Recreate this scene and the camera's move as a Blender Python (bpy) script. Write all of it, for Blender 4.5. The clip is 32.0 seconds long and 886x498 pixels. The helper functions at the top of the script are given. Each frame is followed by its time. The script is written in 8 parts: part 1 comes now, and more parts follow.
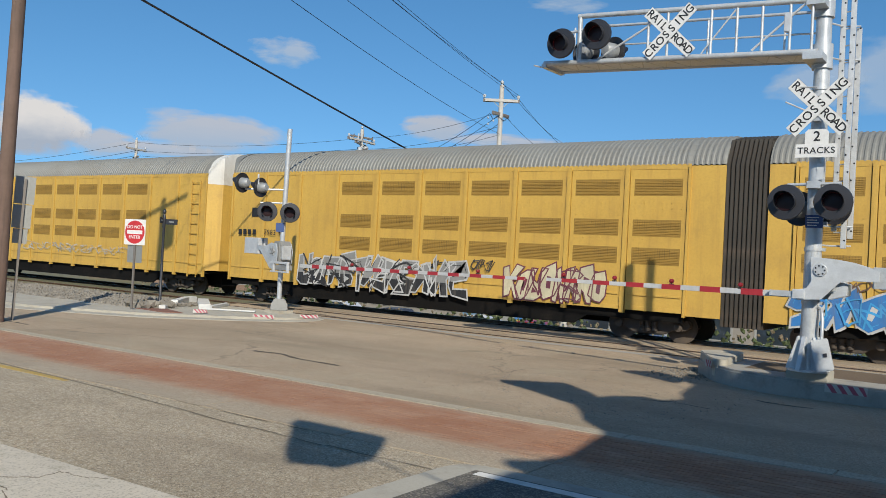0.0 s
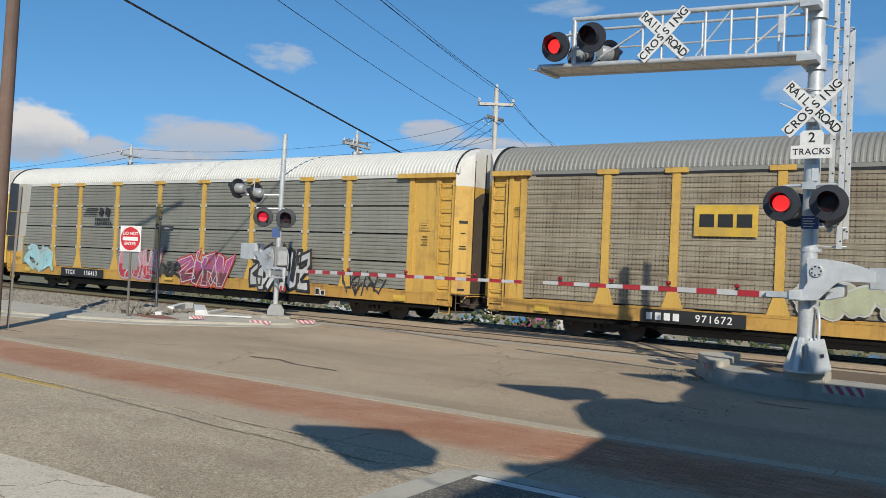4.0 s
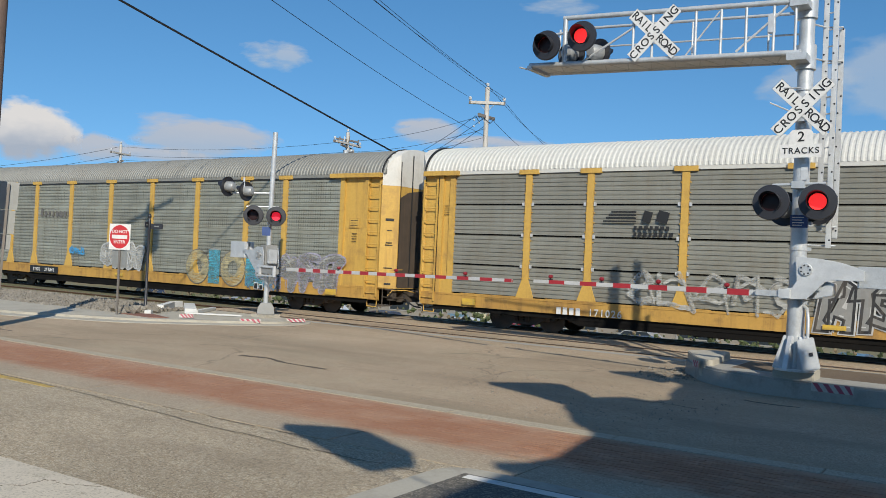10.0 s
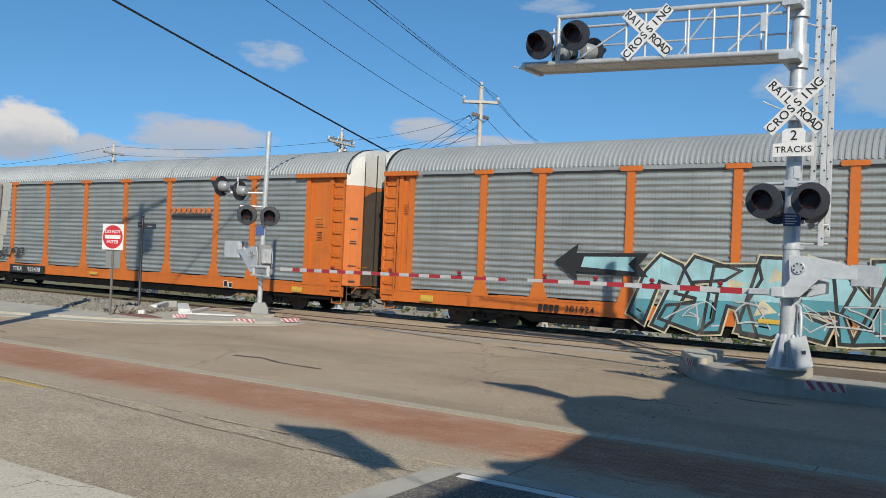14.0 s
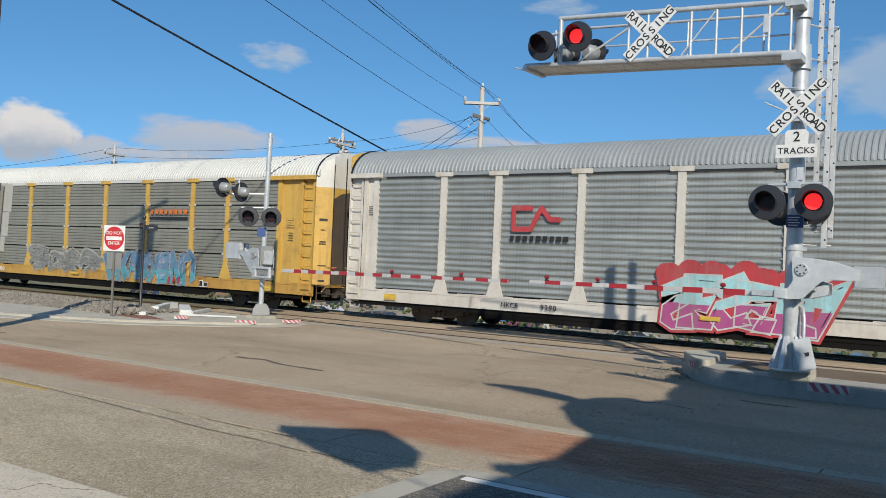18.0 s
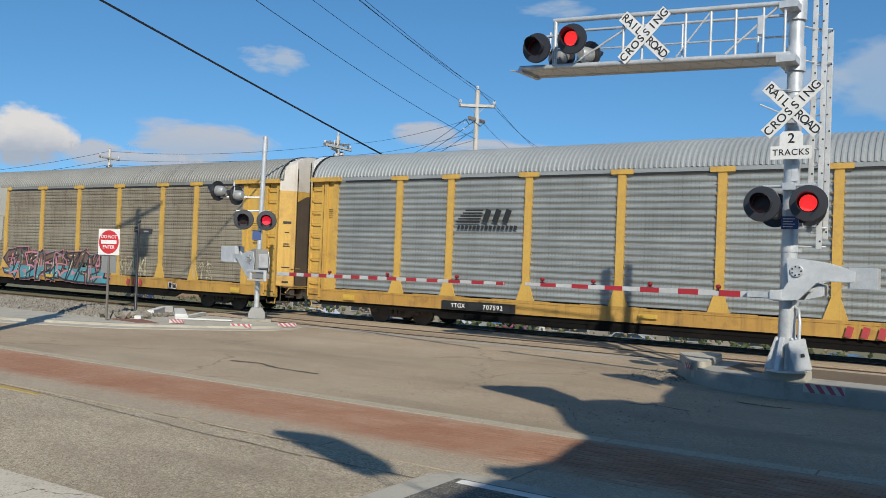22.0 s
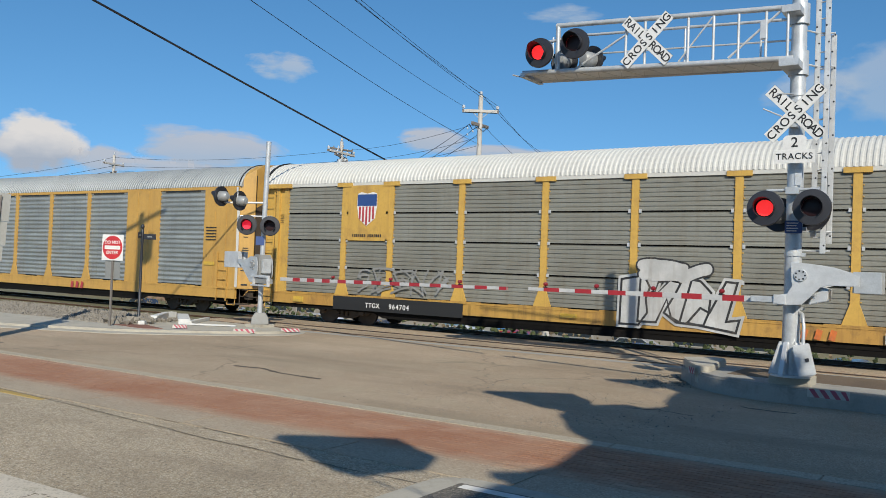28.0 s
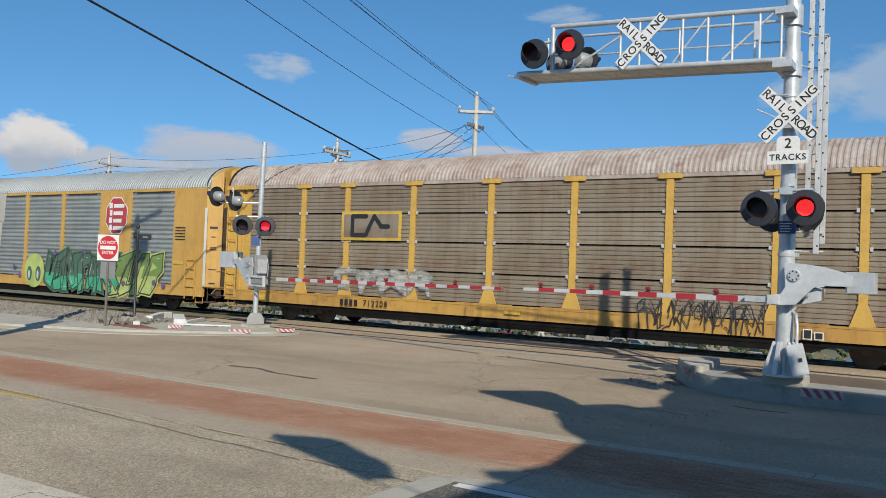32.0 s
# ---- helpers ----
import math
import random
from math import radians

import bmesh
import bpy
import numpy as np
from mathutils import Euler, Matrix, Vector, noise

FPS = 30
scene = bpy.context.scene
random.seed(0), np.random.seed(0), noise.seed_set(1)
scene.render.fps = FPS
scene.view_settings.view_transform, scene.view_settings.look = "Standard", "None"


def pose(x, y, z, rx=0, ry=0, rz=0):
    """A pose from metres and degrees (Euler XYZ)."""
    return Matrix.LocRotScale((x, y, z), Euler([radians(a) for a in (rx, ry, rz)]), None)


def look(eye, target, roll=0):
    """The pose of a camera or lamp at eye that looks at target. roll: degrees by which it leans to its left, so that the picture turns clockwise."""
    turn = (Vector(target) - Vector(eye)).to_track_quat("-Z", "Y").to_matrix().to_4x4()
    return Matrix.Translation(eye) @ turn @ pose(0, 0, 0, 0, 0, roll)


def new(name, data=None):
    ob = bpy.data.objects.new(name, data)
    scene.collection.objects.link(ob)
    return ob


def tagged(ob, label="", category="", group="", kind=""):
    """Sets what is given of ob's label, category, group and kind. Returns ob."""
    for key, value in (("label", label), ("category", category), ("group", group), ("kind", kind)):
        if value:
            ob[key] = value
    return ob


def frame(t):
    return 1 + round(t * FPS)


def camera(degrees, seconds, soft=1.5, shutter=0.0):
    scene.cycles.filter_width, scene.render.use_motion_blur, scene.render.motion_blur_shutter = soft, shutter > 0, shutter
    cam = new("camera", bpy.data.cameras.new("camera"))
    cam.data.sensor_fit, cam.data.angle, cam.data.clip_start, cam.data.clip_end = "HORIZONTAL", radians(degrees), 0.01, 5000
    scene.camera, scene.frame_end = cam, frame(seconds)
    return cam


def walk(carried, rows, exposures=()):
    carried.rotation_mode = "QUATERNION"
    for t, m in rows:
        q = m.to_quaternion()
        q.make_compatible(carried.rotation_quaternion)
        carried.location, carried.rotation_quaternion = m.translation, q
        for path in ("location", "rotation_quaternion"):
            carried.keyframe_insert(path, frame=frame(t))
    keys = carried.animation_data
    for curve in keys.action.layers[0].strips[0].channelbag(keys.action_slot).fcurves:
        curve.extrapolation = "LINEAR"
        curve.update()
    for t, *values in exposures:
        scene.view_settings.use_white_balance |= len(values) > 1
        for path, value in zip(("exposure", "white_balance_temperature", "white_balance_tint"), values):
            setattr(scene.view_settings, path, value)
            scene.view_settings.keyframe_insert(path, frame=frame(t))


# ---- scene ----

# ---- camera ----
cam = camera(55.0, 32.0, soft=0.7)


def eye_row(t, x, y, z, yaw, pitch, roll):
    a, b = radians(yaw), radians(pitch)
    eye = Vector((x, y, z))
    ahead = Vector((-math.sin(a) * math.cos(b), math.cos(a) * math.cos(b), math.sin(b)))
    return t, look(eye, eye + ahead, roll)


PATH = [
    (0, 0.036, -0.053, 2.111, 34.58, 0.53, 2.99), (0.5, 0.014, -0.037, 2.104, 34.48, 0.43, 3.10),
    (1, 0.026, -0.049, 2.11, 34.71, 0.44, 2.99), (1.5, 0.03, -0.065, 2.12, 34.91, 0.47, 2.73),
    (2, 0.031, -0.056, 2.108, 35.01, 0.63, 2.70), (2.5, 0.021, -0.053, 2.113, 34.82, 0.67, 2.64),
    (3, 0.021, -0.058, 2.111, 34.63, 0.70, 2.56), (3.5, 0.019, -0.055, 2.109, 34.42, 0.74, 2.58),
    (5.5, 0.031, -0.07, 2.119, 34.08, 0.96, 2.32), (6, 0.015, -0.048, 2.117, 33.96, 0.92, 2.39),
    (6.5, 0.035, -0.069, 2.119, 34.08, 0.97, 2.37), (7, 0.038, -0.068, 2.116, 34.03, 1.00, 2.35),
    (7.5, 0.044, -0.063, 2.114, 34.01, 0.93, 2.41), (8, 0.021, -0.026, 2.119, 33.87, 0.81, 2.46),
    (8.5, 0.028, -0.036, 2.112, 33.79, 0.83, 2.42), (9, 0.024, -0.048, 2.114, 33.80, 0.85, 2.47),
    (9.5, 0.028, -0.049, 2.117, 33.76, 0.80, 2.46), (10, 0.019, -0.04, 2.111, 33.70, 0.74, 2.55),
    (10.5, 0.018, -0.059, 2.113, 33.44, 0.72, 2.48), (11, 0.024, -0.049, 2.118, 33.51, 0.78, 2.49),
    (11.5, 0.016, -0.053, 2.111, 33.53, 0.87, 2.56), (12, 0.019, -0.047, 2.112, 33.54, 0.92, 2.59),
    (12.5, 0.03, -0.066, 2.122, 33.43, 0.82, 2.44), (13, 0.028, -0.059, 2.117, 33.39, 0.81, 2.37),
    (13.5, 0.023, -0.059, 2.116, 33.33, 0.75, 2.36), (14, 0.026, -0.038, 2.114, 33.31, 0.70, 2.40),
    (14.5, 0.022, -0.041, 2.105, 33.27, 0.68, 2.41), (16.5, -0.053, -0.005, 2.111, 33.22, 0.67, 2.49),
    (17, -0.008, -0.023, 2.113, 33.43, 0.76, 2.42), (17.5, -0.018, -0.031, 2.11, 33.39, 0.79, 2.40),
    (18, -0.012, -0.03, 2.118, 33.36, 0.78, 2.40), (18.5, -0.011, -0.022, 2.114, 33.43, 0.85, 2.40),
    (19, -0.015, -0.025, 2.119, 33.28, 0.79, 2.33), (19.5, -0.011, -0.015, 2.119, 33.24, 0.78, 2.24),
    (20, -0.02, 0.001, 2.115, 33.14, 0.81, 2.11), (20.5, -0.018, -0.02, 2.118, 32.98, 0.84, 2.19),
    (21, -0.011, -0.023, 2.111, 33.11, 0.93, 2.20), (21.5, -0.007, -0.016, 2.118, 33.12, 0.93, 2.24),
    (22, -0.015, -0.01, 2.118, 33.09, 0.97, 2.20), (22.5, -0.015, -0.004, 2.111, 33.15, 0.98, 2.14),
    (23, 0, 0, 2.111, 33.24, 1.00, 2.08), (23.5, 0.001, -0.012, 2.11, 33.33, 1.09, 2.12),
    (24, -0.005, -0.032, 2.11, 33.25, 1.09, 2.08), (24.5, -0.014, -0.029, 2.1, 33.16, 1.11, 2.12),
    (26.5, 0.017, 0.012, 2.113, 33.47, 1.21, 2.24), (27, -0.003, 0.011, 2.097, 33.27, 1.21, 2.29),
    (27.5, 0.006, -0.014, 2.101, 33.31, 1.20, 2.37), (28, -0.007, 0.011, 2.106, 33.36, 1.33, 2.13),
    (28.5, 0.001, -0.032, 2.095, 33.55, 1.36, 2.31), (29, 0, -0.012, 2.108, 33.37, 1.27, 2.05),
    (29.5, -0.004, 0.039, 2.123, 33.34, 1.25, 1.68), (30, -0.032, 0.027, 2.115, 33.00, 1.07, 1.80),
    (30.5, -0.027, 0.025, 2.105, 32.96, 1.06, 1.98), (31, -0.001, 0.003, 2.104, 33.04, 1.23, 1.95),
    (31.5, -0.007, 0.006, 2.113, 33.03, 1.29, 2.00), (32, 0.024, -0.024, 2.098, 33.07, 1.38, 2.15),
]
walk(cam, [eye_row(*r) for r in PATH], [(0.0, 0.0, 6600, 6.5), (32.0, 0.0, 6600, 6.5)])

# ---- light ----
SUN_AZ, SUN_EL = 139.0, 33.0     # degrees from +y towards +x, and above the horizon
world = bpy.data.worlds.new("sky")
scene.world = world
world.use_nodes = True
wn = world.node_tree
bg = wn.nodes["Background"]
sky = wn.nodes.new("ShaderNodeTexSky")
sky.sky_type, sky.sun_disc = "NISHITA", False
sky.sun_elevation, sky.sun_rotation = radians(SUN_EL), radians(SUN_AZ)
sky.air_density, sky.dust_density, sky.ozone_density = 1.0, 0.3, 4.0
vivid = wn.nodes.new("ShaderNodeHueSaturation")
vivid.inputs["Hue"].default_value, vivid.inputs["Saturation"].default_value = 0.496, 1.19
lift = wn.nodes.new("ShaderNodeMapping")
lift.inputs["Location"].default_value = (0, 0, 0.13)     # a clear, dry horizon
wn.links.new(wn.nodes.new("ShaderNodeTexCoord").outputs["Generated"], lift.inputs["Vector"])
level = wn.nodes.new("ShaderNodeVectorMath")
level.operation = "NORMALIZE"
wn.links.new(lift.outputs[0], level.inputs[0])
wn.links.new(level.outputs[0], sky.inputs["Vector"])
wn.links.new(sky.outputs["Color"], vivid.inputs["Color"])
wn.links.new(vivid.outputs["Color"], bg.inputs["Color"])
bg.inputs["Strength"].default_value = 0.138
sun_data = bpy.data.lights.new("sun", "SUN")
sun_data.energy, sun_data.angle, sun_data.color = 5.0, radians(0.55), (1.0, 0.93, 0.82)
sun = new("sun", sun_data)
to_sun = Vector((math.sin(radians(SUN_AZ)) * math.cos(radians(SUN_EL)), math.cos(radians(SUN_AZ)) * math.cos(radians(SUN_EL)), math.sin(radians(SUN_EL))))
sun.matrix_world = look(to_sun * 60, (0, 0, 0))

# ---- materials ----
def node(nt, kind, **values):
    n = nt.nodes.new(kind)
    for k, v in values.items():
        n.inputs[k].default_value = v
    return n


def mixed(nt, fac, a, b, mode="MIX"):
    m = nt.nodes.new("ShaderNodeMix")
    m.data_type, m.blend_type = "RGBA", mode
    for sock, v in ((m.inputs[0], fac), (m.inputs[6], a), (m.inputs[7], b)):
        if isinstance(v, bpy.types.NodeSocket):
            nt.links.new(v, sock)
        elif isinstance(v, (int, float)):
            sock.default_value = v
        else:
            sock.default_value = (*v[:3], 1.0)
    return m.outputs[2]


def ramp(nt, value, lo, hi):
    r = nt.nodes.new("ShaderNodeMapRange")
    r.inputs[1].default_value, r.inputs[2].default_value = lo, hi
    nt.links.new(value, r.inputs[0])
    return r.outputs[0]


def maths(nt, op, a, b=0.0, c=0.0):
    m = nt.nodes.new("ShaderNodeMath")
    m.operation = op
    for sock, v in zip(m.inputs, (a, b, c)):
        if isinstance(v, bpy.types.NodeSocket):
            nt.links.new(v, sock)
        else:
            sock.default_value = v
    return m.outputs[0]


def noise_of(nt, vec, scale, detail=4.0, rough=0.6, stretch=(1, 1, 1)):
    mp = nt.nodes.new("ShaderNodeMapping")
    mp.inputs["Scale"].default_value = stretch
    nt.links.new(vec, mp.inputs["Vector"])
    n = node(nt, "ShaderNodeTexNoise", Scale=scale, Detail=detail, Roughness=rough)
    nt.links.new(mp.outputs[0], n.inputs["Vector"])
    return n.outputs["Fac"]


def mat(name, base, rough=0.6, metal=0.0, alt=None, big=0.7, fine=14.0, dirt=None, dirty=0.35, streak=None, bump=0.0, bump_scale=30.0, rnd=0.0, spec=0.5, extra=None, world=False):
    """A worn surface: two scales of noise between base and alt, dirt patches, streaks that run down, fine relief."""
    m = bpy.data.materials.new(name)
    m.use_nodes = True
    nt = m.node_tree
    bsdf = nt.nodes["Principled BSDF"]
    vec = nt.nodes.new("ShaderNodeNewGeometry").outputs["Position"] if world else nt.nodes.new("ShaderNodeTexCoord").outputs["Object"]
    alt = alt or tuple(c * 0.82 for c in base)
    col = mixed(nt, ramp(nt, noise_of(nt, vec, big), 0.35, 0.65), base, alt)
    f = noise_of(nt, vec, fine, 5.0, 0.7)
    col = mixed(nt, maths(nt, "MULTIPLY", ramp(nt, f, 0.45, 0.75), 0.45), col, tuple(c * 0.7 for c in base))
    if streak:
        s = noise_of(nt, vec, 3.0, 5.0, 0.65, (1.6, 1.6, 0.12))
        col = mixed(nt, maths(nt, "MULTIPLY", ramp(nt, s, 0.5, 0.78), streak[3] if len(streak) > 3 else 0.6), col, streak[:3])
    if dirt:
        d = noise_of(nt, vec, big * 2.3, 6.0, 0.7)
        col = mixed(nt, maths(nt, "MULTIPLY", ramp(nt, d, 0.52, 0.75), dirty * 1.6), col, dirt)
    if extra:
        col = extra(nt, vec, col)
    if rnd:
        oi = nt.nodes.new("ShaderNodeObjectInfo")
        hs = nt.nodes.new("ShaderNodeHueSaturation")
        nt.links.new(maths(nt, "MULTIPLY_ADD", oi.outputs["Random"], rnd * 2, 1 - rnd), hs.inputs["Value"])
        nt.links.new(col, hs.inputs["Color"])
        col = hs.outputs[0]
    nt.links.new(col, bsdf.inputs["Base Color"])
    bsdf.inputs["Roughness"].default_value, bsdf.inputs["Metallic"].default_value = rough, metal
    bsdf.inputs["Specular IOR Level"].default_value = spec
    if bump:
        b = node(nt, "ShaderNodeBump", Strength=bump, Distance=0.02)
        nt.links.new(noise_of(nt, vec, bump_scale, 6.0, 0.7), b.inputs["Height"])
        nt.links.new(b.outputs[0], bsdf.inputs["Normal"])
    return m


def glow(name, colour, strength, dots=0.0):
    m = bpy.data.materials.new(name)
    m.use_nodes = True
    b = m.node_tree.nodes["Principled BSDF"]
    b.inputs["Base Color"].default_value = (*colour, 1)
    b.inputs["Emission Color"].default_value = (*colour, 1)
    b.inputs["Emission Strength"].default_value = strength
    if dots:
        nt = m.node_tree
        v = node(nt, "ShaderNodeTexVoronoi", Scale=dots, Randomness=0.25)
        nt.links.new(nt.nodes.new("ShaderNodeTexCoord").outputs["Object"], v.inputs["Vector"])
        nt.links.new(maths(nt, "MULTIPLY_ADD", ramp(nt, v.outputs["Distance"], 0.6, 0.1), strength * 0.7, strength * 0.75), b.inputs["Emission Strength"])
    return m


def perforated(pitch_x, pitch_z, dark, amount):
    """Columns of punched slots in every tier, with plain bolted bands between the tiers, at true size."""
    def add(nt, vec, col):
        sep = nt.nodes.new("ShaderNodeSeparateXYZ")
        nt.links.new(vec, sep.inputs[0])
        column = maths(nt, "DIVIDE", sep.outputs[0], pitch_x)
        fx = maths(nt, "FRACT", column)
        fz = maths(nt, "FRACT", maths(nt, "DIVIDE", sep.outputs[2], pitch_z))
        slot = maths(nt, "MULTIPLY", maths(nt, "LESS_THAN", fx, 0.32), maths(nt, "LESS_THAN", fz, 0.7))
        strength = node(nt, "ShaderNodeTexWhiteNoise")
        strength.noise_dimensions = "1D"
        nt.links.new(maths(nt, "FLOOR", column), strength.inputs["W"])
        keep = maths(nt, "MULTIPLY", ramp(nt, noise_of(nt, vec, 1.7, 3.0), 0.3, 0.6), maths(nt, "MULTIPLY_ADD", strength.outputs["Value"], 0.7, 0.3))
        tier = maths(nt, "FRACT", maths(nt, "DIVIDE", maths(nt, "SUBTRACT", sep.outputs[2], 1.12), 0.955))
        plain = maths(nt, "GREATER_THAN", tier, 0.78)
        keep = maths(nt, "MULTIPLY", keep, maths(nt, "MULTIPLY_ADD", plain, -0.85, 1.0))
        hs = nt.nodes.new("ShaderNodeHueSaturation")
        nt.links.new(maths(nt, "MULTIPLY_ADD", noise_of(nt, vec, 2.2, 5.0, 0.7, (0.12, 1.0, 3.0)), 1.5, 0.25), hs.inputs["Value"])
        nt.links.new(col, hs.inputs["Color"])
        col = hs.outputs[0]
        return mixed(nt, maths(nt, "MULTIPLY", maths(nt, "MULTIPLY", slot, keep), amount), col, dark)
    return add


def pebbles(nt, vec, col, scale, pale, dark, light=(0.60, 0.53, 0.41)):
    """Stones of two kinds showing in a worn surface."""
    v = node(nt, "ShaderNodeTexVoronoi", Scale=scale)
    nt.links.new(vec, v.inputs["Vector"])
    sep = nt.nodes.new("ShaderNodeSeparateColor")
    nt.links.new(v.outputs["Color"], sep.inputs[0])
    col = mixed(nt, maths(nt, "MULTIPLY", ramp(nt, sep.outputs[0], 0.5, 0.95), pale), col, light)
    return mixed(nt, maths(nt, "MULTIPLY", ramp(nt, sep.outputs[1], 0.62, 0.95), dark), col, (0.045, 0.04, 0.034))


def grit(nt, vec, col):
    return pebbles(nt, vec, col, 60.0, 0.3, 0.3)


def across(nt, vec, a, b):
    """How far a place lies from the line y = a towards y = b, with a ragged edge."""
    sep = nt.nodes.new("ShaderNodeSeparateXYZ")
    nt.links.new(vec, sep.inputs[0])
    wob = maths(nt, "MULTIPLY_ADD", noise_of(nt, vec, 1.6, 6.0, 0.65), 0.7, -0.35)
    return ramp(nt, maths(nt, "ADD", sep.outputs[1], wob), a, b)


def dusty_edges(nt, vec, col):
    """Sand swept over the outer rows of the pavers."""
    dust = (0.37, 0.285, 0.2)
    swept = noise_of(nt, vec, 0.45, 5.0, 0.65, (0.7, 1.5, 1.0))
    col = mixed(nt, maths(nt, "MULTIPLY", ramp(nt, swept, 0.50, 0.70), 0.5), col, (0.45, 0.285, 0.19))
    col = mixed(nt, maths(nt, "MULTIPLY", across(nt, vec, 8.42, 8.1), 0.7), col, dust)
    return mixed(nt, maths(nt, "MULTIPLY", across(nt, vec, 9.6, 9.95), 0.6), col, dust)


def brick_dust(nt, vec, col):
    """Red dust along the inner edge of the border."""
    col = mixed(nt, maths(nt, "MULTIPLY", across(nt, vec, 7.65, 8.2), 0.6), col, (0.36, 0.235, 0.155))
    return grit(nt, vec, col)


def aggregate(nt, vec, col):
    """Pale and dark stones in worn asphalt, in patches, with tyre lanes."""
    col = pebbles(nt, vec, col, 85.0, 0.7, 0.6, (0.72, 0.64, 0.50))
    col = pebbles(nt, vec, col, 38.0, 0.3, 0.25, (0.66, 0.58, 0.45))
    tyre = noise_of(nt, vec, 0.35, 4.0, 0.6, (1.0, 0.25, 1.0))
    col = mixed(nt, maths(nt, "MULTIPLY", ramp(nt, tyre, 0.5, 0.75), 0.35), col, (0.25, 0.215, 0.155))
    stain = noise_of(nt, vec, 0.5, 6.0, 0.68, (0.5, 1.2, 1.0))
    return mixed(nt, maths(nt, "MULTIPLY", ramp(nt, stain, 0.47, 0.68), 0.5), col, (0.235, 0.185, 0.13))


def oil_and_cracks(nt, vec, col):
    v = nt.nodes.new("ShaderNodeTexVoronoi")
    v.feature = "DISTANCE_TO_EDGE"
    v.inputs["Scale"].default_value = 0.22
    warp = nt.nodes.new("ShaderNodeVectorMath")
    warp.operation = "ADD"
    n = node(nt, "ShaderNodeTexNoise", Scale=1.1, Detail=4.0)
    nt.links.new(vec, n.inputs["Vector"])
    nt.links.new(vec, warp.inputs[0])
    nt.links.new(n.outputs["Color"], warp.inputs[1])
    nt.links.new(warp.outputs[0], v.inputs["Vector"])
    col = pebbles(nt, vec, col, 60.0, 0.35, 0.4)
    gate = ramp(nt, noise_of(nt, vec, 0.16, 2.0), 0.48, 0.56)
    crack = maths(nt, "MULTIPLY", maths(nt, "LESS_THAN", v.outputs["Distance"], 0.006), gate)
    col = mixed(nt, maths(nt, "MULTIPLY", crack, 0.35), col, (0.05, 0.045, 0.04))
    lane = noise_of(nt, vec, 0.9, 3.0, 0.5, (0.12, 1.0, 1.0))
    col = mixed(nt, maths(nt, "MULTIPLY", ramp(nt, lane, 0.5, 0.7), 0.45), col, (0.30, 0.25, 0.175))
    wear = noise_of(nt, vec, 0.5, 5.0, 0.65, (0.3, 1.0, 1.0))
    col = mixed(nt, maths(nt, "MULTIPLY", ramp(nt, wear, 0.5, 0.72), 0.4), col, (0.29, 0.24, 0.165))
    stain = noise_of(nt, vec, 0.28, 6.0, 0.68, (0.35, 1.4, 1.0))
    return mixed(nt, maths(nt, "MULTIPLY", ramp(nt, stain, 0.47, 0.66), 0.62), col, (0.21, 0.165, 0.115))


YELLOW = mat("weathered_yellow_paint", (0.54, 0.335, 0.075), 0.55, alt=(0.49, 0.30, 0.065), big=0.5, dirt=(0.24, 0.135, 0.055), dirty=0.5, streak=(0.25, 0.135, 0.05, 0.6), bump=0.05)
YELLOW_B = mat("clean_yellow_paint", (0.50, 0.295, 0.075), 0.5, alt=(0.455, 0.265, 0.066), big=0.4, dirt=(0.22, 0.125, 0.045), dirty=0.32, streak=(0.27, 0.155, 0.055, 0.4), bump=0.04)
YELLOW_C = mat("flat_yellow_rack_paint", (0.55, 0.345, 0.07), 0.55, alt=(0.49, 0.30, 0.06), big=0.35, dirt=(0.25, 0.15, 0.05), dirty=0.22, streak=(0.26, 0.15, 0.045, 0.4), bump=0.04)
LOUVRE = mat("perforated_yellow_vent", (0.299, 0.176, 0.031), 0.7, fine=40, extra=perforated(0.07, 0.055, (0.09, 0.055, 0.02), 0.75))
ORANGE = mat("orange_rack_paint", (0.546, 0.141, 0.018), 0.5, alt=(0.484, 0.123, 0.018), big=0.5, dirt=(0.194, 0.062, 0.018), dirty=0.25, streak=(0.211, 0.07, 0.026, 0.35), bump=0.04)
CREAM = mat("off_white_rack_paint", (0.581, 0.546, 0.493), 0.5, dirt=(0.282, 0.194, 0.123), dirty=0.3, streak=(0.317, 0.22, 0.141, 0.4), bump=0.04)
SCREEN_G = mat("galvanised_perforated_sheet", (0.303, 0.311, 0.267), 0.5, 0.3, alt=(0.259, 0.259, 0.213), big=0.8, dirt=(0.178, 0.143, 0.098), dirty=0.3, streak=(0.178, 0.134, 0.088, 0.4), extra=perforated(0.115, 0.13, (0.05, 0.045, 0.035), 0.85), rnd=0.06)
SCREEN_B = mat("brown_stained_perforated_sheet", (0.305, 0.272, 0.204), 0.55, 0.2, alt=(0.25, 0.208, 0.148), big=0.6, dirt=(0.118, 0.074, 0.044), dirty=0.45, streak=(0.11, 0.066, 0.037, 0.55), extra=perforated(0.115, 0.13, (0.04, 0.03, 0.02), 0.85), rnd=0.07)
SCREEN_S = mat("bright_galvanised_sheet", (0.325, 0.343, 0.335), 0.48, 0.4, alt=(0.26, 0.28, 0.272), big=0.7, streak=(0.191, 0.176, 0.147, 0.35), extra=perforated(0.115, 0.13, (0.06, 0.065, 0.06), 0.3), rnd=0.06)
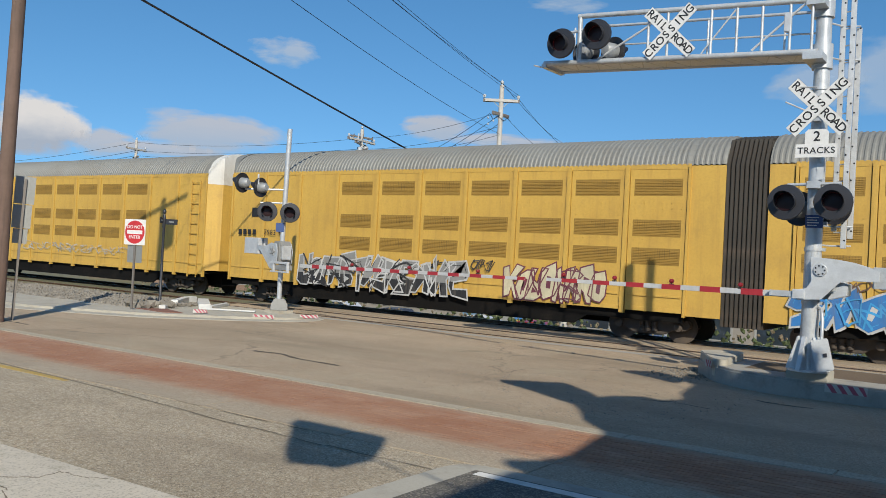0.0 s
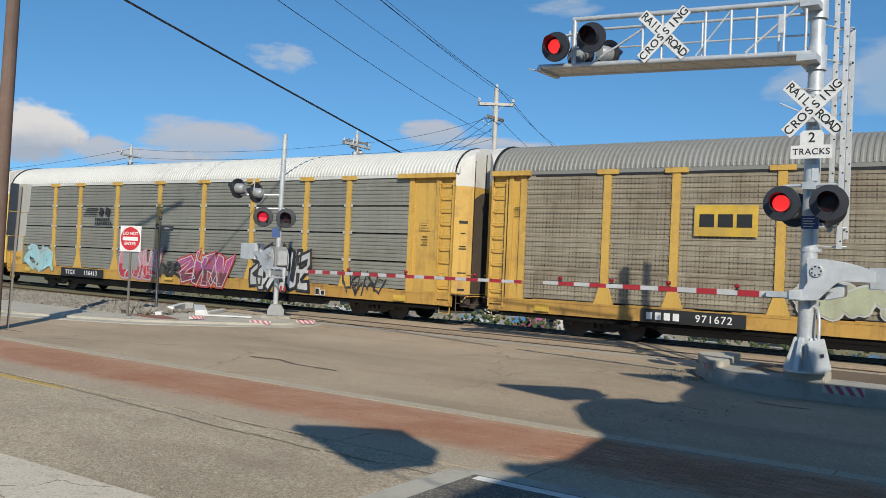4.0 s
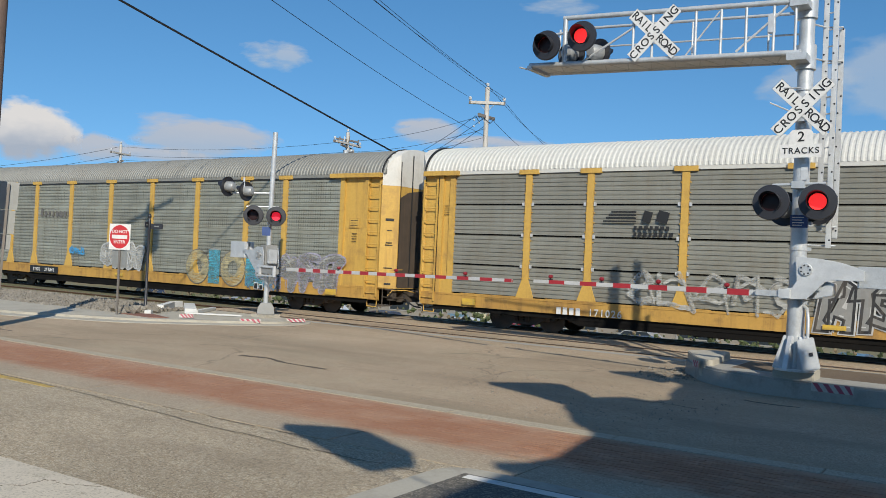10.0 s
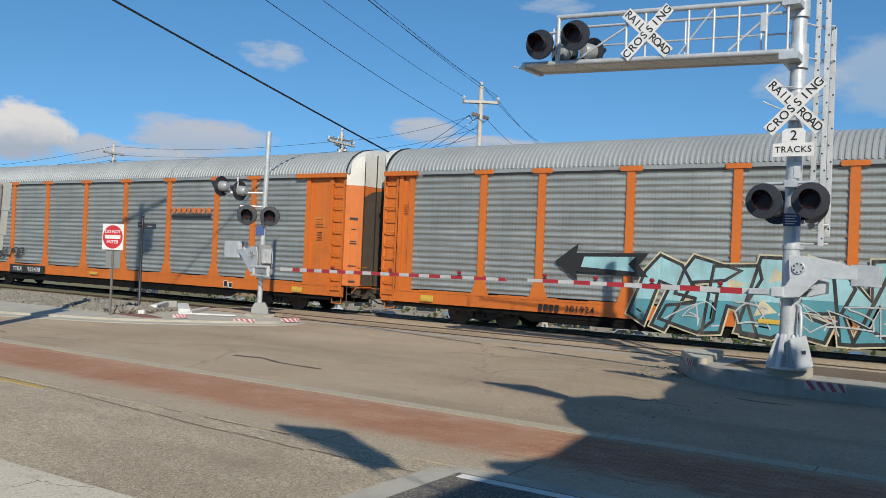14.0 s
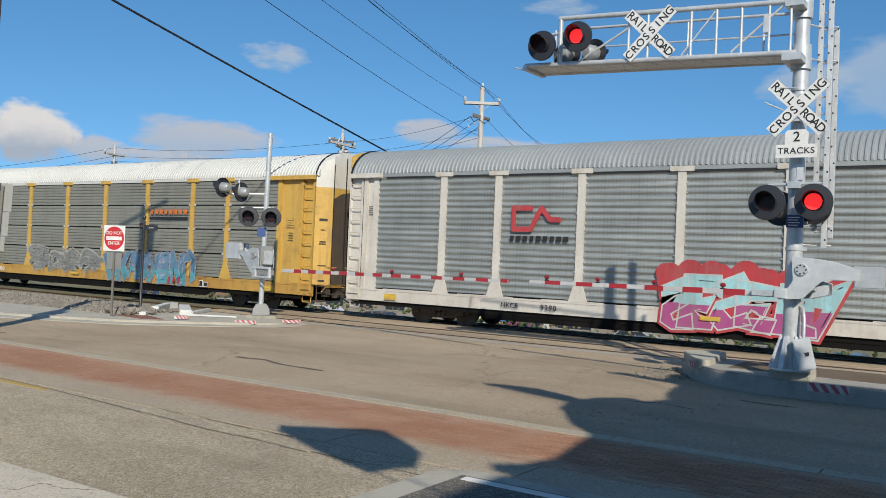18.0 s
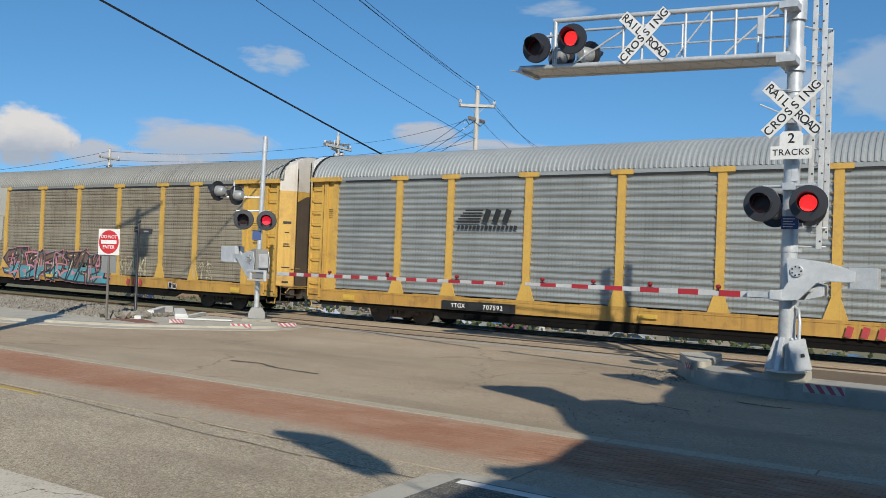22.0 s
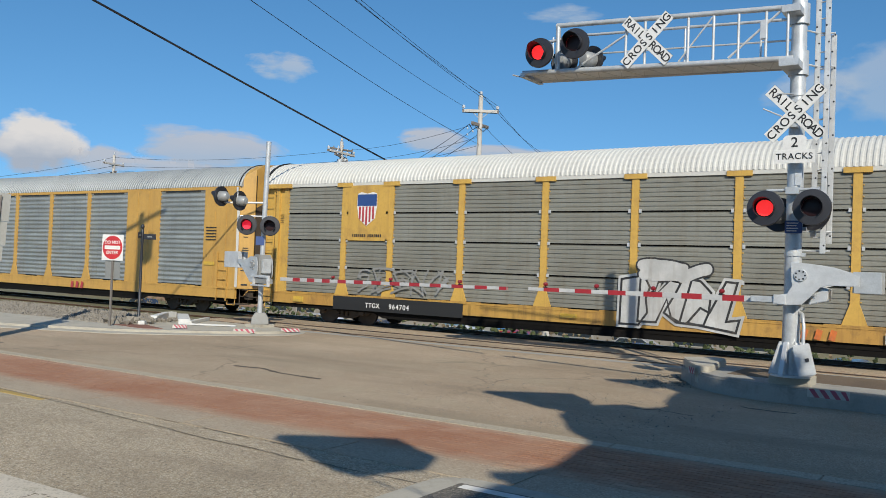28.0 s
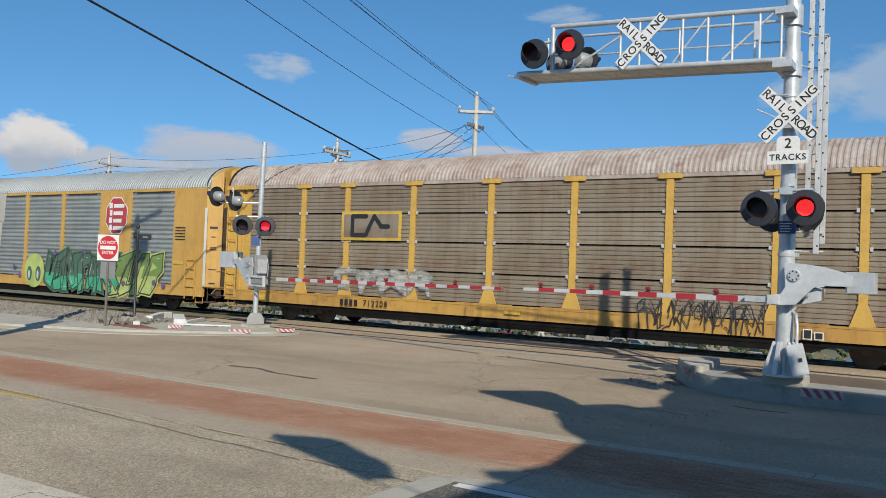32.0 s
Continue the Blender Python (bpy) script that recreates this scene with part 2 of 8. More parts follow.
SCREEN_W = mat("ribbed_grey_sheet", (0.262, 0.260, 0.226), 0.5, 0.25, alt=(0.226, 0.220, 0.184), big=0.5, dirt=(0.165, 0.135, 0.098), dirty=0.3, streak=(0.165, 0.115, 0.075, 0.38), rnd=0.06)
SCREEN_N = mat("rust_stained_ribbed_sheet", (0.258, 0.224, 0.172), 0.6, 0.15, alt=(0.2, 0.155, 0.108), big=0.5, dirt=(0.136, 0.064, 0.032), dirty=0.5, streak=(0.136, 0.056, 0.024, 0.6), rnd=0.07)
ROOF_G = mat("grey_galvanised_roof", (0.232, 0.232, 0.215), 0.6, 0.2, alt=(0.215, 0.21, 0.187), big=0.4, dirt=(0.159, 0.133, 0.106), dirty=0.25)
ROOF_S = mat("silver_galvanised_roof", (0.30, 0.32, 0.325), 0.58, 0.2, alt=(0.245, 0.262, 0.267), big=0.4)
ROOF_W = mat("white_painted_roof", (0.53, 0.525, 0.492), 0.55, alt=(0.49, 0.483, 0.45), big=0.4, dirt=(0.376, 0.354, 0.316), dirty=0.2)
ROOF_R = mat("rusty_white_roof", (0.40, 0.36, 0.325), 0.65, alt=(0.29, 0.22, 0.185), big=0.8, dirt=(0.17, 0.095, 0.065), dirty=0.6, streak=(0.16, 0.075, 0.045, 0.6))
WHITE = mat("white_hood_paint", (0.651, 0.634, 0.59), 0.5, dirt=(0.352, 0.29, 0.229), dirty=0.25, streak=(0.352, 0.29, 0.229, 0.3))
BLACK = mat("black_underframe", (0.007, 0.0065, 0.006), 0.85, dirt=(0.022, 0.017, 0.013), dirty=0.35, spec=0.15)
BELLOWS = mat("black_rubber_bellows", (0.045, 0.038, 0.03), 0.8, dirt=(0.10, 0.07, 0.05), dirty=0.5)
TRUCK = mat("dusty_cast_steel", (0.070, 0.056, 0.045), 0.8, dirt=(0.13, 0.095, 0.065), dirty=0.45, bump=0.2)
# Dark brown with paler streaks, only for the flat face of the end doors.
DOOR_DARK = mat("dark_brown_door_paint", (0.085, 0.062, 0.045), 0.8, alt=(0.05, 0.038, 0.03), big=0.8, streak=(0.15, 0.10, 0.05, 0.5))
GRATE = mat("galvanised_walkway_grating", (0.70, 0.71, 0.72), 0.5, 0.1, fine=20)
GALV = mat("galvanised_mast_steel", (0.56, 0.575, 0.585), 0.40, 0.35, alt=(0.45, 0.465, 0.475), big=5.0, fine=40, dirt=(0.33, 0.32, 0.30), dirty=0.2, bump=0.05)
ALU = mat("bright_aluminium", (0.63, 0.64, 0.645), 0.4, 0.25, alt=(0.50, 0.51, 0.52), big=3.0, fine=40, dirt=(0.38, 0.36, 0.33), dirty=0.2, bump=0.04)
LAMP_BLACK = mat("black_lamp_background", (0.024, 0.025, 0.032), 0.45, fine=30)
HOUSING = mat("dull_grey_lamp_housing", (0.36, 0.37, 0.375), 0.5, 0.35, alt=(0.28, 0.29, 0.295), big=6.0, fine=40, dirt=(0.2, 0.19, 0.17), dirty=0.3)
LENS_DARK = mat("dark_red_lens", (0.02, 0.006, 0.008), 0.4, fine=60, spec=0.3)
LED = glow("lit_red_leds", (0.92, 0.028, 0.03), 1.2, 42.0)
LED_FAR = glow("lit_red_leds_far", (0.85, 0.012, 0.04), 0.75, 42.0)
SIGN_WHITE = mat("white_sign_sheeting", (0.686, 0.678, 0.66), 0.4, alt=(0.642, 0.634, 0.616), big=3)
SIGN_RED = mat("red_sign_sheeting", (0.50, 0.03, 0.035), 0.4, alt=(0.45, 0.03, 0.035), big=3)
GREY_INK = mat("faded_grey_lettering", (0.09, 0.085, 0.08), 0.6, alt=(0.14, 0.135, 0.125), big=4.0)
INK = mat("black_lettering", (0.02, 0.02, 0.02), 0.5)
BLUE = mat("blue_notice_plate", (0.03, 0.07, 0.22), 0.45)
ARM_WHITE = mat("white_arm_sheeting", (0.581, 0.581, 0.572), 0.45, dirt=(0.352, 0.334, 0.317), dirty=0.2)
ARM_RED = mat("red_arm_sheeting", (0.42, 0.03, 0.04), 0.45)
ARM_LENS = mat("dull_red_arm_lens", (0.24, 0.015, 0.022), 0.35)
SIGN_BACK = mat("grey_sign_back", (0.33, 0.33, 0.31), 0.45, 0.5)
STEEL_POST = mat("rusty_grey_post", (0.20, 0.18, 0.16), 0.6, 0.3, dirt=(0.14, 0.09, 0.06), dirty=0.4)
WOOD = mat("weathered_pole_wood", (0.17, 0.11, 0.085), 0.85, alt=(0.12, 0.08, 0.06), big=1.2, streak=(0.06, 0.042, 0.034, 0.8), bump=0.4, bump_scale=12)
WOOD_PALE = mat("sunlit_grey_pole_wood", (0.52, 0.49, 0.45), 0.8, alt=(0.45, 0.42, 0.38), big=1.0, streak=(0.3, 0.27, 0.23, 0.4), bump=0.3)
WOOD_GREY = mat("dark_crossarm_wood", (0.20, 0.175, 0.155), 0.85, big=1.0)
WIRE = mat("black_cable_sheath", (0.015, 0.017, 0.022), 0.6)
CERAMIC = mat("pale_insulator", (0.55, 0.56, 0.57), 0.3)
ASPHALT = mat("pale_worn_asphalt", (0.44, 0.335, 0.232), 0.92, alt=(0.33, 0.242, 0.160), big=0.25, fine=30, dirt=(0.46, 0.39, 0.27), dirty=0.3, bump=0.35, bump_scale=60, extra=oil_and_cracks, spec=0.25)
ROUGH_ASPHALT = mat("stony_worn_asphalt", (0.475, 0.375, 0.255), 0.92, alt=(0.365, 0.285, 0.19), big=0.4, fine=45, bump=0.7, bump_scale=80, extra=aggregate, spec=0.25)
CONCRETE = mat("pale_concrete", (0.43, 0.395, 0.325), 0.85, alt=(0.38, 0.35, 0.29), big=0.9, fine=30, dirt=(0.22, 0.19, 0.15), dirty=0.4, bump=0.2, bump_scale=50)
CONCRETE_G = mat("grey_concrete", (0.336, 0.32, 0.284), 0.85, alt=(0.296, 0.28, 0.248), big=0.9, fine=30, dirt=(0.136, 0.124, 0.112), dirty=0.4, bump=0.25, bump_scale=50)
BRICK = mat("worn_red_paver", (0.305, 0.14, 0.076), 0.88, alt=(0.35, 0.185, 0.108), big=0.9, fine=40, dirt=(0.40, 0.25, 0.17), dirty=0.4, bump=0.3, bump_scale=60, rnd=0.12, world=True, extra=dusty_edges)
MORTAR = mat("sandy_joint", (0.33, 0.185, 0.125), 0.95, alt=(0.28, 0.15, 0.10), big=0.8, bump=0.2)
BORDER = mat("tan_concrete_border", (0.40, 0.32, 0.225), 0.9, alt=(0.34, 0.27, 0.19), big=0.6, fine=30, dirt=(0.33, 0.26, 0.18), dirty=0.45, bump=0.35, bump_scale=60, world=True, extra=brick_dust)
YELLOW_LINE = mat("worn_yellow_line", (0.50, 0.34, 0.09), 0.8, dirt=(0.24, 0.2, 0.14), dirty=0.7, big=2.0)
WHITE_LINE = mat("worn_white_line", (0.713, 0.69, 0.644), 0.8, dirt=(0.345, 0.31, 0.253), dirty=0.4, big=2.0)
TACTILE = mat("brown_red_ramp_tile", (0.22, 0.10, 0.07), 0.85, big=2.0)
RAIL = mat("rusty_rail_steel", (0.13, 0.075, 0.045), 0.7, 0.4, bump=0.1)
RAIL_TOP = mat("worn_rail_head", (0.34, 0.31, 0.28), 0.35, 0.85)
TIE = mat("dark_rail_tie", (0.09, 0.065, 0.045), 0.9, bump=0.3)
DIRT = mat("brown_ballast_dirt", (0.16, 0.115, 0.075), 0.95, alt=(0.12, 0.085, 0.055), big=0.8, fine=25, bump=0.5)
STONE = mat("pale_ballast_stone", (0.235, 0.212, 0.178), 0.9, alt=(0.165, 0.147, 0.122), big=3.0, fine=12, bump=0.3)
GROUND = mat("dry_grass_and_dirt", (0.17, 0.15, 0.085), 0.95, alt=(0.12, 0.12, 0.06), big=0.05, fine=4, bump=0.4)
BARK = mat("grey_bark", (0.13, 0.105, 0.085), 0.9, bump=0.3)
FAR_WALL = mat("tan_far_wall", (0.252, 0.228, 0.198), 0.85, big=0.3)
FAR_BRICK = mat("brown_brick_wall", (0.26, 0.17, 0.12), 0.85, big=0.3)
GLASS = mat("dark_window_glass", (0.03, 0.04, 0.05), 0.08, spec=0.8)
TRIM = mat("white_trim", (0.616, 0.616, 0.598), 0.6)


BORDER_FAR = mat("pale_concrete_border", (0.41, 0.345, 0.25), 0.9, alt=(0.38, 0.325, 0.24), big=0.6, fine=30, dirt=(0.34, 0.28, 0.2), dirty=0.4, bump=0.3, bump_scale=60, world=True, extra=grit)
FAR_TRIM = mat("grey_far_trim", (0.3, 0.292, 0.277), 0.7)
CAST = mat("cast_grey_base", (0.30, 0.30, 0.29), 0.6, 0.2, bump=0.1)


KERB_WHITE = mat("dusty_white_kerb_paint", (0.50, 0.47, 0.42), 0.8, dirt=(0.3, 0.27, 0.22), dirty=0.5, big=4.0)
KERB_RED = mat("dusty_red_kerb_paint", (0.40, 0.09, 0.12), 0.8, dirt=(0.28, 0.15, 0.12), dirty=0.4, big=4.0)
CONCRETE_P = mat("bleached_concrete", (0.60, 0.53, 0.425), 0.88, alt=(0.53, 0.465, 0.37), big=0.9, fine=35, dirt=(0.28, 0.25, 0.17), dirty=0.45, bump=0.3, bump_scale=60, extra=grit)
CRACK = mat("dark_open_crack", (0.12, 0.095, 0.07), 0.95)
FINE_CRACK = mat("sand_filled_crack", (0.20, 0.16, 0.112), 0.95)
DARK_ASPHALT = mat("dark_sealed_asphalt", (0.12, 0.108, 0.092), 0.9, alt=(0.095, 0.085, 0.072), big=0.6, fine=40, bump=0.6, bump_scale=80, extra=grit)
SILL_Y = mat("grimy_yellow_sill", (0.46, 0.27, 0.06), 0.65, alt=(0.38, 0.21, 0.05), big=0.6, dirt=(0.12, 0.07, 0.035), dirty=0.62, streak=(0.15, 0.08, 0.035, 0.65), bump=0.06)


def tint(name, c, rough=0.55):
    return mat(name, c, rough, alt=tuple(v * 0.66 + 0.01 for v in c), big=1.1, fine=18, dirt=tuple(v * 0.6 + 0.05 for v in c), dirty=0.55, streak=(0.20, 0.165, 0.125, 0.5))


PAINT = {k: tint("spray_paint_" + k, c) for k, c in dict(
    white=(0.53, 0.53, 0.52), black=(0.02, 0.02, 0.022), mint=(0.52, 0.62, 0.58), blue=(0.03, 0.19, 0.50), teal=(0.08, 0.30, 0.36), aqua=(0.33, 0.58, 0.62),
    purple=(0.14, 0.085, 0.24), maroon=(0.15, 0.03, 0.055), red=(0.45, 0.04, 0.05), pink=(0.55, 0.22, 0.26), cream=(0.60, 0.54, 0.36), lavender=(0.50, 0.48, 0.62),
    grey=(0.25, 0.25, 0.24), green=(0.16, 0.26, 0.06), moss=(0.06, 0.13, 0.08), lime=(0.42, 0.50, 0.14), sky=(0.05, 0.33, 0.66), magenta=(0.38, 0.07, 0.22), brown=(0.16, 0.08, 0.05), orange=(0.62, 0.16, 0.03), gold=(0.62, 0.40, 0.05), steelblue=(0.10, 0.20, 0.30), palegreen=(0.42, 0.44, 0.30), jade=(0.05, 0.38, 0.20)).items()}



def faded(name, c):
    """Thin old spray paint, worn through along the ridges of the screens."""
    m = tint("faded_paint_" + name, c)
    nt = m.node_tree
    vec = nt.nodes.new("ShaderNodeTexCoord").outputs["Object"]
    ridge = noise_of(nt, vec, 5.0, 4.0, 0.7, (0.35, 1.0, 3.2))
    nt.links.new(maths(nt, "MULTIPLY_ADD", ramp(nt, ridge, 0.34, 0.62), -0.75, 0.95), nt.nodes["Principled BSDF"].inputs["Alpha"])
    return m


for k, c in dict(cream=(0.55, 0.48, 0.28), aqua=(0.10, 0.40, 0.52), lavender=(0.45, 0.43, 0.55), white=(0.52, 0.52, 0.49), grey=(0.30, 0.30, 0.29)).items():
    PAINT["faded_" + k] = faded(k, c)

# ---- mesh helpers ----
class Shape:
    """Collects boxes, tubes and plates into one mesh."""
    def __init__(self):
        self.v, self.f = [], []

    def add(self, verts, faces):
        n = len(self.v)
        self.v += [tuple(p) for p in verts]
        self.f += [tuple(i + n for i in face) for face in faces]
        return self

    def box(self, x0, x1, y0, y1, z0, z1, m=None):
        p = [(x, y, z) for z in (z0, z1) for y in (y0, y1) for x in (x0, x1)]
        if m is not None:
            p = [m @ Vector(q) for q in p]
        return self.add(p, [(0, 2, 3, 1), (4, 5, 7, 6), (0, 1, 5, 4), (2, 6, 7, 3), (0, 4, 6, 2), (1, 3, 7, 5)])

    def prism(self, outline, a, b, axis="y"):
        """An outline of (u, w) points pushed from a to b along an axis: y takes (x, z), x takes (y, z), z takes (x, y)."""
        put = {"y": lambda u, w, d: (u, d, w), "x": lambda u, w, d: (d, u, w), "z": lambda u, w, d: (u, w, d)}[axis]
        n = len(outline)
        p = [put(u, w, a) for u, w in outline] + [put(u, w, b) for u, w in outline]
        return self.add(p, [tuple(range(n)), tuple(range(2 * n - 1, n - 1, -1))] + [(i, i + n, (i + 1) % n + n, (i + 1) % n) for i in range(n)])

    def tube(self, points, radius, n=10, caps=True):
        pts = [Vector(p) for p in points]
        radii = radius if isinstance(radius, (list, tuple)) else [radius] * len(pts)
        base, up = len(self.v), None
        for i, p in enumerate(pts):
            d = (pts[min(i + 1, len(pts) - 1)] - pts[max(i - 1, 0)]).normalized()
            if up is None:
                up = Vector((0, 0, 1)) if abs(d.z) < 0.9 else Vector((1, 0, 0))
            side = d.cross(up).normalized()
            up = side.cross(d).normalized()
            self.v += [tuple(p + radii[i] * (math.cos(k * math.tau / n) * side + math.sin(k * math.tau / n) * up)) for k in range(n)]
        for i in range(len(pts) - 1):
            a, b = base + i * n, base + (i + 1) * n
            self.f += [(a + k, a + (k + 1) % n, b + (k + 1) % n, b + k) for k in range(n)]
        if caps:
            self.f += [tuple(base + k for k in range(n - 1, -1, -1)), tuple(base + (len(pts) - 1) * n + k for k in range(n))]
        return self

    def lathe(self, profile, centre, axis, n=24):
        """A profile of (distance along the axis, radius) turned round it."""
        axis = Vector(axis).normalized()
        side = axis.cross(Vector((0, 0, 1)) if abs(axis.z) < 0.9 else Vector((1, 0, 0))).normalized()
        up, c, base = side.cross(axis), Vector(centre), len(self.v)
        for d, r in profile:
            self.v += [tuple(c + axis * d + max(r, 1e-4) * (math.cos(k * math.tau / n) * side + math.sin(k * math.tau / n) * up)) for k in range(n)]
        for i in range(len(profile) - 1):
            a, b = base + i * n, base + (i + 1) * n
            self.f += [(a + k, b + k, b + (k + 1) % n, a + (k + 1) % n) for k in range(n)]
        return self

    def mesh(self, name, bevel=0.0, smooth=True):
        me = bpy.data.meshes.new(name)
        me.from_pydata(self.v, [], self.f)
        bm = bmesh.new()
        bm.from_mesh(me)
        bmesh.ops.recalc_face_normals(bm, faces=bm.faces)
        if bevel:
            sharp = [e for e in bm.edges if len(e.link_faces) == 2 and e.calc_face_angle(0) > 0.6]
            bmesh.ops.bevel(bm, geom=sharp, offset=bevel, segments=2, affect="EDGES", clamp_overlap=True)
        bm.to_mesh(me)
        bm.free()
        if smooth:
            me.shade_smooth()
            me.set_sharp_from_angle(angle=radians(38))
        return me


def place(name, me, material, parent=None, m=None, label=""):
    """One mesh object under a thing, a part or nothing; the mesh may be shared, its material belongs to the object."""
    ob = new(name, me)
    if not me.materials:
        me.materials.append(None)
    ob.material_slots[0].link = "OBJECT"
    ob.material_slots[0].material = material
    if parent:
        ob.parent = parent
    if m is not None:
        ob.matrix_basis = m
    return tagged(ob, label) if label else ob


def part(name, shape, material, parent=None, label="", bevel=0.0, m=None, smooth=True):
    return place(name, shape.mesh(name, bevel, smooth), material, parent, m, label)


def thing(name, m, label, category, group=""):
    ob = new(name)
    ob.empty_display_size = 0.3
    ob.matrix_basis = m
    return tagged(ob, label, category, group)


TEXTS = {}


def text_mesh(text, size, spacing=1.0, align="CENTER"):
    key = (text, size, spacing, align)
    if key not in TEXTS:
        cu = bpy.data.curves.new("lettering", "FONT")
        cu.body, cu.size, cu.align_x, cu.align_y, cu.space_character, cu.extrude, cu.offset = text, size, align, "CENTER", spacing, 0.002, size * 0.012
        ob = new("lettering", cu)
        bpy.context.view_layer.update()
        TEXTS[key] = bpy.data.meshes.new_from_object(ob.evaluated_get(bpy.context.evaluated_depsgraph_get()))
        bpy.data.objects.remove(ob)
    return TEXTS[key]


FACING = pose(0, 0, 0, 90)      # from a flat x-y drawing to one that faces -y

# ---- ground ----
def fall(x, y):
    """Height of the land: level with the crossing, lower past the tracks."""
    return -0.06 - min(max(0.55 * (y - 25.65), 0.0), 3.2)


xs = [-3000, -1200, -500, -240, -130] + list(range(-100, 101, 8)) + [130, 240, 500, 1200, 3000]
ys = [-3000, -1000, -300, -100, -50, -20, 0, 10, 18, 24, 25.65] + [25.65 + 1.0 * k for k in range(1, 11)] + [40, 50, 70, 100, 150, 260, 500, 1200, 3000]
land = Shape()
land.add([(x, y, fall(x, y)) for y in ys for x in xs], [(j * len(xs) + i, j * len(xs) + i + 1, (j + 1) * len(xs) + i + 1, (j + 1) * len(xs) + i) for j in range(len(ys) - 1) for i in range(len(xs) - 1)])
tagged(part("ground", land, GROUND), "dry grass and bare dirt reaching the horizon", "ground", kind="structure")

road = Shape().box(-95, 60, 10.18, 19.75, -0.2, 0.0)
tagged(part("road", road, ASPHALT, smooth=False), "pale worn asphalt street beside the railroad", "road", kind="structure")
street = Shape().box(-95, 60, -2.0, 7.38, -0.2, -0.003)
tagged(part("street_near", street, ROUGH_ASPHALT, smooth=False), "coarse stony worn asphalt by the kerb", "road", kind="structure")
apron = Shape().box(-24.0, 14.0, 19.75, 25.65, -0.2, -0.006)
tagged(part("road_crossing", apron, ASPHALT, smooth=False), "asphalt crossing surface between the rails", "road", kind="structure")

# ---- train ----
TRACK_Y, SPEED, PITCH, FIRST = 24.72, 14.59, 28.4, 16.05
HALF = 1.58
POSTS = (3.9, 5.95, 8.77, 11.75, 14.58, 17.45, 20.3, 22.35)


def arch(y, half=1.60, top=5.95, eave=5.0):
    return eave + (top - eave) * (1 - abs(y / half) ** 2.4) ** 0.62 if abs(y) < half else eave


ARC = [-1.60 + 3.2 * k / 16 for k in range(17)]
ARC = [math.copysign(1.60 * math.sin(abs(a) / 1.60 * math.pi / 2) ** 0.8, a) for a in ARC]


def roof_mesh(length, pitch=0.15, depth=0.022):
    s, n = Shape(), int(length / pitch)
    cols = []
    for i in range(n):
        x = i * pitch
        cols += [(x, 0.0), (x + pitch * 0.32, 0.0), (x + pitch * 0.5, depth), (x + pitch * 0.82, depth)]
    cols.append((length, 0.0))
    for x, d in cols:
        s.v += [(x, y * (1 + d * 0.4), arch(y) + d) for y in ARC]
    w = len(ARC)
    for i in range(len(cols) - 1):
        s.f += [(i * w + j, (i + 1) * w + j, (i + 1) * w + j + 1, i * w + j + 1) for j in range(w - 1)]
    s.f.append(tuple(range(w)))
    s.f.append(tuple(len(s.v) - 1 - k for k in range(w)))
    return s.mesh("roof", smooth=False)


def screen_mesh(width, a, b, bands, depth):
    """One sheet with horizontal corrugations that faces -y, closed at the back."""
    n = max(1, round(bands * (b - a) / 3.78))
    h, outline = (b - a) / n, []
    for i in range(n):
        z = a + i * h
        if bands == 20:
            outline += [(depth * (0.5 - 0.5 * math.cos(math.tau * (q + 0.5) / 6)), z + h * q / 6) for q in range(6)]
            continue
        outline += [(0.0, z), (0.0, z + h * 0.52), (depth, z + h * 0.62), (depth, z + h * 0.92)]
    outline += [(0.0, b), (depth + 0.02, b), (depth + 0.02, a)]
    s, k = Shape(), len(outline)
    s.v = [(0, y, z) for y, z in outline] + [(width, y, z) for y, z in outline]
    s.f = [(i, i + k, (i + 1) % k + k, (i + 1) % k) for i in range(k)]
    return s.mesh("screen_panel", smooth=False)


def post_mesh(width=0.27, cap=True):
    s = Shape().box(-width / 2, width / 2, -0.045, 0.08, 1.02, 4.98)
    if cap:
        s.box(-0.33, 0.33, -0.075, 0.05, 4.86, 5.0)
    for k in range(12):
        for e in (-1, 1):
            x = e * (width / 2 + 0.03)
            s.box(x - 0.014, x + 0.014, -0.03, 0.0, 1.35 + 0.29 * k, 1.385 + 0.29 * k)
    s.prism([(-width / 2, 1.62), (-0.31, 1.04), (0.31, 1.04), (width / 2, 1.62)], -0.052, 0.0)
    return s.mesh("side_post", smooth=False)


def seam_mesh():
    """The dark gap where the roof meets its end cap."""
    s, n = Shape(), len(ARC)
    for x in (-0.03, 0.03):
        s.v += [(x, y * 1.012, arch(y) + 0.062) for y in ARC]
    for x in (-0.03, 0.03):
        s.v += [(x, y, arch(y) + 0.0) for y in ARC]
    s.f += [(j, n + j, n + j + 1, j + 1) for j in range(n - 1)] + [(2 * n + j, j, j + 1, 2 * n + j + 1) for j in range(n - 1)] + [(n + j, 3 * n + j, 3 * n + j + 1, n + j + 1) for j in range(n - 1)]
    return s.mesh("roof_seam", smooth=False)


def ladder_mesh(width, z0, z1, step=0.42):
    s = Shape()
    for x in (0, width):
        s.box(x - 0.02, x + 0.02, -0.10, -0.06, z0, z1)
    z = z0 + 0.12
    while z < z1:
        s.tube([(0, -0.09, z), (width, -0.09, z)], 0.016, 6)
        z += step
    for z in (z0 + 0.1, z1 - 0.1):
        for x in (0, width):
            s.box(x - 0.015, x + 0.015, -0.07, 0.02, z - 0.02, z + 0.02)
    return s.mesh("ladder", smooth=False)


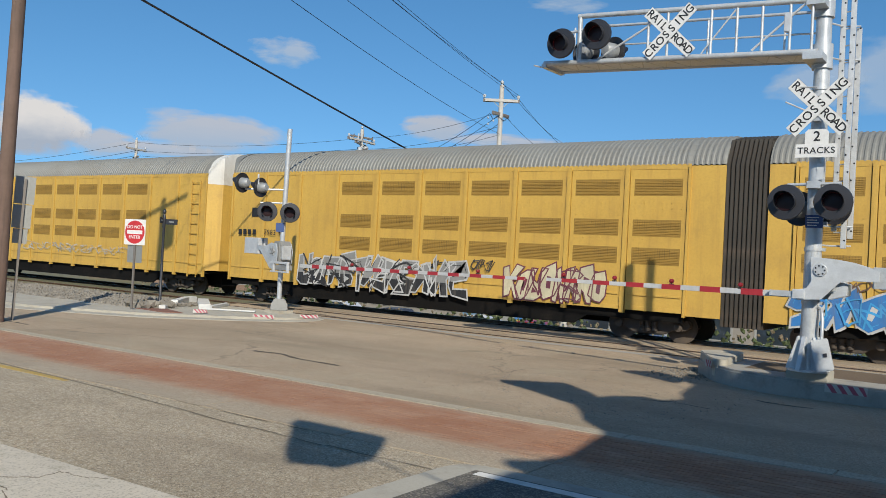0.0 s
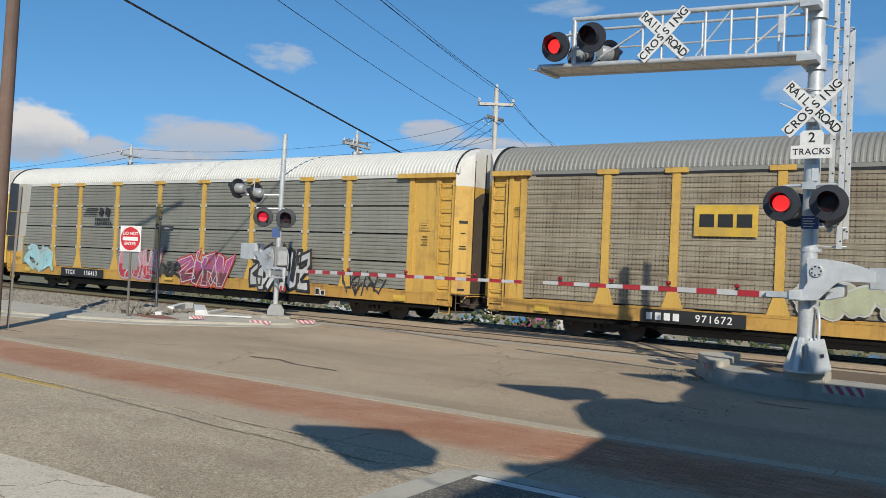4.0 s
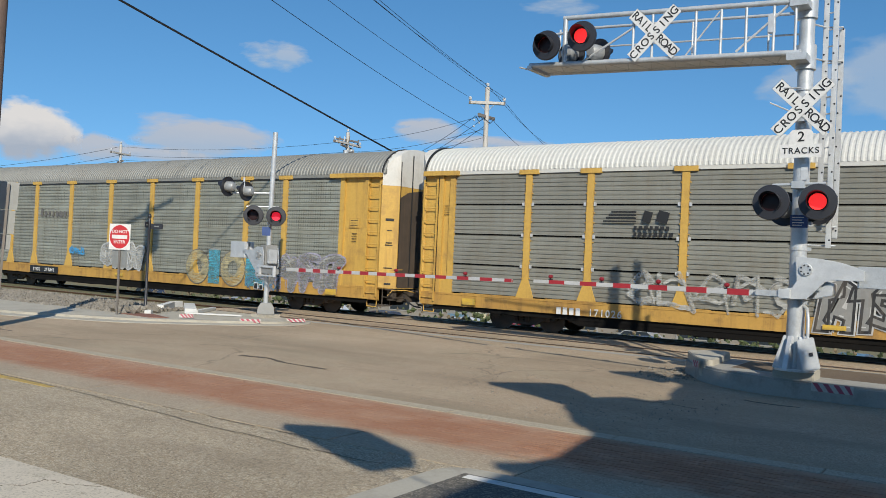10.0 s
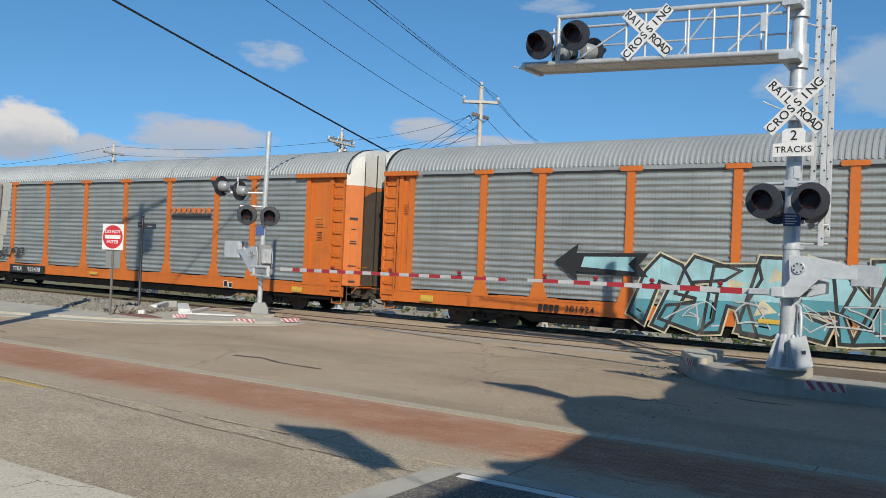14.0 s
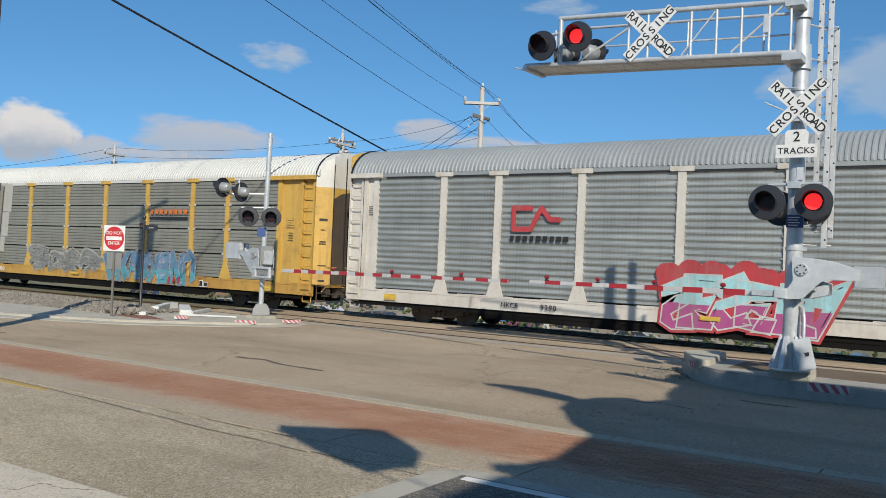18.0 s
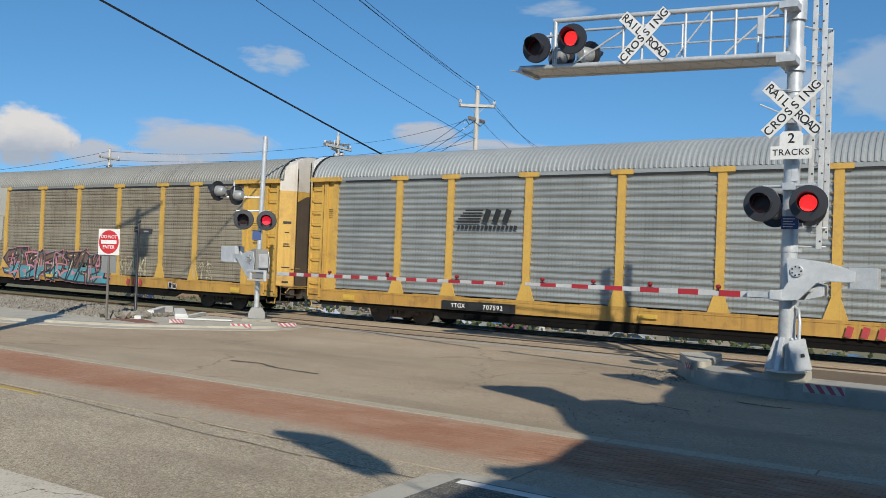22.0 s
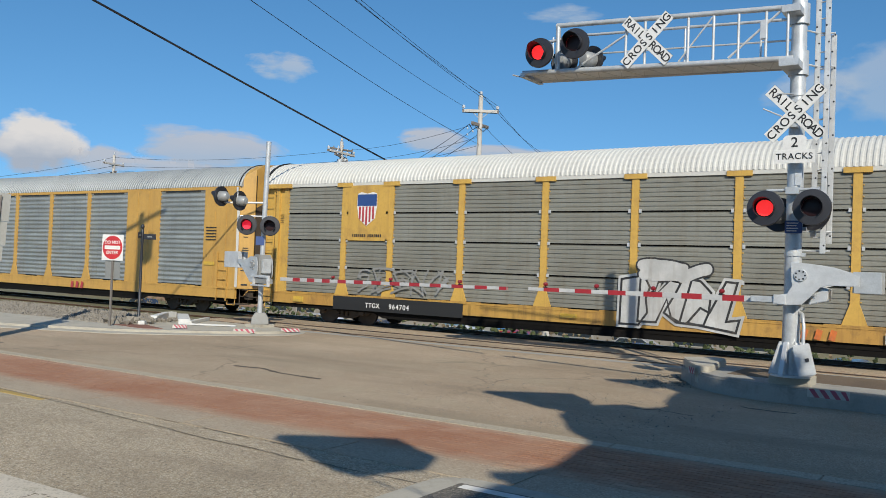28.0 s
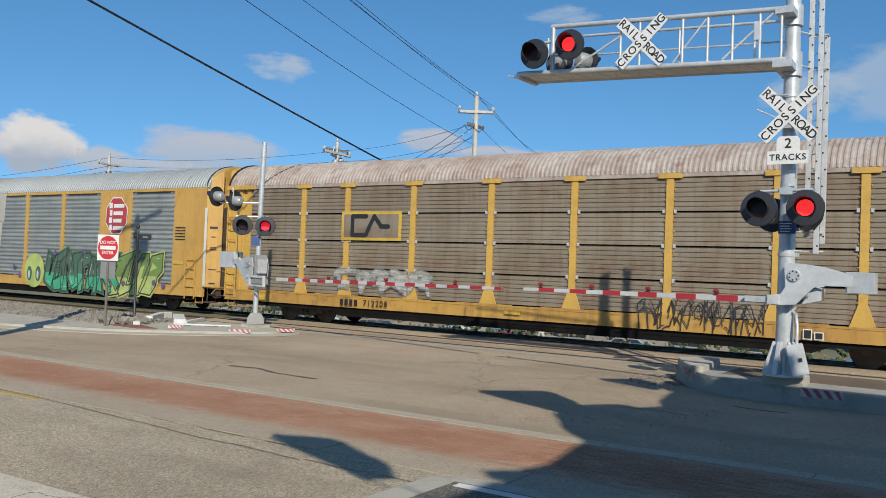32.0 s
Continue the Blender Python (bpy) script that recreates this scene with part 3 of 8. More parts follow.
def nose_at(y, out=0.42):
    """How far the end doors stand out at y: a flat face between two slanting leaves."""
    return out * min(1.0, max(0.0, (1.585 - abs(y)) / 0.46))


LEAVES = (-1.585, -1.36, -1.125, -0.8, -0.4, 0.0, 0.4, 0.8, 1.125, 1.36, 1.585)


def door_mesh(z0, z1):
    """The folding end door of a rack car: upright leaves, slanting at the corners, facing +x."""
    s, n = Shape(), len(LEAVES) - 1
    for y in LEAVES:
        x = nose_at(y)
        s.v += [(x, y, z0), (x, y, z1), (x - 0.06, y * 0.985, z0), (x - 0.06, y * 0.985, z1)]
    for k in range(n):
        a = 4 * k
        s.f += [(a, a + 4, a + 5, a + 1), (a + 3, a + 7, a + 6, a + 2), (a + 1, a + 5, a + 7, a + 3), (a, a + 2, a + 6, a + 4)]
    s.f += [(0, 1, 3, 2), (4 * n, 4 * n + 2, 4 * n + 3, 4 * n + 1)]
    return s.mesh("end_door", smooth=False)


def hood_mesh():
    """The top of the end doors, upright to the line of the roof, and the cap that closes it."""
    s, n = Shape(), len(LEAVES)
    for z in (None, 4.6):
        s.v += [(nose_at(y) + 0.004, y, arch(y) + 0.03 if z is None else z) for y in LEAVES]
    s.v += [(-0.02, y, arch(y) + 0.035) for y in LEAVES]
    s.f += [(j, n + j, n + j + 1, j + 1) for j in range(n - 1)] + [(2 * n + j, j, j + 1, 2 * n + j + 1) for j in range(n - 1)]
    return s.mesh("end_hood", smooth=False)


WHEEL = Shape().lathe([(-0.07, 0.10), (-0.065, 0.36), (-0.05, 0.42), (0.05, 0.415), (0.055, 0.45), (0.08, 0.45), (0.08, 0.36), (0.07, 0.10), (0.07, 0.0)], (0, 0, 0), (0, 1, 0), 28).lathe([(-0.07, 0.0), (-0.09, 0.10), (-0.07, 0.10)], (0, 0, 0), (0, 1, 0), 16).mesh("wheel")
FRAME = Shape().prism([(-1.25, 0.50), (-1.15, 0.66), (-0.75, 0.66), (-0.45, 0.74), (0.45, 0.74), (0.75, 0.66), (1.15, 0.66), (1.25, 0.50), (1.05, 0.36), (0.72, 0.36), (0.45, 0.22), (-0.45, 0.22), (-0.72, 0.36), (-1.05, 0.36)], -0.09, 0.09).mesh("side_frame", 0.02)
SPRING = Shape()
for sx in (0.0,):
    SPRING.lathe([(0.0, 0.08), (0.06, 0.085), (0.07, 0.07), (0.12, 0.085), (0.14, 0.07), (0.2, 0.085), (0.26, 0.08), (0.26, 0.0)], (sx, -0.11, 0.30), (0, 0, 1), 10)
SPRING = SPRING.mesh("spring")
CAPS = Shape().lathe([(0.0, 0.12), (0.10, 0.12), (0.12, 0.09), (0.12, 0.0)], (0, 0, 0), (0, -1, 0), 14).mesh("axle_cap")
AXLE = Shape().tube([(0, -0.72, 0), (0, 0.72, 0)], 0.08, 10).mesh("axle")
BOLSTER = Shape().box(-0.22, 0.22, -1.0, 1.0, 0.45, 0.72).mesh("bolster", 0.02)


def bogie(car, x):
    t = place("truck", BOLSTER, TRUCK, car, pose(x, 0, 0), "rust-brown cast steel four-wheel truck")
    for y, turn in ((-1.02, 0), (1.02, 180)):
        place("side_frame", FRAME, TRUCK, t, pose(0, y, 0, 0, 0, turn))
        for sx in (-0.2, 0.0, 0.2):
            place("spring", SPRING, TRUCK, t, pose(0, y, 0, 0, 0, turn) @ pose(sx, 0, 0))
        for dx in (-0.89, 0.89):
            place("axle_cap", CAPS, TRUCK, t, pose(dx, y - math.copysign(0.0, y) + (-0.08 if y < 0 else 0.08), 0.46, 0, 0, turn))
    for dx in (-0.89, 0.89):
        for y, turn in ((-0.76, 180), (0.76, 0)):
            place("wheel", WHEEL, TRUCK, t, pose(dx, y, 0.43, 0, 0, turn))
        place("axle", AXLE, TRUCK, t, pose(dx, 0, 0.43))


ROD = Shape().tube([(0.0, -1.3, 0.75), (0.35, -1.2, 0.72), (0.45, -0.4, 0.7)], 0.025, 6).tube([(0.1, -1.45, 1.05), (0.1, -1.45, 0.45), (0.1, -1.0, 0.45), (0.1, -1.0, 1.0)], 0.02, 6).box(-0.5, 0.2, -1.5, -1.0, 0.42, 0.46).mesh("brake_rod")
PLATFORM = Shape().box(-0.1, 0.38, -1.35, 1.35, 0.98, 1.03).box(0.0, 0.3, -0.5, 0.5, 0.55, 0.98).box(0.1, 0.34, -1.2, -0.95, 0.62, 0.98).mesh("end_platform", 0.01)
LEVER = Shape().tube([(0.30, -1.42, 0.80), (0.40, -1.30, 0.98), (0.42, -0.5, 0.98), (0.62, -0.2, 0.9)], 0.018, 6).mesh("uncoupling_lever")
HOSE = Shape().tube([(0.25, -0.45, 0.82), (0.45, -0.5, 0.62), (0.75, -0.45, 0.44), (1.0, -0.4, 0.42)], 0.028, 8).mesh("air_hose")
STIRRUP = Shape().tube([(-0.52, 0, 0.66), (-0.50, 0, 0.40), (-0.10, 0, 0.40), (-0.08, 0, 0.66)], 0.02, 6).mesh("stirrup_step")
GRAB = Shape()
for z in (1.7,):
    GRAB.tube([(0.30, -0.22, z), (0.42, -0.22, z), (0.42, 0.22, z), (0.30, 0.22, z)], 0.014, 6)
GRAB = GRAB.mesh("grab_iron")
COUPLER = Shape().box(0, 0.85, -0.12, 0.12, 0.76, 1.0).box(0.6, 0.9, -0.2, 0.2, 0.72, 1.05).tube([(0.1, 0.25, 0.75), (0.4, 0.3, 0.45), (0.8, 0.25, 0.42)], 0.03, 6).mesh("coupler", 0.02)
SILL = Shape().box(0, 26.9, -0.045, 0.06, 0.65, 1.02).box(0, 26.9, -0.058, 0.08, 1.0, 1.06)
for k in range(9):
    SILL.box(1.6 + 3.0 * k, 3.6 + 3.0 * k, -0.062, -0.02, 1.05, 1.085)
SILL = SILL.mesh("side_sill", smooth=False)
UNDER = Shape().box(0.3, 26.6, -0.35, 0.35, 0.42, 0.98).prism([(4.9, 0.66), (5.7, 0.34), (21.2, 0.34), (22.0, 0.66)], -1.53, -1.48).prism([(4.9, 0.66), (5.7, 0.34), (21.2, 0.34), (22.0, 0.66)], 1.48, 1.53).box(0.5, 26.4, -1.55, -1.50, 0.50, 0.66).box(0.5, 26.4, 1.50, 1.55, 0.50, 0.66).box(0.1, 26.8, -1.5, 1.5, 0.98, 1.04)
for k in range(10):
    UNDER.box(1.3 + 2.7 * k, 1.5 + 2.7 * k, -1.5, 1.5, 0.6, 1.0)
UNDER.box(9.0, 10.2, -1.2, -0.5, 0.3, 0.6).tube([(14, 0.9, 0.48), (15.4, 0.9, 0.48)], 0.2, 12)
UNDER = UNDER.mesh("underframe", smooth=False)
ROOF, ROOF_FINE = roof_mesh(27.0, 0.15, 0.022), roof_mesh(27.0, 0.15, 0.032)
POST, POST_PLAIN, POST_THIN = post_mesh(0.235), post_mesh(0.20, False), post_mesh(0.21)
LATCH = Shape().box(-0.035, 0.035, -0.05, -0.01, -0.05, 0.05).mesh("tier_latch", smooth=False)
SEAM = seam_mesh()
HOOD, DOOR = hood_mesh(), door_mesh(1.04, 4.6)
EAVE = Shape().box(0, 26.9, -0.02, 0.03, 4.9, 5.02).mesh("eave_rail", smooth=False)
BEAM = Shape().box(0, 2.3, -0.16, 0.02, 4.86, 5.02).mesh("end_beam", 0.01)
BEAM_S = Shape().box(0, 1.35, -0.16, 0.02, 4.86, 5.02).mesh("end_beam", 0.01)
def block(name, *size):
    return name, Shape().box(*size).mesh(name, smooth=False)


END_R = [block("end_rib", 0.0, 0.2, -0.045, 0.08, 1.02, 4.95), block("end_panel", 0.2, 1.12, 0.03, 0.07, 1.02, 4.95), block("end_rib", 1.12, 1.27, -0.045, 0.08, 1.02, 4.95), block("recess_edge", 1.27, 1.30, 0.0, 0.10, 1.02, 4.95), block("recess_panel", 1.30, 1.84, 0.05, 0.09, 0.62, 4.95), block("door_sill", 0.2, 1.12, -0.02, 0.03, 1.02, 1.45)]
END_L = [block("recess_panel", 0, 0.56, 0.05, 0.09, 0.62, 4.95), block("end_rib", 0.60, 0.76, -0.045, 0.08, 1.02, 4.95), block("end_panel", 0.76, 1.12, 0.03, 0.07, 1.02, 4.95), block("end_rib", 1.02, 1.22, -0.045, 0.08, 1.02, 4.95), block("door_sill", 0.76, 1.02, -0.02, 0.03, 1.02, 1.45)]
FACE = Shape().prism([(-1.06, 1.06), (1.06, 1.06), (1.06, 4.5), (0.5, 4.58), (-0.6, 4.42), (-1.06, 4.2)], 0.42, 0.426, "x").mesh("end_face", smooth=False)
LADDER = ladder_mesh(0.52, 0.75, 4.75)
LADDER_LOW = ladder_mesh(0.55, 0.55, 2.45, 0.36)
BAR = Shape().box(-0.5, 0.5, -0.004, 0.0, -0.5, 0.5).mesh("bar", smooth=False)
SHEETS = {}


def screens(car, side, x0, x1, sheet, fine=False):
    """The sheets between two posts: one, or four tiers with dark gaps between them."""
    tiers = ((1.10, 2.0), (2.04, 2.96), (3.0, 3.92), (3.96, 4.88)) if fine else ((1.10, 4.88),)
    for a, b in tiers:
        rows = 30 if fine else 20 if sheet is SCREEN_S else 26
        key = (round(x1 - x0, 2), a, rows)
        if key not in SHEETS:
            SHEETS[key] = screen_mesh(x1 - x0, a, b, rows, 0.022 if fine else 0.038 if rows == 20 else 0.02)
        place("screen_panel", SHEETS[key], sheet, car, side(x0, x1 - x0))
    if not fine and side(0, 1).translation.y < 0:
        bar(car, "tie_rod", x0 + 0.35, x1 - 0.35, 1.10, 1.118, INK, 0.055)
        bar(car, "vent_slot", x0 + 0.3, x1 - 0.3, 4.835, 4.895, INK, 0.004)
    # A black upright sheet behind the tiers stands in for the unlit car inside.
    if fine:
        if round(x1 - x0, 2) not in BACKS:
            BACKS[round(x1 - x0, 2)] = Shape().box(0, x1 - x0, 0.05, 0.06, 1.1, 4.88).mesh("inner_deck", smooth=False)
        place("inner_deck", BACKS[round(x1 - x0, 2)], BLACK, car, side(x0, x1 - x0))


BACKS = {}


def bar(car, name, x0, x1, z0, z1, material, proud=0.075, label=""):
    ob = place(name, BAR, material, car, Matrix.LocRotScale(((x0 + x1) / 2, -HALF - proud, (z0 + z1) / 2), None, (x1 - x0, 1.0, z1 - z0)), label)
    return ob


def number(car, text, x0, x1, z0, z1, colour, patch=None, code=""):
    """A line of reporting figures: bars for the owner's mark, then the digits."""
    if patch:
        bar(car, "number_patch", x0 - 0.1, x1 + 0.1, z0 - 0.02, z1 + 0.04, patch, 0.105)
    h, w = (z1 - z0) * 0.66, x1 - x0
    if code:
        place("number_lettering", text_mesh(code, h * 1.3, 1.08), colour, car, pose(x0 + w * 0.21, -HALF - 0.112, (z0 + z1) / 2) @ FACING)
    for k in range(0 if code else 4):
        bar(car, "owner_mark", x0 + w * (0.02 + 0.095 * k), x0 + w * (0.085 + 0.095 * k), (z0 + z1) / 2 - h / 2, (z0 + z1) / 2 + h / 2, colour, 0.112)
    me = text_mesh(text, h * 1.38, 1.22)
    place("number_lettering", me, colour, car, pose(x0 + w * 0.72, -HALF - 0.112, (z0 + z1) / 2) @ FACING)


def glyph_row(car, x0, x1, z0, z1, n, colour, slant=0.0, proud=0.07):
    """Plain bars in the place of a line of lettering."""
    p = (x1 - x0) / n
    for k in range(n):
        place("lettering_bar", BAR, colour, car, Matrix.LocRotScale((x0 + p * (k + 0.5), -HALF - proud, (z0 + z1) / 2), Euler((0, radians(slant), 0)), (p * (0.72 if k % 3 else 0.56), 1.0, z1 - z0)))


def mark(car, x0, x1, z0, z1, colour):
    """A small owner's logo on the sill: three slanted blocks."""
    w = (x1 - x0) / 3
    for k in range(3):
        place("owner_mark", BAR, colour, car, Matrix.LocRotScale((x0 + w * (k + 0.5), -HALF - 0.112, (z0 + z1) / 2), Euler((0, radians(14), 0)), (w * 0.45, 1.0, (z1 - z0) * 0.9)))


def ribbon(shape, points, width, y):
    """A flat painted stroke with round ends in the x-z plane."""
    pts = [Vector((p[0], p[1])) for p in points]
    for a, b in zip(pts[:-1], pts[1:]):
        d = (b - a)
        n = Vector((-d.y, d.x)).normalized() * width / 2
        ang = math.atan2(n.y, n.x)
        ring = [a + Vector((math.cos(ang + math.pi * k / 6), math.sin(ang + math.pi * k / 6))) * width / 2 for k in range(7)]
        ring += [b + Vector((math.cos(ang + math.pi + math.pi * k / 6), math.sin(ang + math.pi + math.pi * k / 6))) * width / 2 for k in range(7)]
        shape.add([(p.x, y, p.y) for p in ring], [tuple(range(len(ring)))])
        y -= 0.0006
    return y


GLYPHS = (
    ((0.1, 0), (0.15, 1), (0.8, 0.9), (0.75, 0.5), (0.2, 0.45)), ((0.85, 0.85), (0.3, 1.0), (0.08, 0.5), (0.3, 0.02), (0.9, 0.15)),
    ((0.1, 1), (0.15, 0.1), (0.6, 0.02), (0.85, 0.3), (0.85, 1)), ((0.05, 0), (0.45, 1), (0.9, 0), (0.65, 0.4), (0.25, 0.4)),
    ((0.9, 0.9), (0.3, 0.95), (0.2, 0.6), (0.8, 0.45), (0.75, 0.05), (0.1, 0.05)), ((0.1, 0), (0.12, 1), (0.5, 0.35), (0.88, 1), (0.9, 0)),
    ((0.5, 1.0), (0.12, 0.7), (0.15, 0.2), (0.55, 0.0), (0.9, 0.3), (0.85, 0.8), (0.5, 1.0)), ((0.9, 1), (0.15, 0.95), (0.12, 0.5), (0.6, 0.52), (0.12, 0.5), (0.15, 0.03), (0.92, 0.05)),
)


def graffiti(car, x0, x1, z0, z1, letters, fill, outline, inner=None, halo=None, thick=0.30, seed=0, label="spray-painted lettering"):
    """Sprayed strokes: an unreadable row of fat overlapping forms with outline, fill and inner lights."""
    r = random.Random(seed * 77 + int(x0 * 10))
    w, h = (x1 - x0) / letters, z1 - z0
    th = thick * min(w, h)
    layers = {"halo": Shape(), "outline": Shape(), "fill": Shape(), "inner": Shape()}
    y = -HALF - 0.062
    for i in range(letters):
        strokes = []
        for g in r.sample(GLYPHS, 3 if th > 0.2 else 2):
            flip, lean, rise, spin = r.random() < 0.5, r.uniform(-0.3, 0.35), r.uniform(-0.12, 0.12), r.uniform(-1.1, 1.1)
            pts = []
            for u, v in g:
                u, v = (1 - u if flip else u) - 0.5 + r.uniform(-0.22, 0.22), v - 0.5 + r.uniform(-0.18, 0.18)
                u, v = u * math.cos(spin) - v * math.sin(spin) * 0.6, u * math.sin(spin) * 0.6 + v * math.cos(spin)
                pts.append((x0 + w * (i + 0.5 + u * 1.12 + lean * v), z0 + th * 0.6 + (h - th * 1.2) * min(max(v + 0.5 + rise, 0), 1)))
            k = r.choice((2, 3, len(pts)))
            strokes.append((pts[:k] if strokes else pts, th * r.uniform(0.75, 1.15) * (1.0 if not strokes else 0.7)))
        if th > 0.2 and r.random() < 0.6:
            a = r.choice(strokes[0][0])
            b = (a[0] + r.uniform(-0.5, 0.5) * w, z0 + th * 0.3 + r.random() * (h - th * 0.6))
            strokes.append(([a, b], th * 0.45))
        for j, (pts, tw) in enumerate(strokes):
            fine = []
            for a, b in zip(pts[:-1], pts[1:]):
                fine += [(a[0] + (b[0] - a[0]) * k / 3, a[1] + (b[1] - a[1]) * k / 3 + 0.04 * h * math.sin(math.pi * k / 3)) for k in range(3)]
            fine.append(pts[-1])
            lift = 0.015 * (i % 2) + 0.0007 * j
            if halo:
                ribbon(layers["halo"], fine, tw + 0.34, y - lift * 0.5)
            if outline:
                ribbon(layers["outline"], fine, tw + (0.10 if fill else 0.035 if thick > 0.12 else 0.012), y - 0.009 - lift)
            if fill:
                ribbon(layers["fill"], fine, tw, y - 0.021 - lift)
            if inner:
                ribbon(layers["inner"], [(a - tw * 0.14, b + tw * 0.18) for a, b in fine[: max(2, len(fine) * (2 if j else 1) // 3)]], tw * r.uniform(0.16, 0.36), y - 0.033 - lift)
    root = None
    for key, colour in (("fill", fill), ("outline", outline), ("halo", halo), ("inner", inner)):
        if colour and layers[key].f:
            me = bpy.data.meshes.new("graffiti")
            me.from_pydata(layers[key].v, [], layers[key].f)
            ob = tagged(place("graffiti" if root is None else "graffiti_layer", me, PAINT[colour], root or car, None, label if root is None else ""), kind="stuff")
            root = root or ob
    return root


LETTERS = (
    ([(0, 0), (0.3, 1), (0.7, 1), (1, 0), (0.72, 0), (0.64, 0.25), (0.36, 0.25), (0.28, 0)], [[(0.41, 0.45), (0.5, 0.78), (0.59, 0.45)]]),
    ([(0, 0), (0, 1), (0.7, 1), (0.92, 0.8), (0.78, 0.55), (1, 0.3), (0.8, 0)], [[(0.3, 0.63), (0.3, 0.82), (0.62, 0.74)], [(0.3, 0.18), (0.3, 0.42), (0.66, 0.3)]]),
    ([(0, 0), (0.05, 1), (0.95, 0.95), (0.85, 0.72), (0.35, 0.72), (0.35, 0.62), (0.75, 0.6), (0.7, 0.4), (0.35, 0.4), (0.35, 0.27), (1, 0.3), (0.9, 0)], []),
    ([(0, 0), (0, 1), (0.32, 1), (0.32, 0.65), (0.68, 1.05), (1, 0.9), (0.6, 0.52), (1.05, 0.05), (0.7, -0.05), (0.32, 0.35), (0.3, 0)], []),
    ([(0, 0), (0.02, 1), (0.35, 1), (0.68, 0.5), (0.66, 1), (1, 1), (0.98, 0), (0.68, 0), (0.33, 0.5), (0.32, 0)], []),
    ([(0.25, 0), (0, 0.3), (0.02, 0.75), (0.3, 1), (0.75, 1), (1, 0.7), (0.98, 0.25), (0.7, 0)], [[(0.38, 0.3), (0.36, 0.68), (0.6, 0.72), (0.62, 0.32)]]),
    ([(0, 0), (0, 1), (0.75, 1), (1, 0.78), (0.8, 0.5), (1.05, 0), (0.7, 0), (0.5, 0.38), (0.32, 0.38), (0.3, 0)], [[(0.3, 0.6), (0.3, 0.8), (0.66, 0.72)]]),
    ([(1, 0.95), (0.2, 1), (0, 0.75), (0.1, 0.5), (0.6, 0.4), (0.62, 0.3), (0.05, 0.28), (0, 0.02), (0.8, 0), (1, 0.25), (0.92, 0.5), (0.4, 0.62), (0.4, 0.72), (0.95, 0.7)], []),
    ([(-0.1, 0.98), (1.1, 1.02), (1.05, 0.72), (0.68, 0.7), (0.7, 0), (0.35, 0), (0.33, 0.7), (-0.12, 0.68)], []),
    ([(0, 1), (0.02, 0.2), (0.25, 0), (0.8, 0), (1, 0.2), (0.98, 1), (0.68, 1), (0.66, 0.3), (0.35, 0.3), (0.32, 1)], []),
)


def edge(shape, points, width, y):
    """A closed line of even width with sharp corners along a polygon in the x-z plane."""
    p = [Vector(q) for q in points]
    n, ring = len(p), []
    for i in range(n):
        u, v = (p[i] - p[i - 1]).normalized(), (p[(i + 1) % n] - p[i]).normalized()
        a, b = Vector((-u.y, u.x)), Vector((-v.y, v.x))
        m = a + b
        m = m / max(m.length_squared / 2, 0.45) if m.length > 0.1 else a
        ring.append((p[i] + m * width / 2, p[i] - m * width / 2))
    shape.add([(q.x, y, q.y) for pair in ring for q in pair], [(2 * i, 2 * i + 1, 2 * ((i + 1) % n) + 1, 2 * ((i + 1) % n)) for i in range(n)])


def below(points, level):
    """The share of a polygon under a height."""
    out = []
    for (ax, az), (bx, bz) in zip(points, points[1:] + points[:1]):
        if az <= level:
            out.append((ax, az))
        if (az <= level) != (bz <= level):
            k = (level - az) / (bz - az)
            out.append((ax + (bx - ax) * k, level))
    return out


def disc(shape, x, z, r, y, n=14):
    shape.add([(x + r * math.cos(math.tau * k / n), y, z + r * math.sin(math.tau * k / n)) for k in range(n)], [tuple(range(n))])


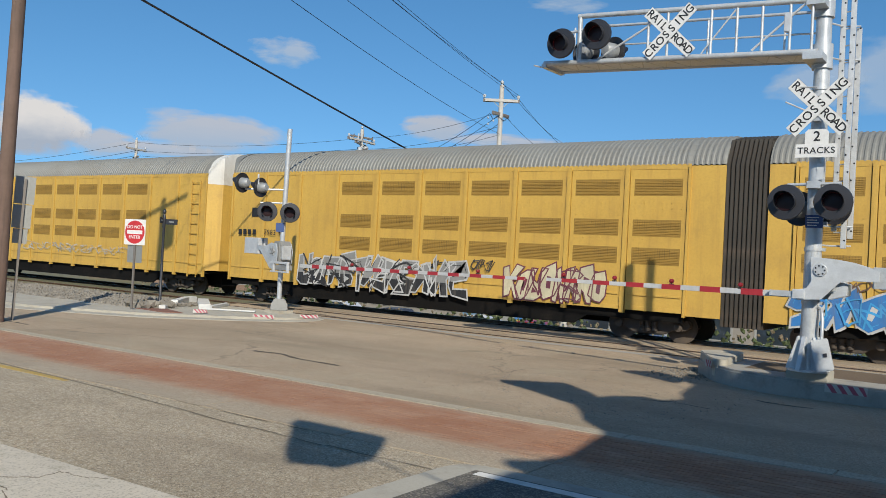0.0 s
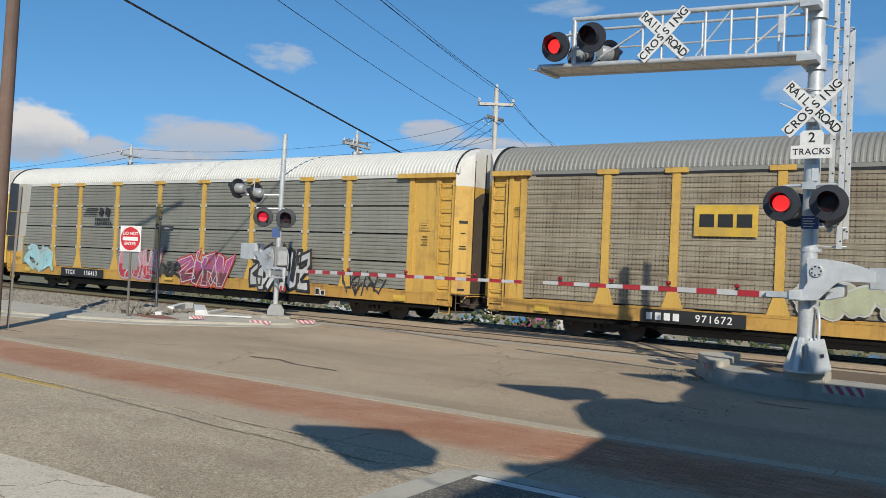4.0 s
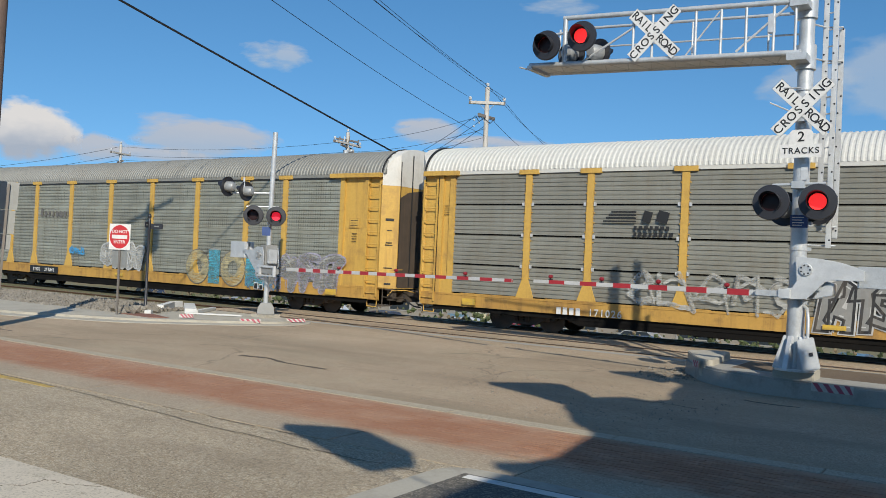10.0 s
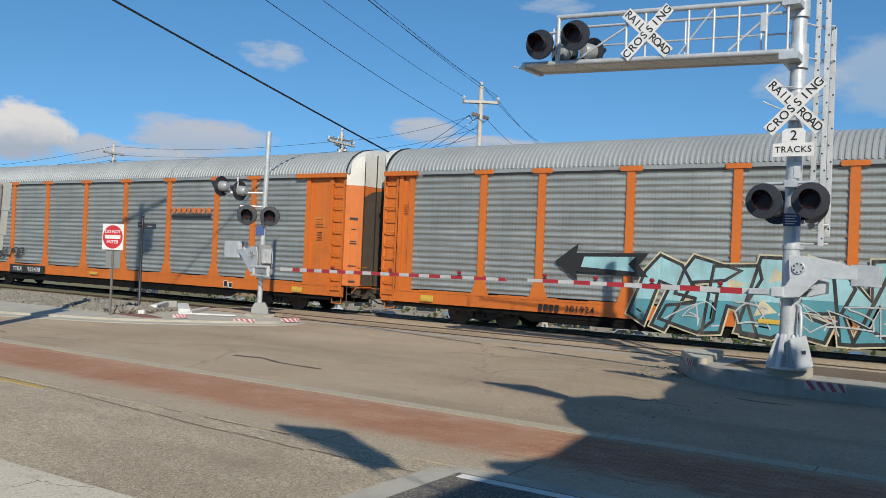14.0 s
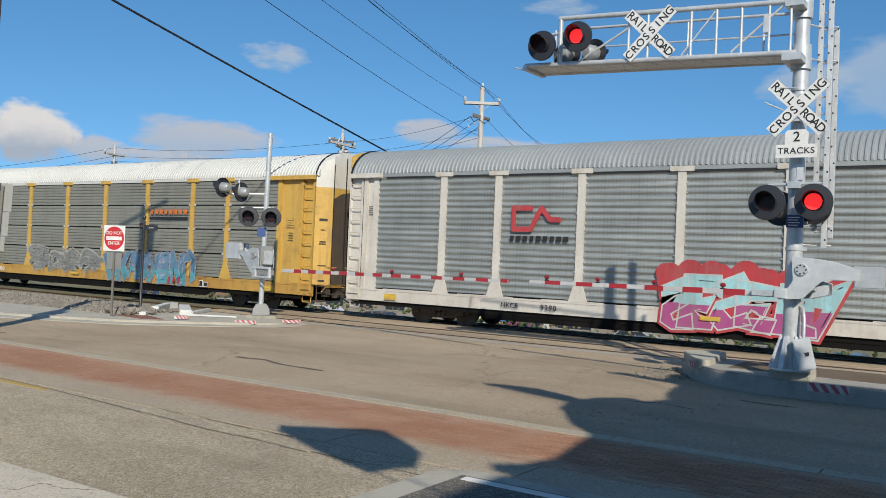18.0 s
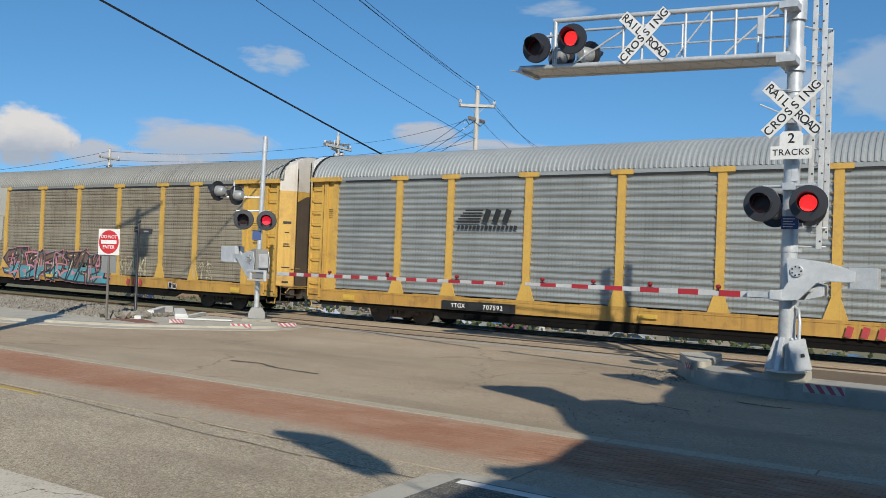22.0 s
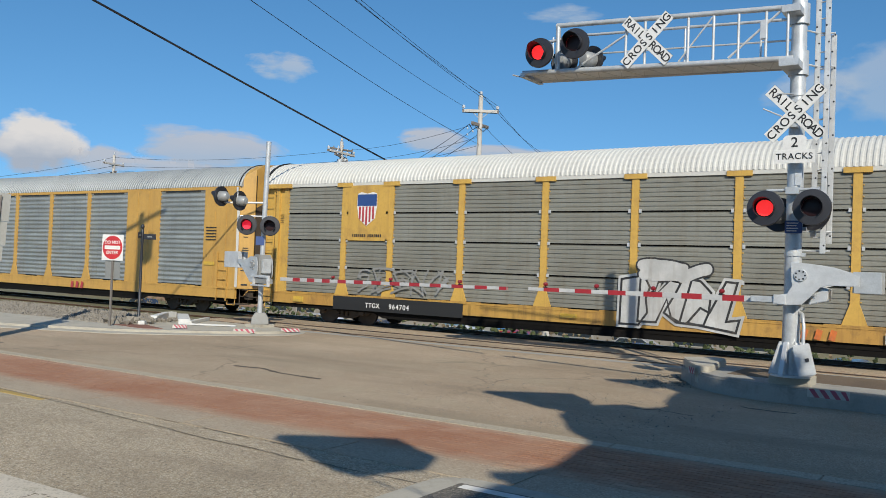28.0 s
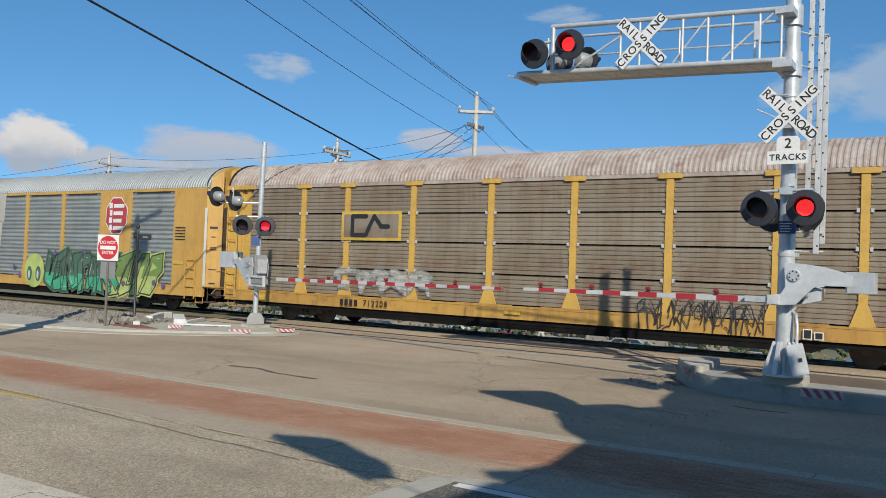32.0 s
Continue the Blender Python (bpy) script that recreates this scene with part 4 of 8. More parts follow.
def piece(car, x0, x1, z0, z1, letters, fill, outline, low=None, back=None, cloud=None, light=None, line=0.085, wide=0.34, lean=0.12, seed=0, label="spray-painted block letters"):
    """A graffiti piece: interlocking block letters with an edge line, a second colour below, highlights, and a border or a cloud behind."""
    r = random.Random(seed * 31 + int(x0 * 10))
    letters, line, wide = round(letters * 1.5), line * 0.68, wide * 0.68
    layers = {k: Shape() for k in ("cloud", "back", "fill", "low", "hole", "light", "outline")}
    w, h, y = (x1 - x0) / letters, z1 - z0, -HALF - 0.064
    last = None
    for i in range(letters):
        form = r.choice([f for f in range(len(LETTERS)) if f != last])
        last = form
        outer, holes = LETTERS[form]
        tilt, rise, tall, broad = lean * r.uniform(0.3, 1.7), r.uniform(-0.06, 0.06) * h, r.uniform(0.86, 1.08), r.uniform(1.2, 1.6)
        turn = (lambda u, v: (x0 + w * (i + 0.5 + (u - 0.5) * broad + tilt * (v - 0.5) * h / w), z0 + rise + h * (0.5 + (v - 0.5) * tall)))
        flip, drop, spin = r.random() < 0.5, r.random() < 0.5, r.uniform(-0.5, 0.5)
        place_at = turn
        turn = (lambda u, v: (lambda p, q: place_at(0.5 + p * math.cos(spin) - q * math.sin(spin) * 0.8, 0.5 + p * math.sin(spin) * 0.5 + q))((0.5 - u) if flip else (u - 0.5), (0.5 - v) if drop else (v - 0.5)))
        pts = [turn(u + r.uniform(-0.13, 0.13), v + r.uniform(-0.09, 0.09)) for u, v in outer]
        pts = [(a, min(max(b, z0 - 0.04 * h), z1 + 0.06 * h)) for a, b in pts]
        if r.random() < 0.45:
            k = max(range(len(pts)), key=lambda q: pts[q][1] + 0.3 * pts[q][0])
            pts[k] = (pts[k][0] + r.uniform(-0.1, 0.35) * w, pts[k][1] + 0.12 * h)
        d = 0.0018 * i
        if cloud:
            for _ in range(7):
                disc(layers["cloud"], x0 + w * (i + r.uniform(-0.1, 1.1)), r.choice((z1 - 0.02, z1 - 0.1, z0 + 0.35, (z0 + z1) / 2)) + r.uniform(-0.12, 0.12), r.uniform(0.26, 0.42), y - r.uniform(0.0, 0.003))
        if back:
            edge(layers["back"], pts, wide, y - 0.004 - d * 0.3)
            layers["back"].add([(a + 0.07, y - 0.0035 - d * 0.3, b - 0.06) for a, b in pts], [tuple(range(len(pts)))])
        layers["fill"].add([(a, y - 0.010 - d, b) for a, b in pts], [tuple(range(len(pts)))])
        if low:
            cut = below(pts, z0 + h * r.uniform(0.38, 0.52))
            if len(cut) > 2:
                layers["low"].add([(a, y - 0.0106 - d, b) for a, b in cut], [tuple(range(len(cut)))])
        for hole in holes:
            q = [turn(u, v) for u, v in hole]
            layers["hole"].add([(a, y - 0.0112 - d, b) for a, b in q], [tuple(range(len(q)))])
        if light:
            for _ in range(6):
                k = r.randrange(len(pts))
                a, b = Vector(pts[k]), Vector(pts[(k + 1) % len(pts)])
                mid = Vector(turn(0.5, 0.5))
                a, b = a + (mid - a) * 0.22, b + (mid - b) * 0.22
                ribbon(layers["light"], [a + (b - a) * 0.15, a + (b - a) * r.uniform(0.4, 0.8)], line * 0.5, y - 0.0116 - d)
        edge(layers["outline"], pts, line, y - 0.0126 - d)
    root = None
    for key, colour in (("fill", fill), ("cloud", cloud), ("back", back), ("low", low), ("hole", back or outline), ("light", light), ("outline", outline)):
        if colour and layers[key].f:
            me = bpy.data.meshes.new("graffiti")
            me.from_pydata(layers[key].v, [], layers[key].f)
            ob = tagged(place("graffiti" if root is None else "graffiti_layer", me, PAINT[colour], root or car, None, label if root is None else ""), kind="stuff")
            root = root or ob
    return root


def rack_end(car, colour, hood, x, turn):
    place("end_door", DOOR, colour, car, pose(x, 0, 0, 0, 0, turn))
    place("end_hood", HOOD, hood, car, pose(x, 0, 0, 0, 0, turn), "rounded roof end cap")
    place("roof_seam", SEAM, INK, car, pose(x, 0, 0, 0, 0, turn))
    place("end_face", FACE, DOOR_DARK, car, pose(x, 0, 0, 0, 0, turn), "dark brown flat leaf of the end doors")
    place("coupler", COUPLER, TRUCK, car, pose(x, 0, 0, 0, 0, turn))
    for y, z0, z1, w in ((-1.08, 1.1, 5.45, 0.04), (-0.4, 1.1, 5.75, 0.06), (0.4, 1.1, 5.75, 0.05)):
        place("door_seam", BAR, INK, car, pose(x, 0, 0, 0, 0, turn) @ Matrix.LocRotScale((0.427, y, (z0 + z1) / 2), Euler((0, 0, radians(90))), (w, 1.0, z1 - z0)))
    if turn == 0:
        for z, w, h in ((3.42, 0.30, 0.085), (2.62, 0.22, 0.035), (2.54, 0.26, 0.035), (3.05, 0.16, 0.03), (1.75, 0.30, 0.03), (1.2, 0.24, 0.06)):
            place("door_latch" if h > 0.05 else "stencil_line", BAR, INK, car, pose(x + 0.215, -1.36, z, 0, 0, 47.6) @ Matrix.LocRotScale((0, -0.012, 0), None, (w, 1.0, h)))
    place("brake_rod", ROD, TRUCK, car, pose(x, 0, 0, 0, 0, turn))
    place("end_platform", PLATFORM, TRUCK, car, pose(x, 0, 0, 0, 0, turn))
    place("uncoupling_lever", LEVER, colour, car, pose(x, 0, 0, 0, 0, turn))
    place("air_hose", HOSE, WIRE, car, pose(x, 0, 0, 0, 0, turn))
    for y in (-1.52, 1.52):
        place("stirrup_step", STIRRUP, colour, car, pose(x, y, 0, 0, 0, turn))
    for y in (-1.0, 0.55):
        place("grab_iron", GRAB, colour, car, pose(x, y, 0, 0, 0, turn))


def sides():
    """Yields, for the near and the far side, a function from a pose on the near side to that side."""
    yield lambda x, span: pose(x, -HALF, 0)
    yield lambda x, span: pose(x + span, HALF, 0, 0, 0, 180)


def rack_car(label, colour, sheet, roof, hood=None, fine=False, solid=None, posts=None):
    """A conventional rack car: sill, posts, corrugated screens, solid ends with ladders, corrugated roof."""
    car = thing("autorack_car", pose(0, TRACK_Y, 0), label, "rail car", "cars of the freight train")
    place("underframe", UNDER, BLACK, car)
    place("roof", ROOF_FINE if roof is ROOF_S else ROOF, roof, car)
    pc = posts or colour
    for side in sides():
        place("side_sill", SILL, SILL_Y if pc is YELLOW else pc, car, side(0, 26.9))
        place("eave_rail", EAVE, roof, car, side(0, 26.9))
        mirror = Matrix.Identity(4) if side(0, 1).translation.y < 0 else Matrix.Diagonal((1, -1, 1, 1))
        y0 = side(0, 1).translation.y
        for name, me in END_L:
            place(name, me, pc, car, pose(0, y0, 0) @ mirror)
        for name, me in END_R:
            place(name, me, pc, car, pose(25.05, y0, 0) @ mirror)
        edges = (1.22, *POSTS, 25.05)
        for k, (a, b) in enumerate(zip(edges[:-1], edges[1:])):
            screens(car, side, a, b, sheet, fine)
        for p in POSTS:
            place("side_post", POST if not fine else POST_THIN, pc, car, side(p, 0))
            if fine and side(0, 1).translation.y < 0:
                for z in (2.02, 2.98, 3.94):
                    for e in (-0.16, 0.16):
                        place("tier_latch", LATCH, ALU, car, side(p + e, 0) @ pose(0, 0, z))
        place("ladder", LADDER, pc, car, side(26.35, 0.52))
        place("ladder", LADDER, pc, car, side(0.03, 0.52))
        place("end_beam", BEAM, pc, car, side(24.6, 2.3))
        place("end_beam", BEAM_S, pc, car, side(0.0, 1.35))
    rack_end(car, colour, hood or WHITE, 26.9, 0)
    rack_end(car, colour, hood or WHITE, 0.0, 180)
    bogie(car, 3.6)
    bogie(car, 23.3)
    bar(car, "yellow_label", 24.6, 25.1, 0.70, 0.90, PAINT["gold"], 0.11)
    bar(car, "yellow_label", 1.7, 2.2, 0.72, 0.92, PAINT["gold"], 0.11)
    bar(car, "yellow_label", 12.4, 12.95, 0.80, 0.92, PAINT["gold"], 0.11)
    bar(car, "dark_slit", 0.565, 0.60, 1.05, 4.85, INK, 0.02)
    for k, x in enumerate((21.0, 21.27)):
        b = bar(car, "stencil_box", x, x + 0.22, 0.68, 0.94 - 0.06 * k, SIGN_WHITE, 0.11)
        bar(car, "stencil_box", x + 0.025, x + 0.195, 0.705, 0.915 - 0.06 * k, INK, 0.114)
    for k in range(5):
        bar(car, "stencil_line", 0.80, 1.0, 3.6 + 0.07 * k, 3.615 + 0.07 * k, INK, 0.0)
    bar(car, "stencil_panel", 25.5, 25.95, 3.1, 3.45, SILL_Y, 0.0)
    bar(car, "stencil_panel", 25.515, 25.935, 3.115, 3.435, pc, 0.003)
    for k in range(3):
        bar(car, "stencil_line", 25.55, 25.88 - 0.06 * (k % 2), 3.18 + 0.085 * k, 3.198 + 0.085 * k, INK, 0.006)
    for k in range(4):
        bar(car, "stencil_line", 25.6 + 0.03 * (k % 2), 25.85, 2.62 + 0.09 * k, 2.64 + 0.09 * k, INK, 0.0)
    return car


SOLIDS = ((0.0, 1.05, "end"), (3.7, 5.72, "mid"), (20.1, 22.25, "mid"), (25.0, 26.9, "end"))
SOLID_MESH = {}


def solid_mesh(width):
    s = Shape().box(0, width, -0.03, 0.06, 1.02, 4.95)
    for k in range(1, 3):
        s.box(width * k / 3 - 0.008, width * k / 3 + 0.008, -0.042, -0.03, 1.1, 4.9)
    for z in (2.2, 2.35, 3.3, 3.45, 4.3):
        for k in range(7):
            s.box(width * (k + 0.6) / 7.4 - 0.015, width * (k + 0.6) / 7.4 + 0.015, -0.042, -0.03, z - 0.012, z + 0.012)
    return s.mesh("solid_panel", smooth=False)


def flush_car(label, colour, sheet, roof):
    """The later rack car: wide solid panels between the screens, flush ends and a low ladder."""
    car = thing("autorack_car", pose(0, TRACK_Y, 0), label, "rail car", "cars of the freight train")
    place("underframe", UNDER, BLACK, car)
    place("roof", ROOF_FINE if roof is ROOF_S else ROOF, roof, car)
    for side in sides():
        place("side_sill", SILL, colour, car, side(0, 26.9))
        place("eave_rail", EAVE, colour, car, side(0, 26.9))
        for a, b, kind in SOLIDS:
            me = SOLID_MESH.setdefault(round(b - a, 2), None) or solid_mesh(b - a)
            SOLID_MESH[round(b - a, 2)] = me
            place("solid_panel", me, colour, car, side(a, b - a))
        for a, b in ((1.05, 3.7), (5.72, 8.65), (8.65, 11.6), (11.6, 14.45), (14.45, 17.35), (17.35, 20.1), (22.25, 25.0)):
            screens(car, side, a, b, sheet)
        for p in (8.65, 11.6, 14.45, 17.35):
            place("side_post", POST_PLAIN, colour, car, side(p, 0))
        place("ladder", LADDER_LOW, colour, car, side(25.9, 0.55))
        place("ladder", LADDER_LOW, colour, car, side(0.2, 0.55))
    rack_end(car, colour, colour, 26.9, 0)
    rack_end(car, colour, colour, 0.0, 180)
    bar(car, "door_edge", 26.86, 27.0, 1.1, 4.2, WHITE, 0.03, "scuffed white end door edge")
    bogie(car, 3.6)
    bogie(car, 23.3)
    bar(car, "yellow_label", 25.1, 25.7, 1.9, 2.05, PAINT["gold"], 0.05)
    for k in range(5):
        bar(car, "stencil_line", 25.15, 25.75, 2.9 + 0.12 * k, 2.94 + 0.12 * k, INK, 0.05)
    return car


CELL = 1.853
FLAT = Shape().box(0.09, CELL - 0.09, -0.02, 0.05, 0.98, 4.92).box(0.0, 0.07, -0.06, 0.06, 0.78, 4.98).box(CELL - 0.07, CELL, -0.06, 0.06, 0.78, 4.98)
for z in (3.95, 3.78, 3.6, 2.92, 1.86, 1.74):
    for k in range(6):
        FLAT.box(0.25 + 0.27 * k, 0.285 + 0.27 * k, -0.032, -0.02, z - 0.015, z + 0.015)
FLAT = FLAT.mesh("rack_panel", smooth=False)
SLIT = Shape().box(0.0, 0.06, 0.0, 0.02, 0.95, 4.92).mesh("panel_joint", smooth=False)
VENT = Shape()
for k in range(9):
    VENT.prism([(-0.022, 0.045 * k), (-0.035, 0.045 * k + 0.012), (-0.022, 0.045 * k + 0.03)], 0.25, CELL - 0.25, "x")
VENT.box(0.22, CELL - 0.22, -0.024, -0.02, -0.03, 0.45)
VENT = VENT.mesh("vent", smooth=False)
FLAT_SILL = Shape().box(0.1, CELL - 0.1, -0.04, 0.06, 0.88, 1.0).box(0.14, CELL - 0.14, -0.05, 0.0, 1.30, 1.34).mesh("side_sill", smooth=False)


def flat_unit(label, cells, start, bellows_right):
    """One unit of an articulated rack car: flat panels with perforated vents; start is where it lies at 0 s."""
    length = cells * CELL
    car = thing("articulated_rack_unit", pose(start, TRACK_Y, 0), label, "rail car", "cars of the freight train")
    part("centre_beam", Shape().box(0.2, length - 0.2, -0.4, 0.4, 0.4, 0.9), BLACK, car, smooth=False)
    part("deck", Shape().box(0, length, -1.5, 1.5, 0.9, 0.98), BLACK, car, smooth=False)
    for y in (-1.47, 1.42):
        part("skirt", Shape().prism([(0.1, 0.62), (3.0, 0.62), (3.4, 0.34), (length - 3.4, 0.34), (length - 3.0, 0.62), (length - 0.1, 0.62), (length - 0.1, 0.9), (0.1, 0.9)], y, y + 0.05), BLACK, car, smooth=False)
    place("roof", roof_mesh(length), ROOF_G, car)
    for side in sides():
        part("eave_rail", Shape().box(0, length, -0.03, 0.04, 4.9, 5.045), YELLOW_C, car, m=side(0, length), smooth=False)
        for k in range(cells):
            place("rack_panel", FLAT, YELLOW_C, car, side(k * CELL, CELL))
            place("side_sill", FLAT_SILL, YELLOW_C, car, side(k * CELL, CELL))
            place("panel_joint", SLIT, INK, car, side(k * CELL - 0.03, 0.06))
            for z in (4.18, 3.02, 2.22):
                if (2 if bellows_right else 0) < k + (0 if bellows_right else 1) and k < cells - (0 if bellows_right else 2):
                    place("vent", VENT, LOUVRE, car, side(k * CELL, CELL) @ pose(0, 0, z))
    bogie(car, 2.0 if bellows_right else 0.0 + 1.2)
    bogie(car, length - 1.2 if bellows_right else length - 2.0)
    return car, length


def motions_train():
    for car, offset in CARS:
        walk(car, [(0.0, pose(offset, TRACK_Y, 0)), (32.0, pose(offset - SPEED * 32.0, TRACK_Y, 0))])


CARS = []


SLACK = {1: -0.06, 2: -0.34, 3: -0.31, 5: -0.08, 6: 0.17, 8: 0.16, 10: 0.12, 11: 0.10, 13: -0.06, 15: -0.22}     # play in the couplings


def join(car, n):
    x = FIRST + PITCH * n + SLACK.get(n, 0.0)
    CARS.append((car, x))
    car.matrix_basis = pose(x, TRACK_Y, 0)


# articulated yellow pair and the unit before it
RIDGE = Shape().prism([(-1.54, 0.62), (-1.58, 5.0), (-1.2, 5.72), (0, 5.98), (1.2, 5.72), (1.58, 5.0), (1.54, 0.62)], 0, 0.09, "x").mesh("ridge", 0.012)
VALLEY = Shape().prism([(-1.46, 0.62), (-1.5, 5.0), (-1.15, 5.66), (0, 5.9), (1.15, 5.66), (1.5, 5.0), (1.46, 0.62)], -0.012, 0.044, "x").mesh("valley", smooth=False)
unit, unit_len = flat_unit("flat yellow articulated rack unit with perforated vents and graffiti", 11, -48.2, False)
CARS.append((unit, -48.2))
graffiti(unit, 6.9, 15.3, 1.4, 1.85, 14, "faded_white", None, thick=0.12, seed=1)
place("end_hood", HOOD, WHITE, unit, pose(unit_len, 0, 0))
place("end_door", DOOR, YELLOW_C, unit, pose(unit_len, 0, 0))
place("ladder", LADDER, YELLOW_C, unit, pose(unit_len - 0.9, -HALF, 0))
first, first_len = flat_unit("flat yellow articulated rack unit with black-and-white graffiti", 10, -26.27, True)
CARS.append((first, -26.27))
part("end_post", Shape().box(first_len, first_len + 0.95, -HALF, HALF, 0.82, 5.0), YELLOW_C, first, smooth=False)
place("roof", roof_mesh(0.95), ROOF_G, first, pose(first_len, 0, 0))
first_len += 0.95
place("end_hood", HOOD, ROOF_G, first, pose(0, 0, 0, 0, 0, 180))
place("end_door", DOOR, YELLOW_C, first, pose(0, 0, 0, 0, 0, 180))
piece(first, 3.97, 11.27, 0.8, 1.95, 9, "grey", "white", low="black", light="black", line=0.075, seed=2)
graffiti(first, 4.2, 11.0, 0.8, 2.0, 5, "black", None, thick=0.05, seed=61)
piece(first, 12.87, 16.17, 0.95, 1.95, 5, "cream", "maroon", line=0.06, seed=3)
graffiti(first, 13.0, 16.0, 1.0, 1.9, 5, None, "maroon", thick=0.06, seed=62)
graffiti(first, 11.47, 12.37, 1.7, 2.1, 3, "black", None, thick=0.12, seed=4)
bar(first, "logo_stripes", 1.2, 1.9, 3.3, 3.65, INK, 0.05)
number(first, "7983 47", 0.5, 3.3, 2.55, 2.85, INK)
for k in range(9):
    place("bellows_fold", RIDGE, BELLOWS, first, pose(first_len + 0.122 * k, 0, 0), "black rubber fold of the bellows between two rack units")
    place("bellows_valley", VALLEY, BELLOWS, first, pose(first_len + 0.122 * k + 0.09, 0, 0))
second_at = -5.0
second, second_len = flat_unit("flat yellow articulated rack unit with blue and mint graffiti", 10, second_at, False)
part("end_post", Shape().box(-0.66, 0, -HALF, HALF, 0.82, 5.0), YELLOW_C, second, smooth=False)
part("end_post", Shape().box(second_len, second_len + 0.95, -HALF, HALF, 0.82, 5.0), YELLOW_C, second, smooth=False)
place("roof", roof_mesh(0.66), ROOF_G, second, pose(-0.66, 0, 0))
place("roof", roof_mesh(0.95), ROOF_G, second, pose(second_len, 0, 0))
second_len += 0.95
CARS.append((second, second_at))
piece(second, 0.1, 3.2, 0.85, 1.7, 4, "blue", "blue", back="white", wide=0.2, light="sky", line=0.05, seed=5)
piece(second, 3.6, 10.6, 0.65, 2.1, 7, "mint", "black", light="white", line=0.075, lean=0.25, seed=6)
graffiti(second, 3.9, 10.3, 0.75, 2.05, 5, "black", None, thick=0.04, seed=63)
graffiti(second, 0.4, 3.0, 0.85, 1.7, 4, "sky", None, thick=0.08, seed=64)
graffiti(second, 0.7, 3.5, 1.75, 2.1, 7, "brown", None, thick=0.10, seed=7)
graffiti(second, 11.4, 13.0, 1.0, 1.4, 4, "white", None, thick=0.12, seed=8)
graffiti(second, 13.8, 16.2, 0.9, 1.8, 4, None, "pink", "brown", thick=0.14, seed=9)
place("end_hood", HOOD, WHITE, second, pose(second_len, 0, 0))
place("end_door", DOOR, YELLOW_C, second, pose(second_len, 0, 0))
place("ladder", LADDER, YELLOW_C, second, pose(second_len - 0.9, -HALF, 0))
for k in range(4):
    bar(second, "stencil_line", second_len - 2.15, second_len - 1.55, 3.72 + 0.1 * k, 3.735 + 0.1 * k, INK, 0.03)
for z, w in ((3.4, 0.25), (3.1, 0.35), (2.75, 0.3), (2.6, 0.45), (2.5, 0.5)):
    bar(second, "stencil_line", second_len - 1.85 - w / 2, second_len - 1.85 + w / 2, z, z + 0.04, INK, 0.03)
for x in (second_len - 2.2, second_len - 4.0, second_len - 5.9, second_len - 7.7):
    bar(second, "yellow_label", x, x + 0.62, 1.12, 1.26, PAINT["gold"], 0.05)

c = rack_car("yellow autorack with a white roof and red-pink graffiti", YELLOW, SCREEN_W, ROOF_W, fine=True)
join(c, 0)
graffiti(c, 1.8, 4.0, 0.7, 2.1, 2, None, "aqua", "white", thick=0.22, seed=10)
piece(c, 9.3, 11.9, 0.8, 1.95, 4, "pink", "aqua", low="red", back="pink", wide=0.2, light="white", line=0.05, seed=11)
piece(c, 13.5, 16.1, 0.75, 1.95, 3, "magenta", "white", low="maroon", back="red", wide=0.26, light="pink", line=0.06, seed=12)
graffiti(c, 12.0, 13.4, 0.9, 1.6, 3, "black", None, thick=0.25, seed=13)
piece(c, 17.6, 20.6, 0.75, 2.2, 4, "white", "black", back="black", wide=0.2, line=0.13, seed=14)
graffiti(c, 22.2, 24.2, 0.77, 1.65, 4, None, "black", "grey", thick=0.10, seed=15)
number(c, "156413", 4.9, 8.0, 0.68, 1.0, SIGN_WHITE, INK, "TTGX")
for z0, z1, n in ((3.95, 4.4, 3), (3.45, 3.9, 3), (1.78, 2.0, 4), (1.25, 1.45, 4)):
    graffiti(c, 0.76, 1.2, z0, z1, n, "black", None, thick=0.12, seed=int(z0 * 10))
mark(c, 18.9, 19.6, 0.68, 0.92, PAINT["red"])
for k in range(4):
    bar(c, "logo_stripes", 6.3 + 0.1 * k, 7.35 + 0.03 * k, 3.5 + 0.1 * k, 3.55 + 0.1 * k, INK)
glyph_row(c, 7.45, 8.4, 3.5, 3.85, 2, INK, 14)
glyph_row(c, 7.2, 8.35, 3.27, 3.4, 7, INK)
glyph_row(c, 7.2, 8.5, 3.08, 3.21, 8, INK)

c = rack_car("yellow autorack with grey perforated screens and white graffiti", YELLOW, SCREEN_B, ROOF_G)
join(c, 1)
graffiti(c, 9.4, 12.0, 1.06, 2.05, 3, "palegreen", "white", thick=0.5, seed=16)
graffiti(c, 13.8, 18.9, 0.95, 2.0, 5, None, "white", "grey", thick=0.10, seed=17)
piece(c, 19.3, 22.7, 0.65, 2.15, 4, "palegreen", "white", low="grey", back="black", wide=0.17, light="white", line=0.08, lean=0.35, seed=18)
bar(c, "logo_block", 6.5, 8.2, 3.1, 3.95, PAINT["gold"])
for k in range(3):
    bar(c, "logo_stripes", 6.65 + 0.5 * k, 7.05 + 0.5 * k, 3.35, 3.7, INK, 0.085)
number(c, "971672", 5.2, 7.9, 0.68, 0.99, SIGN_WHITE, INK)

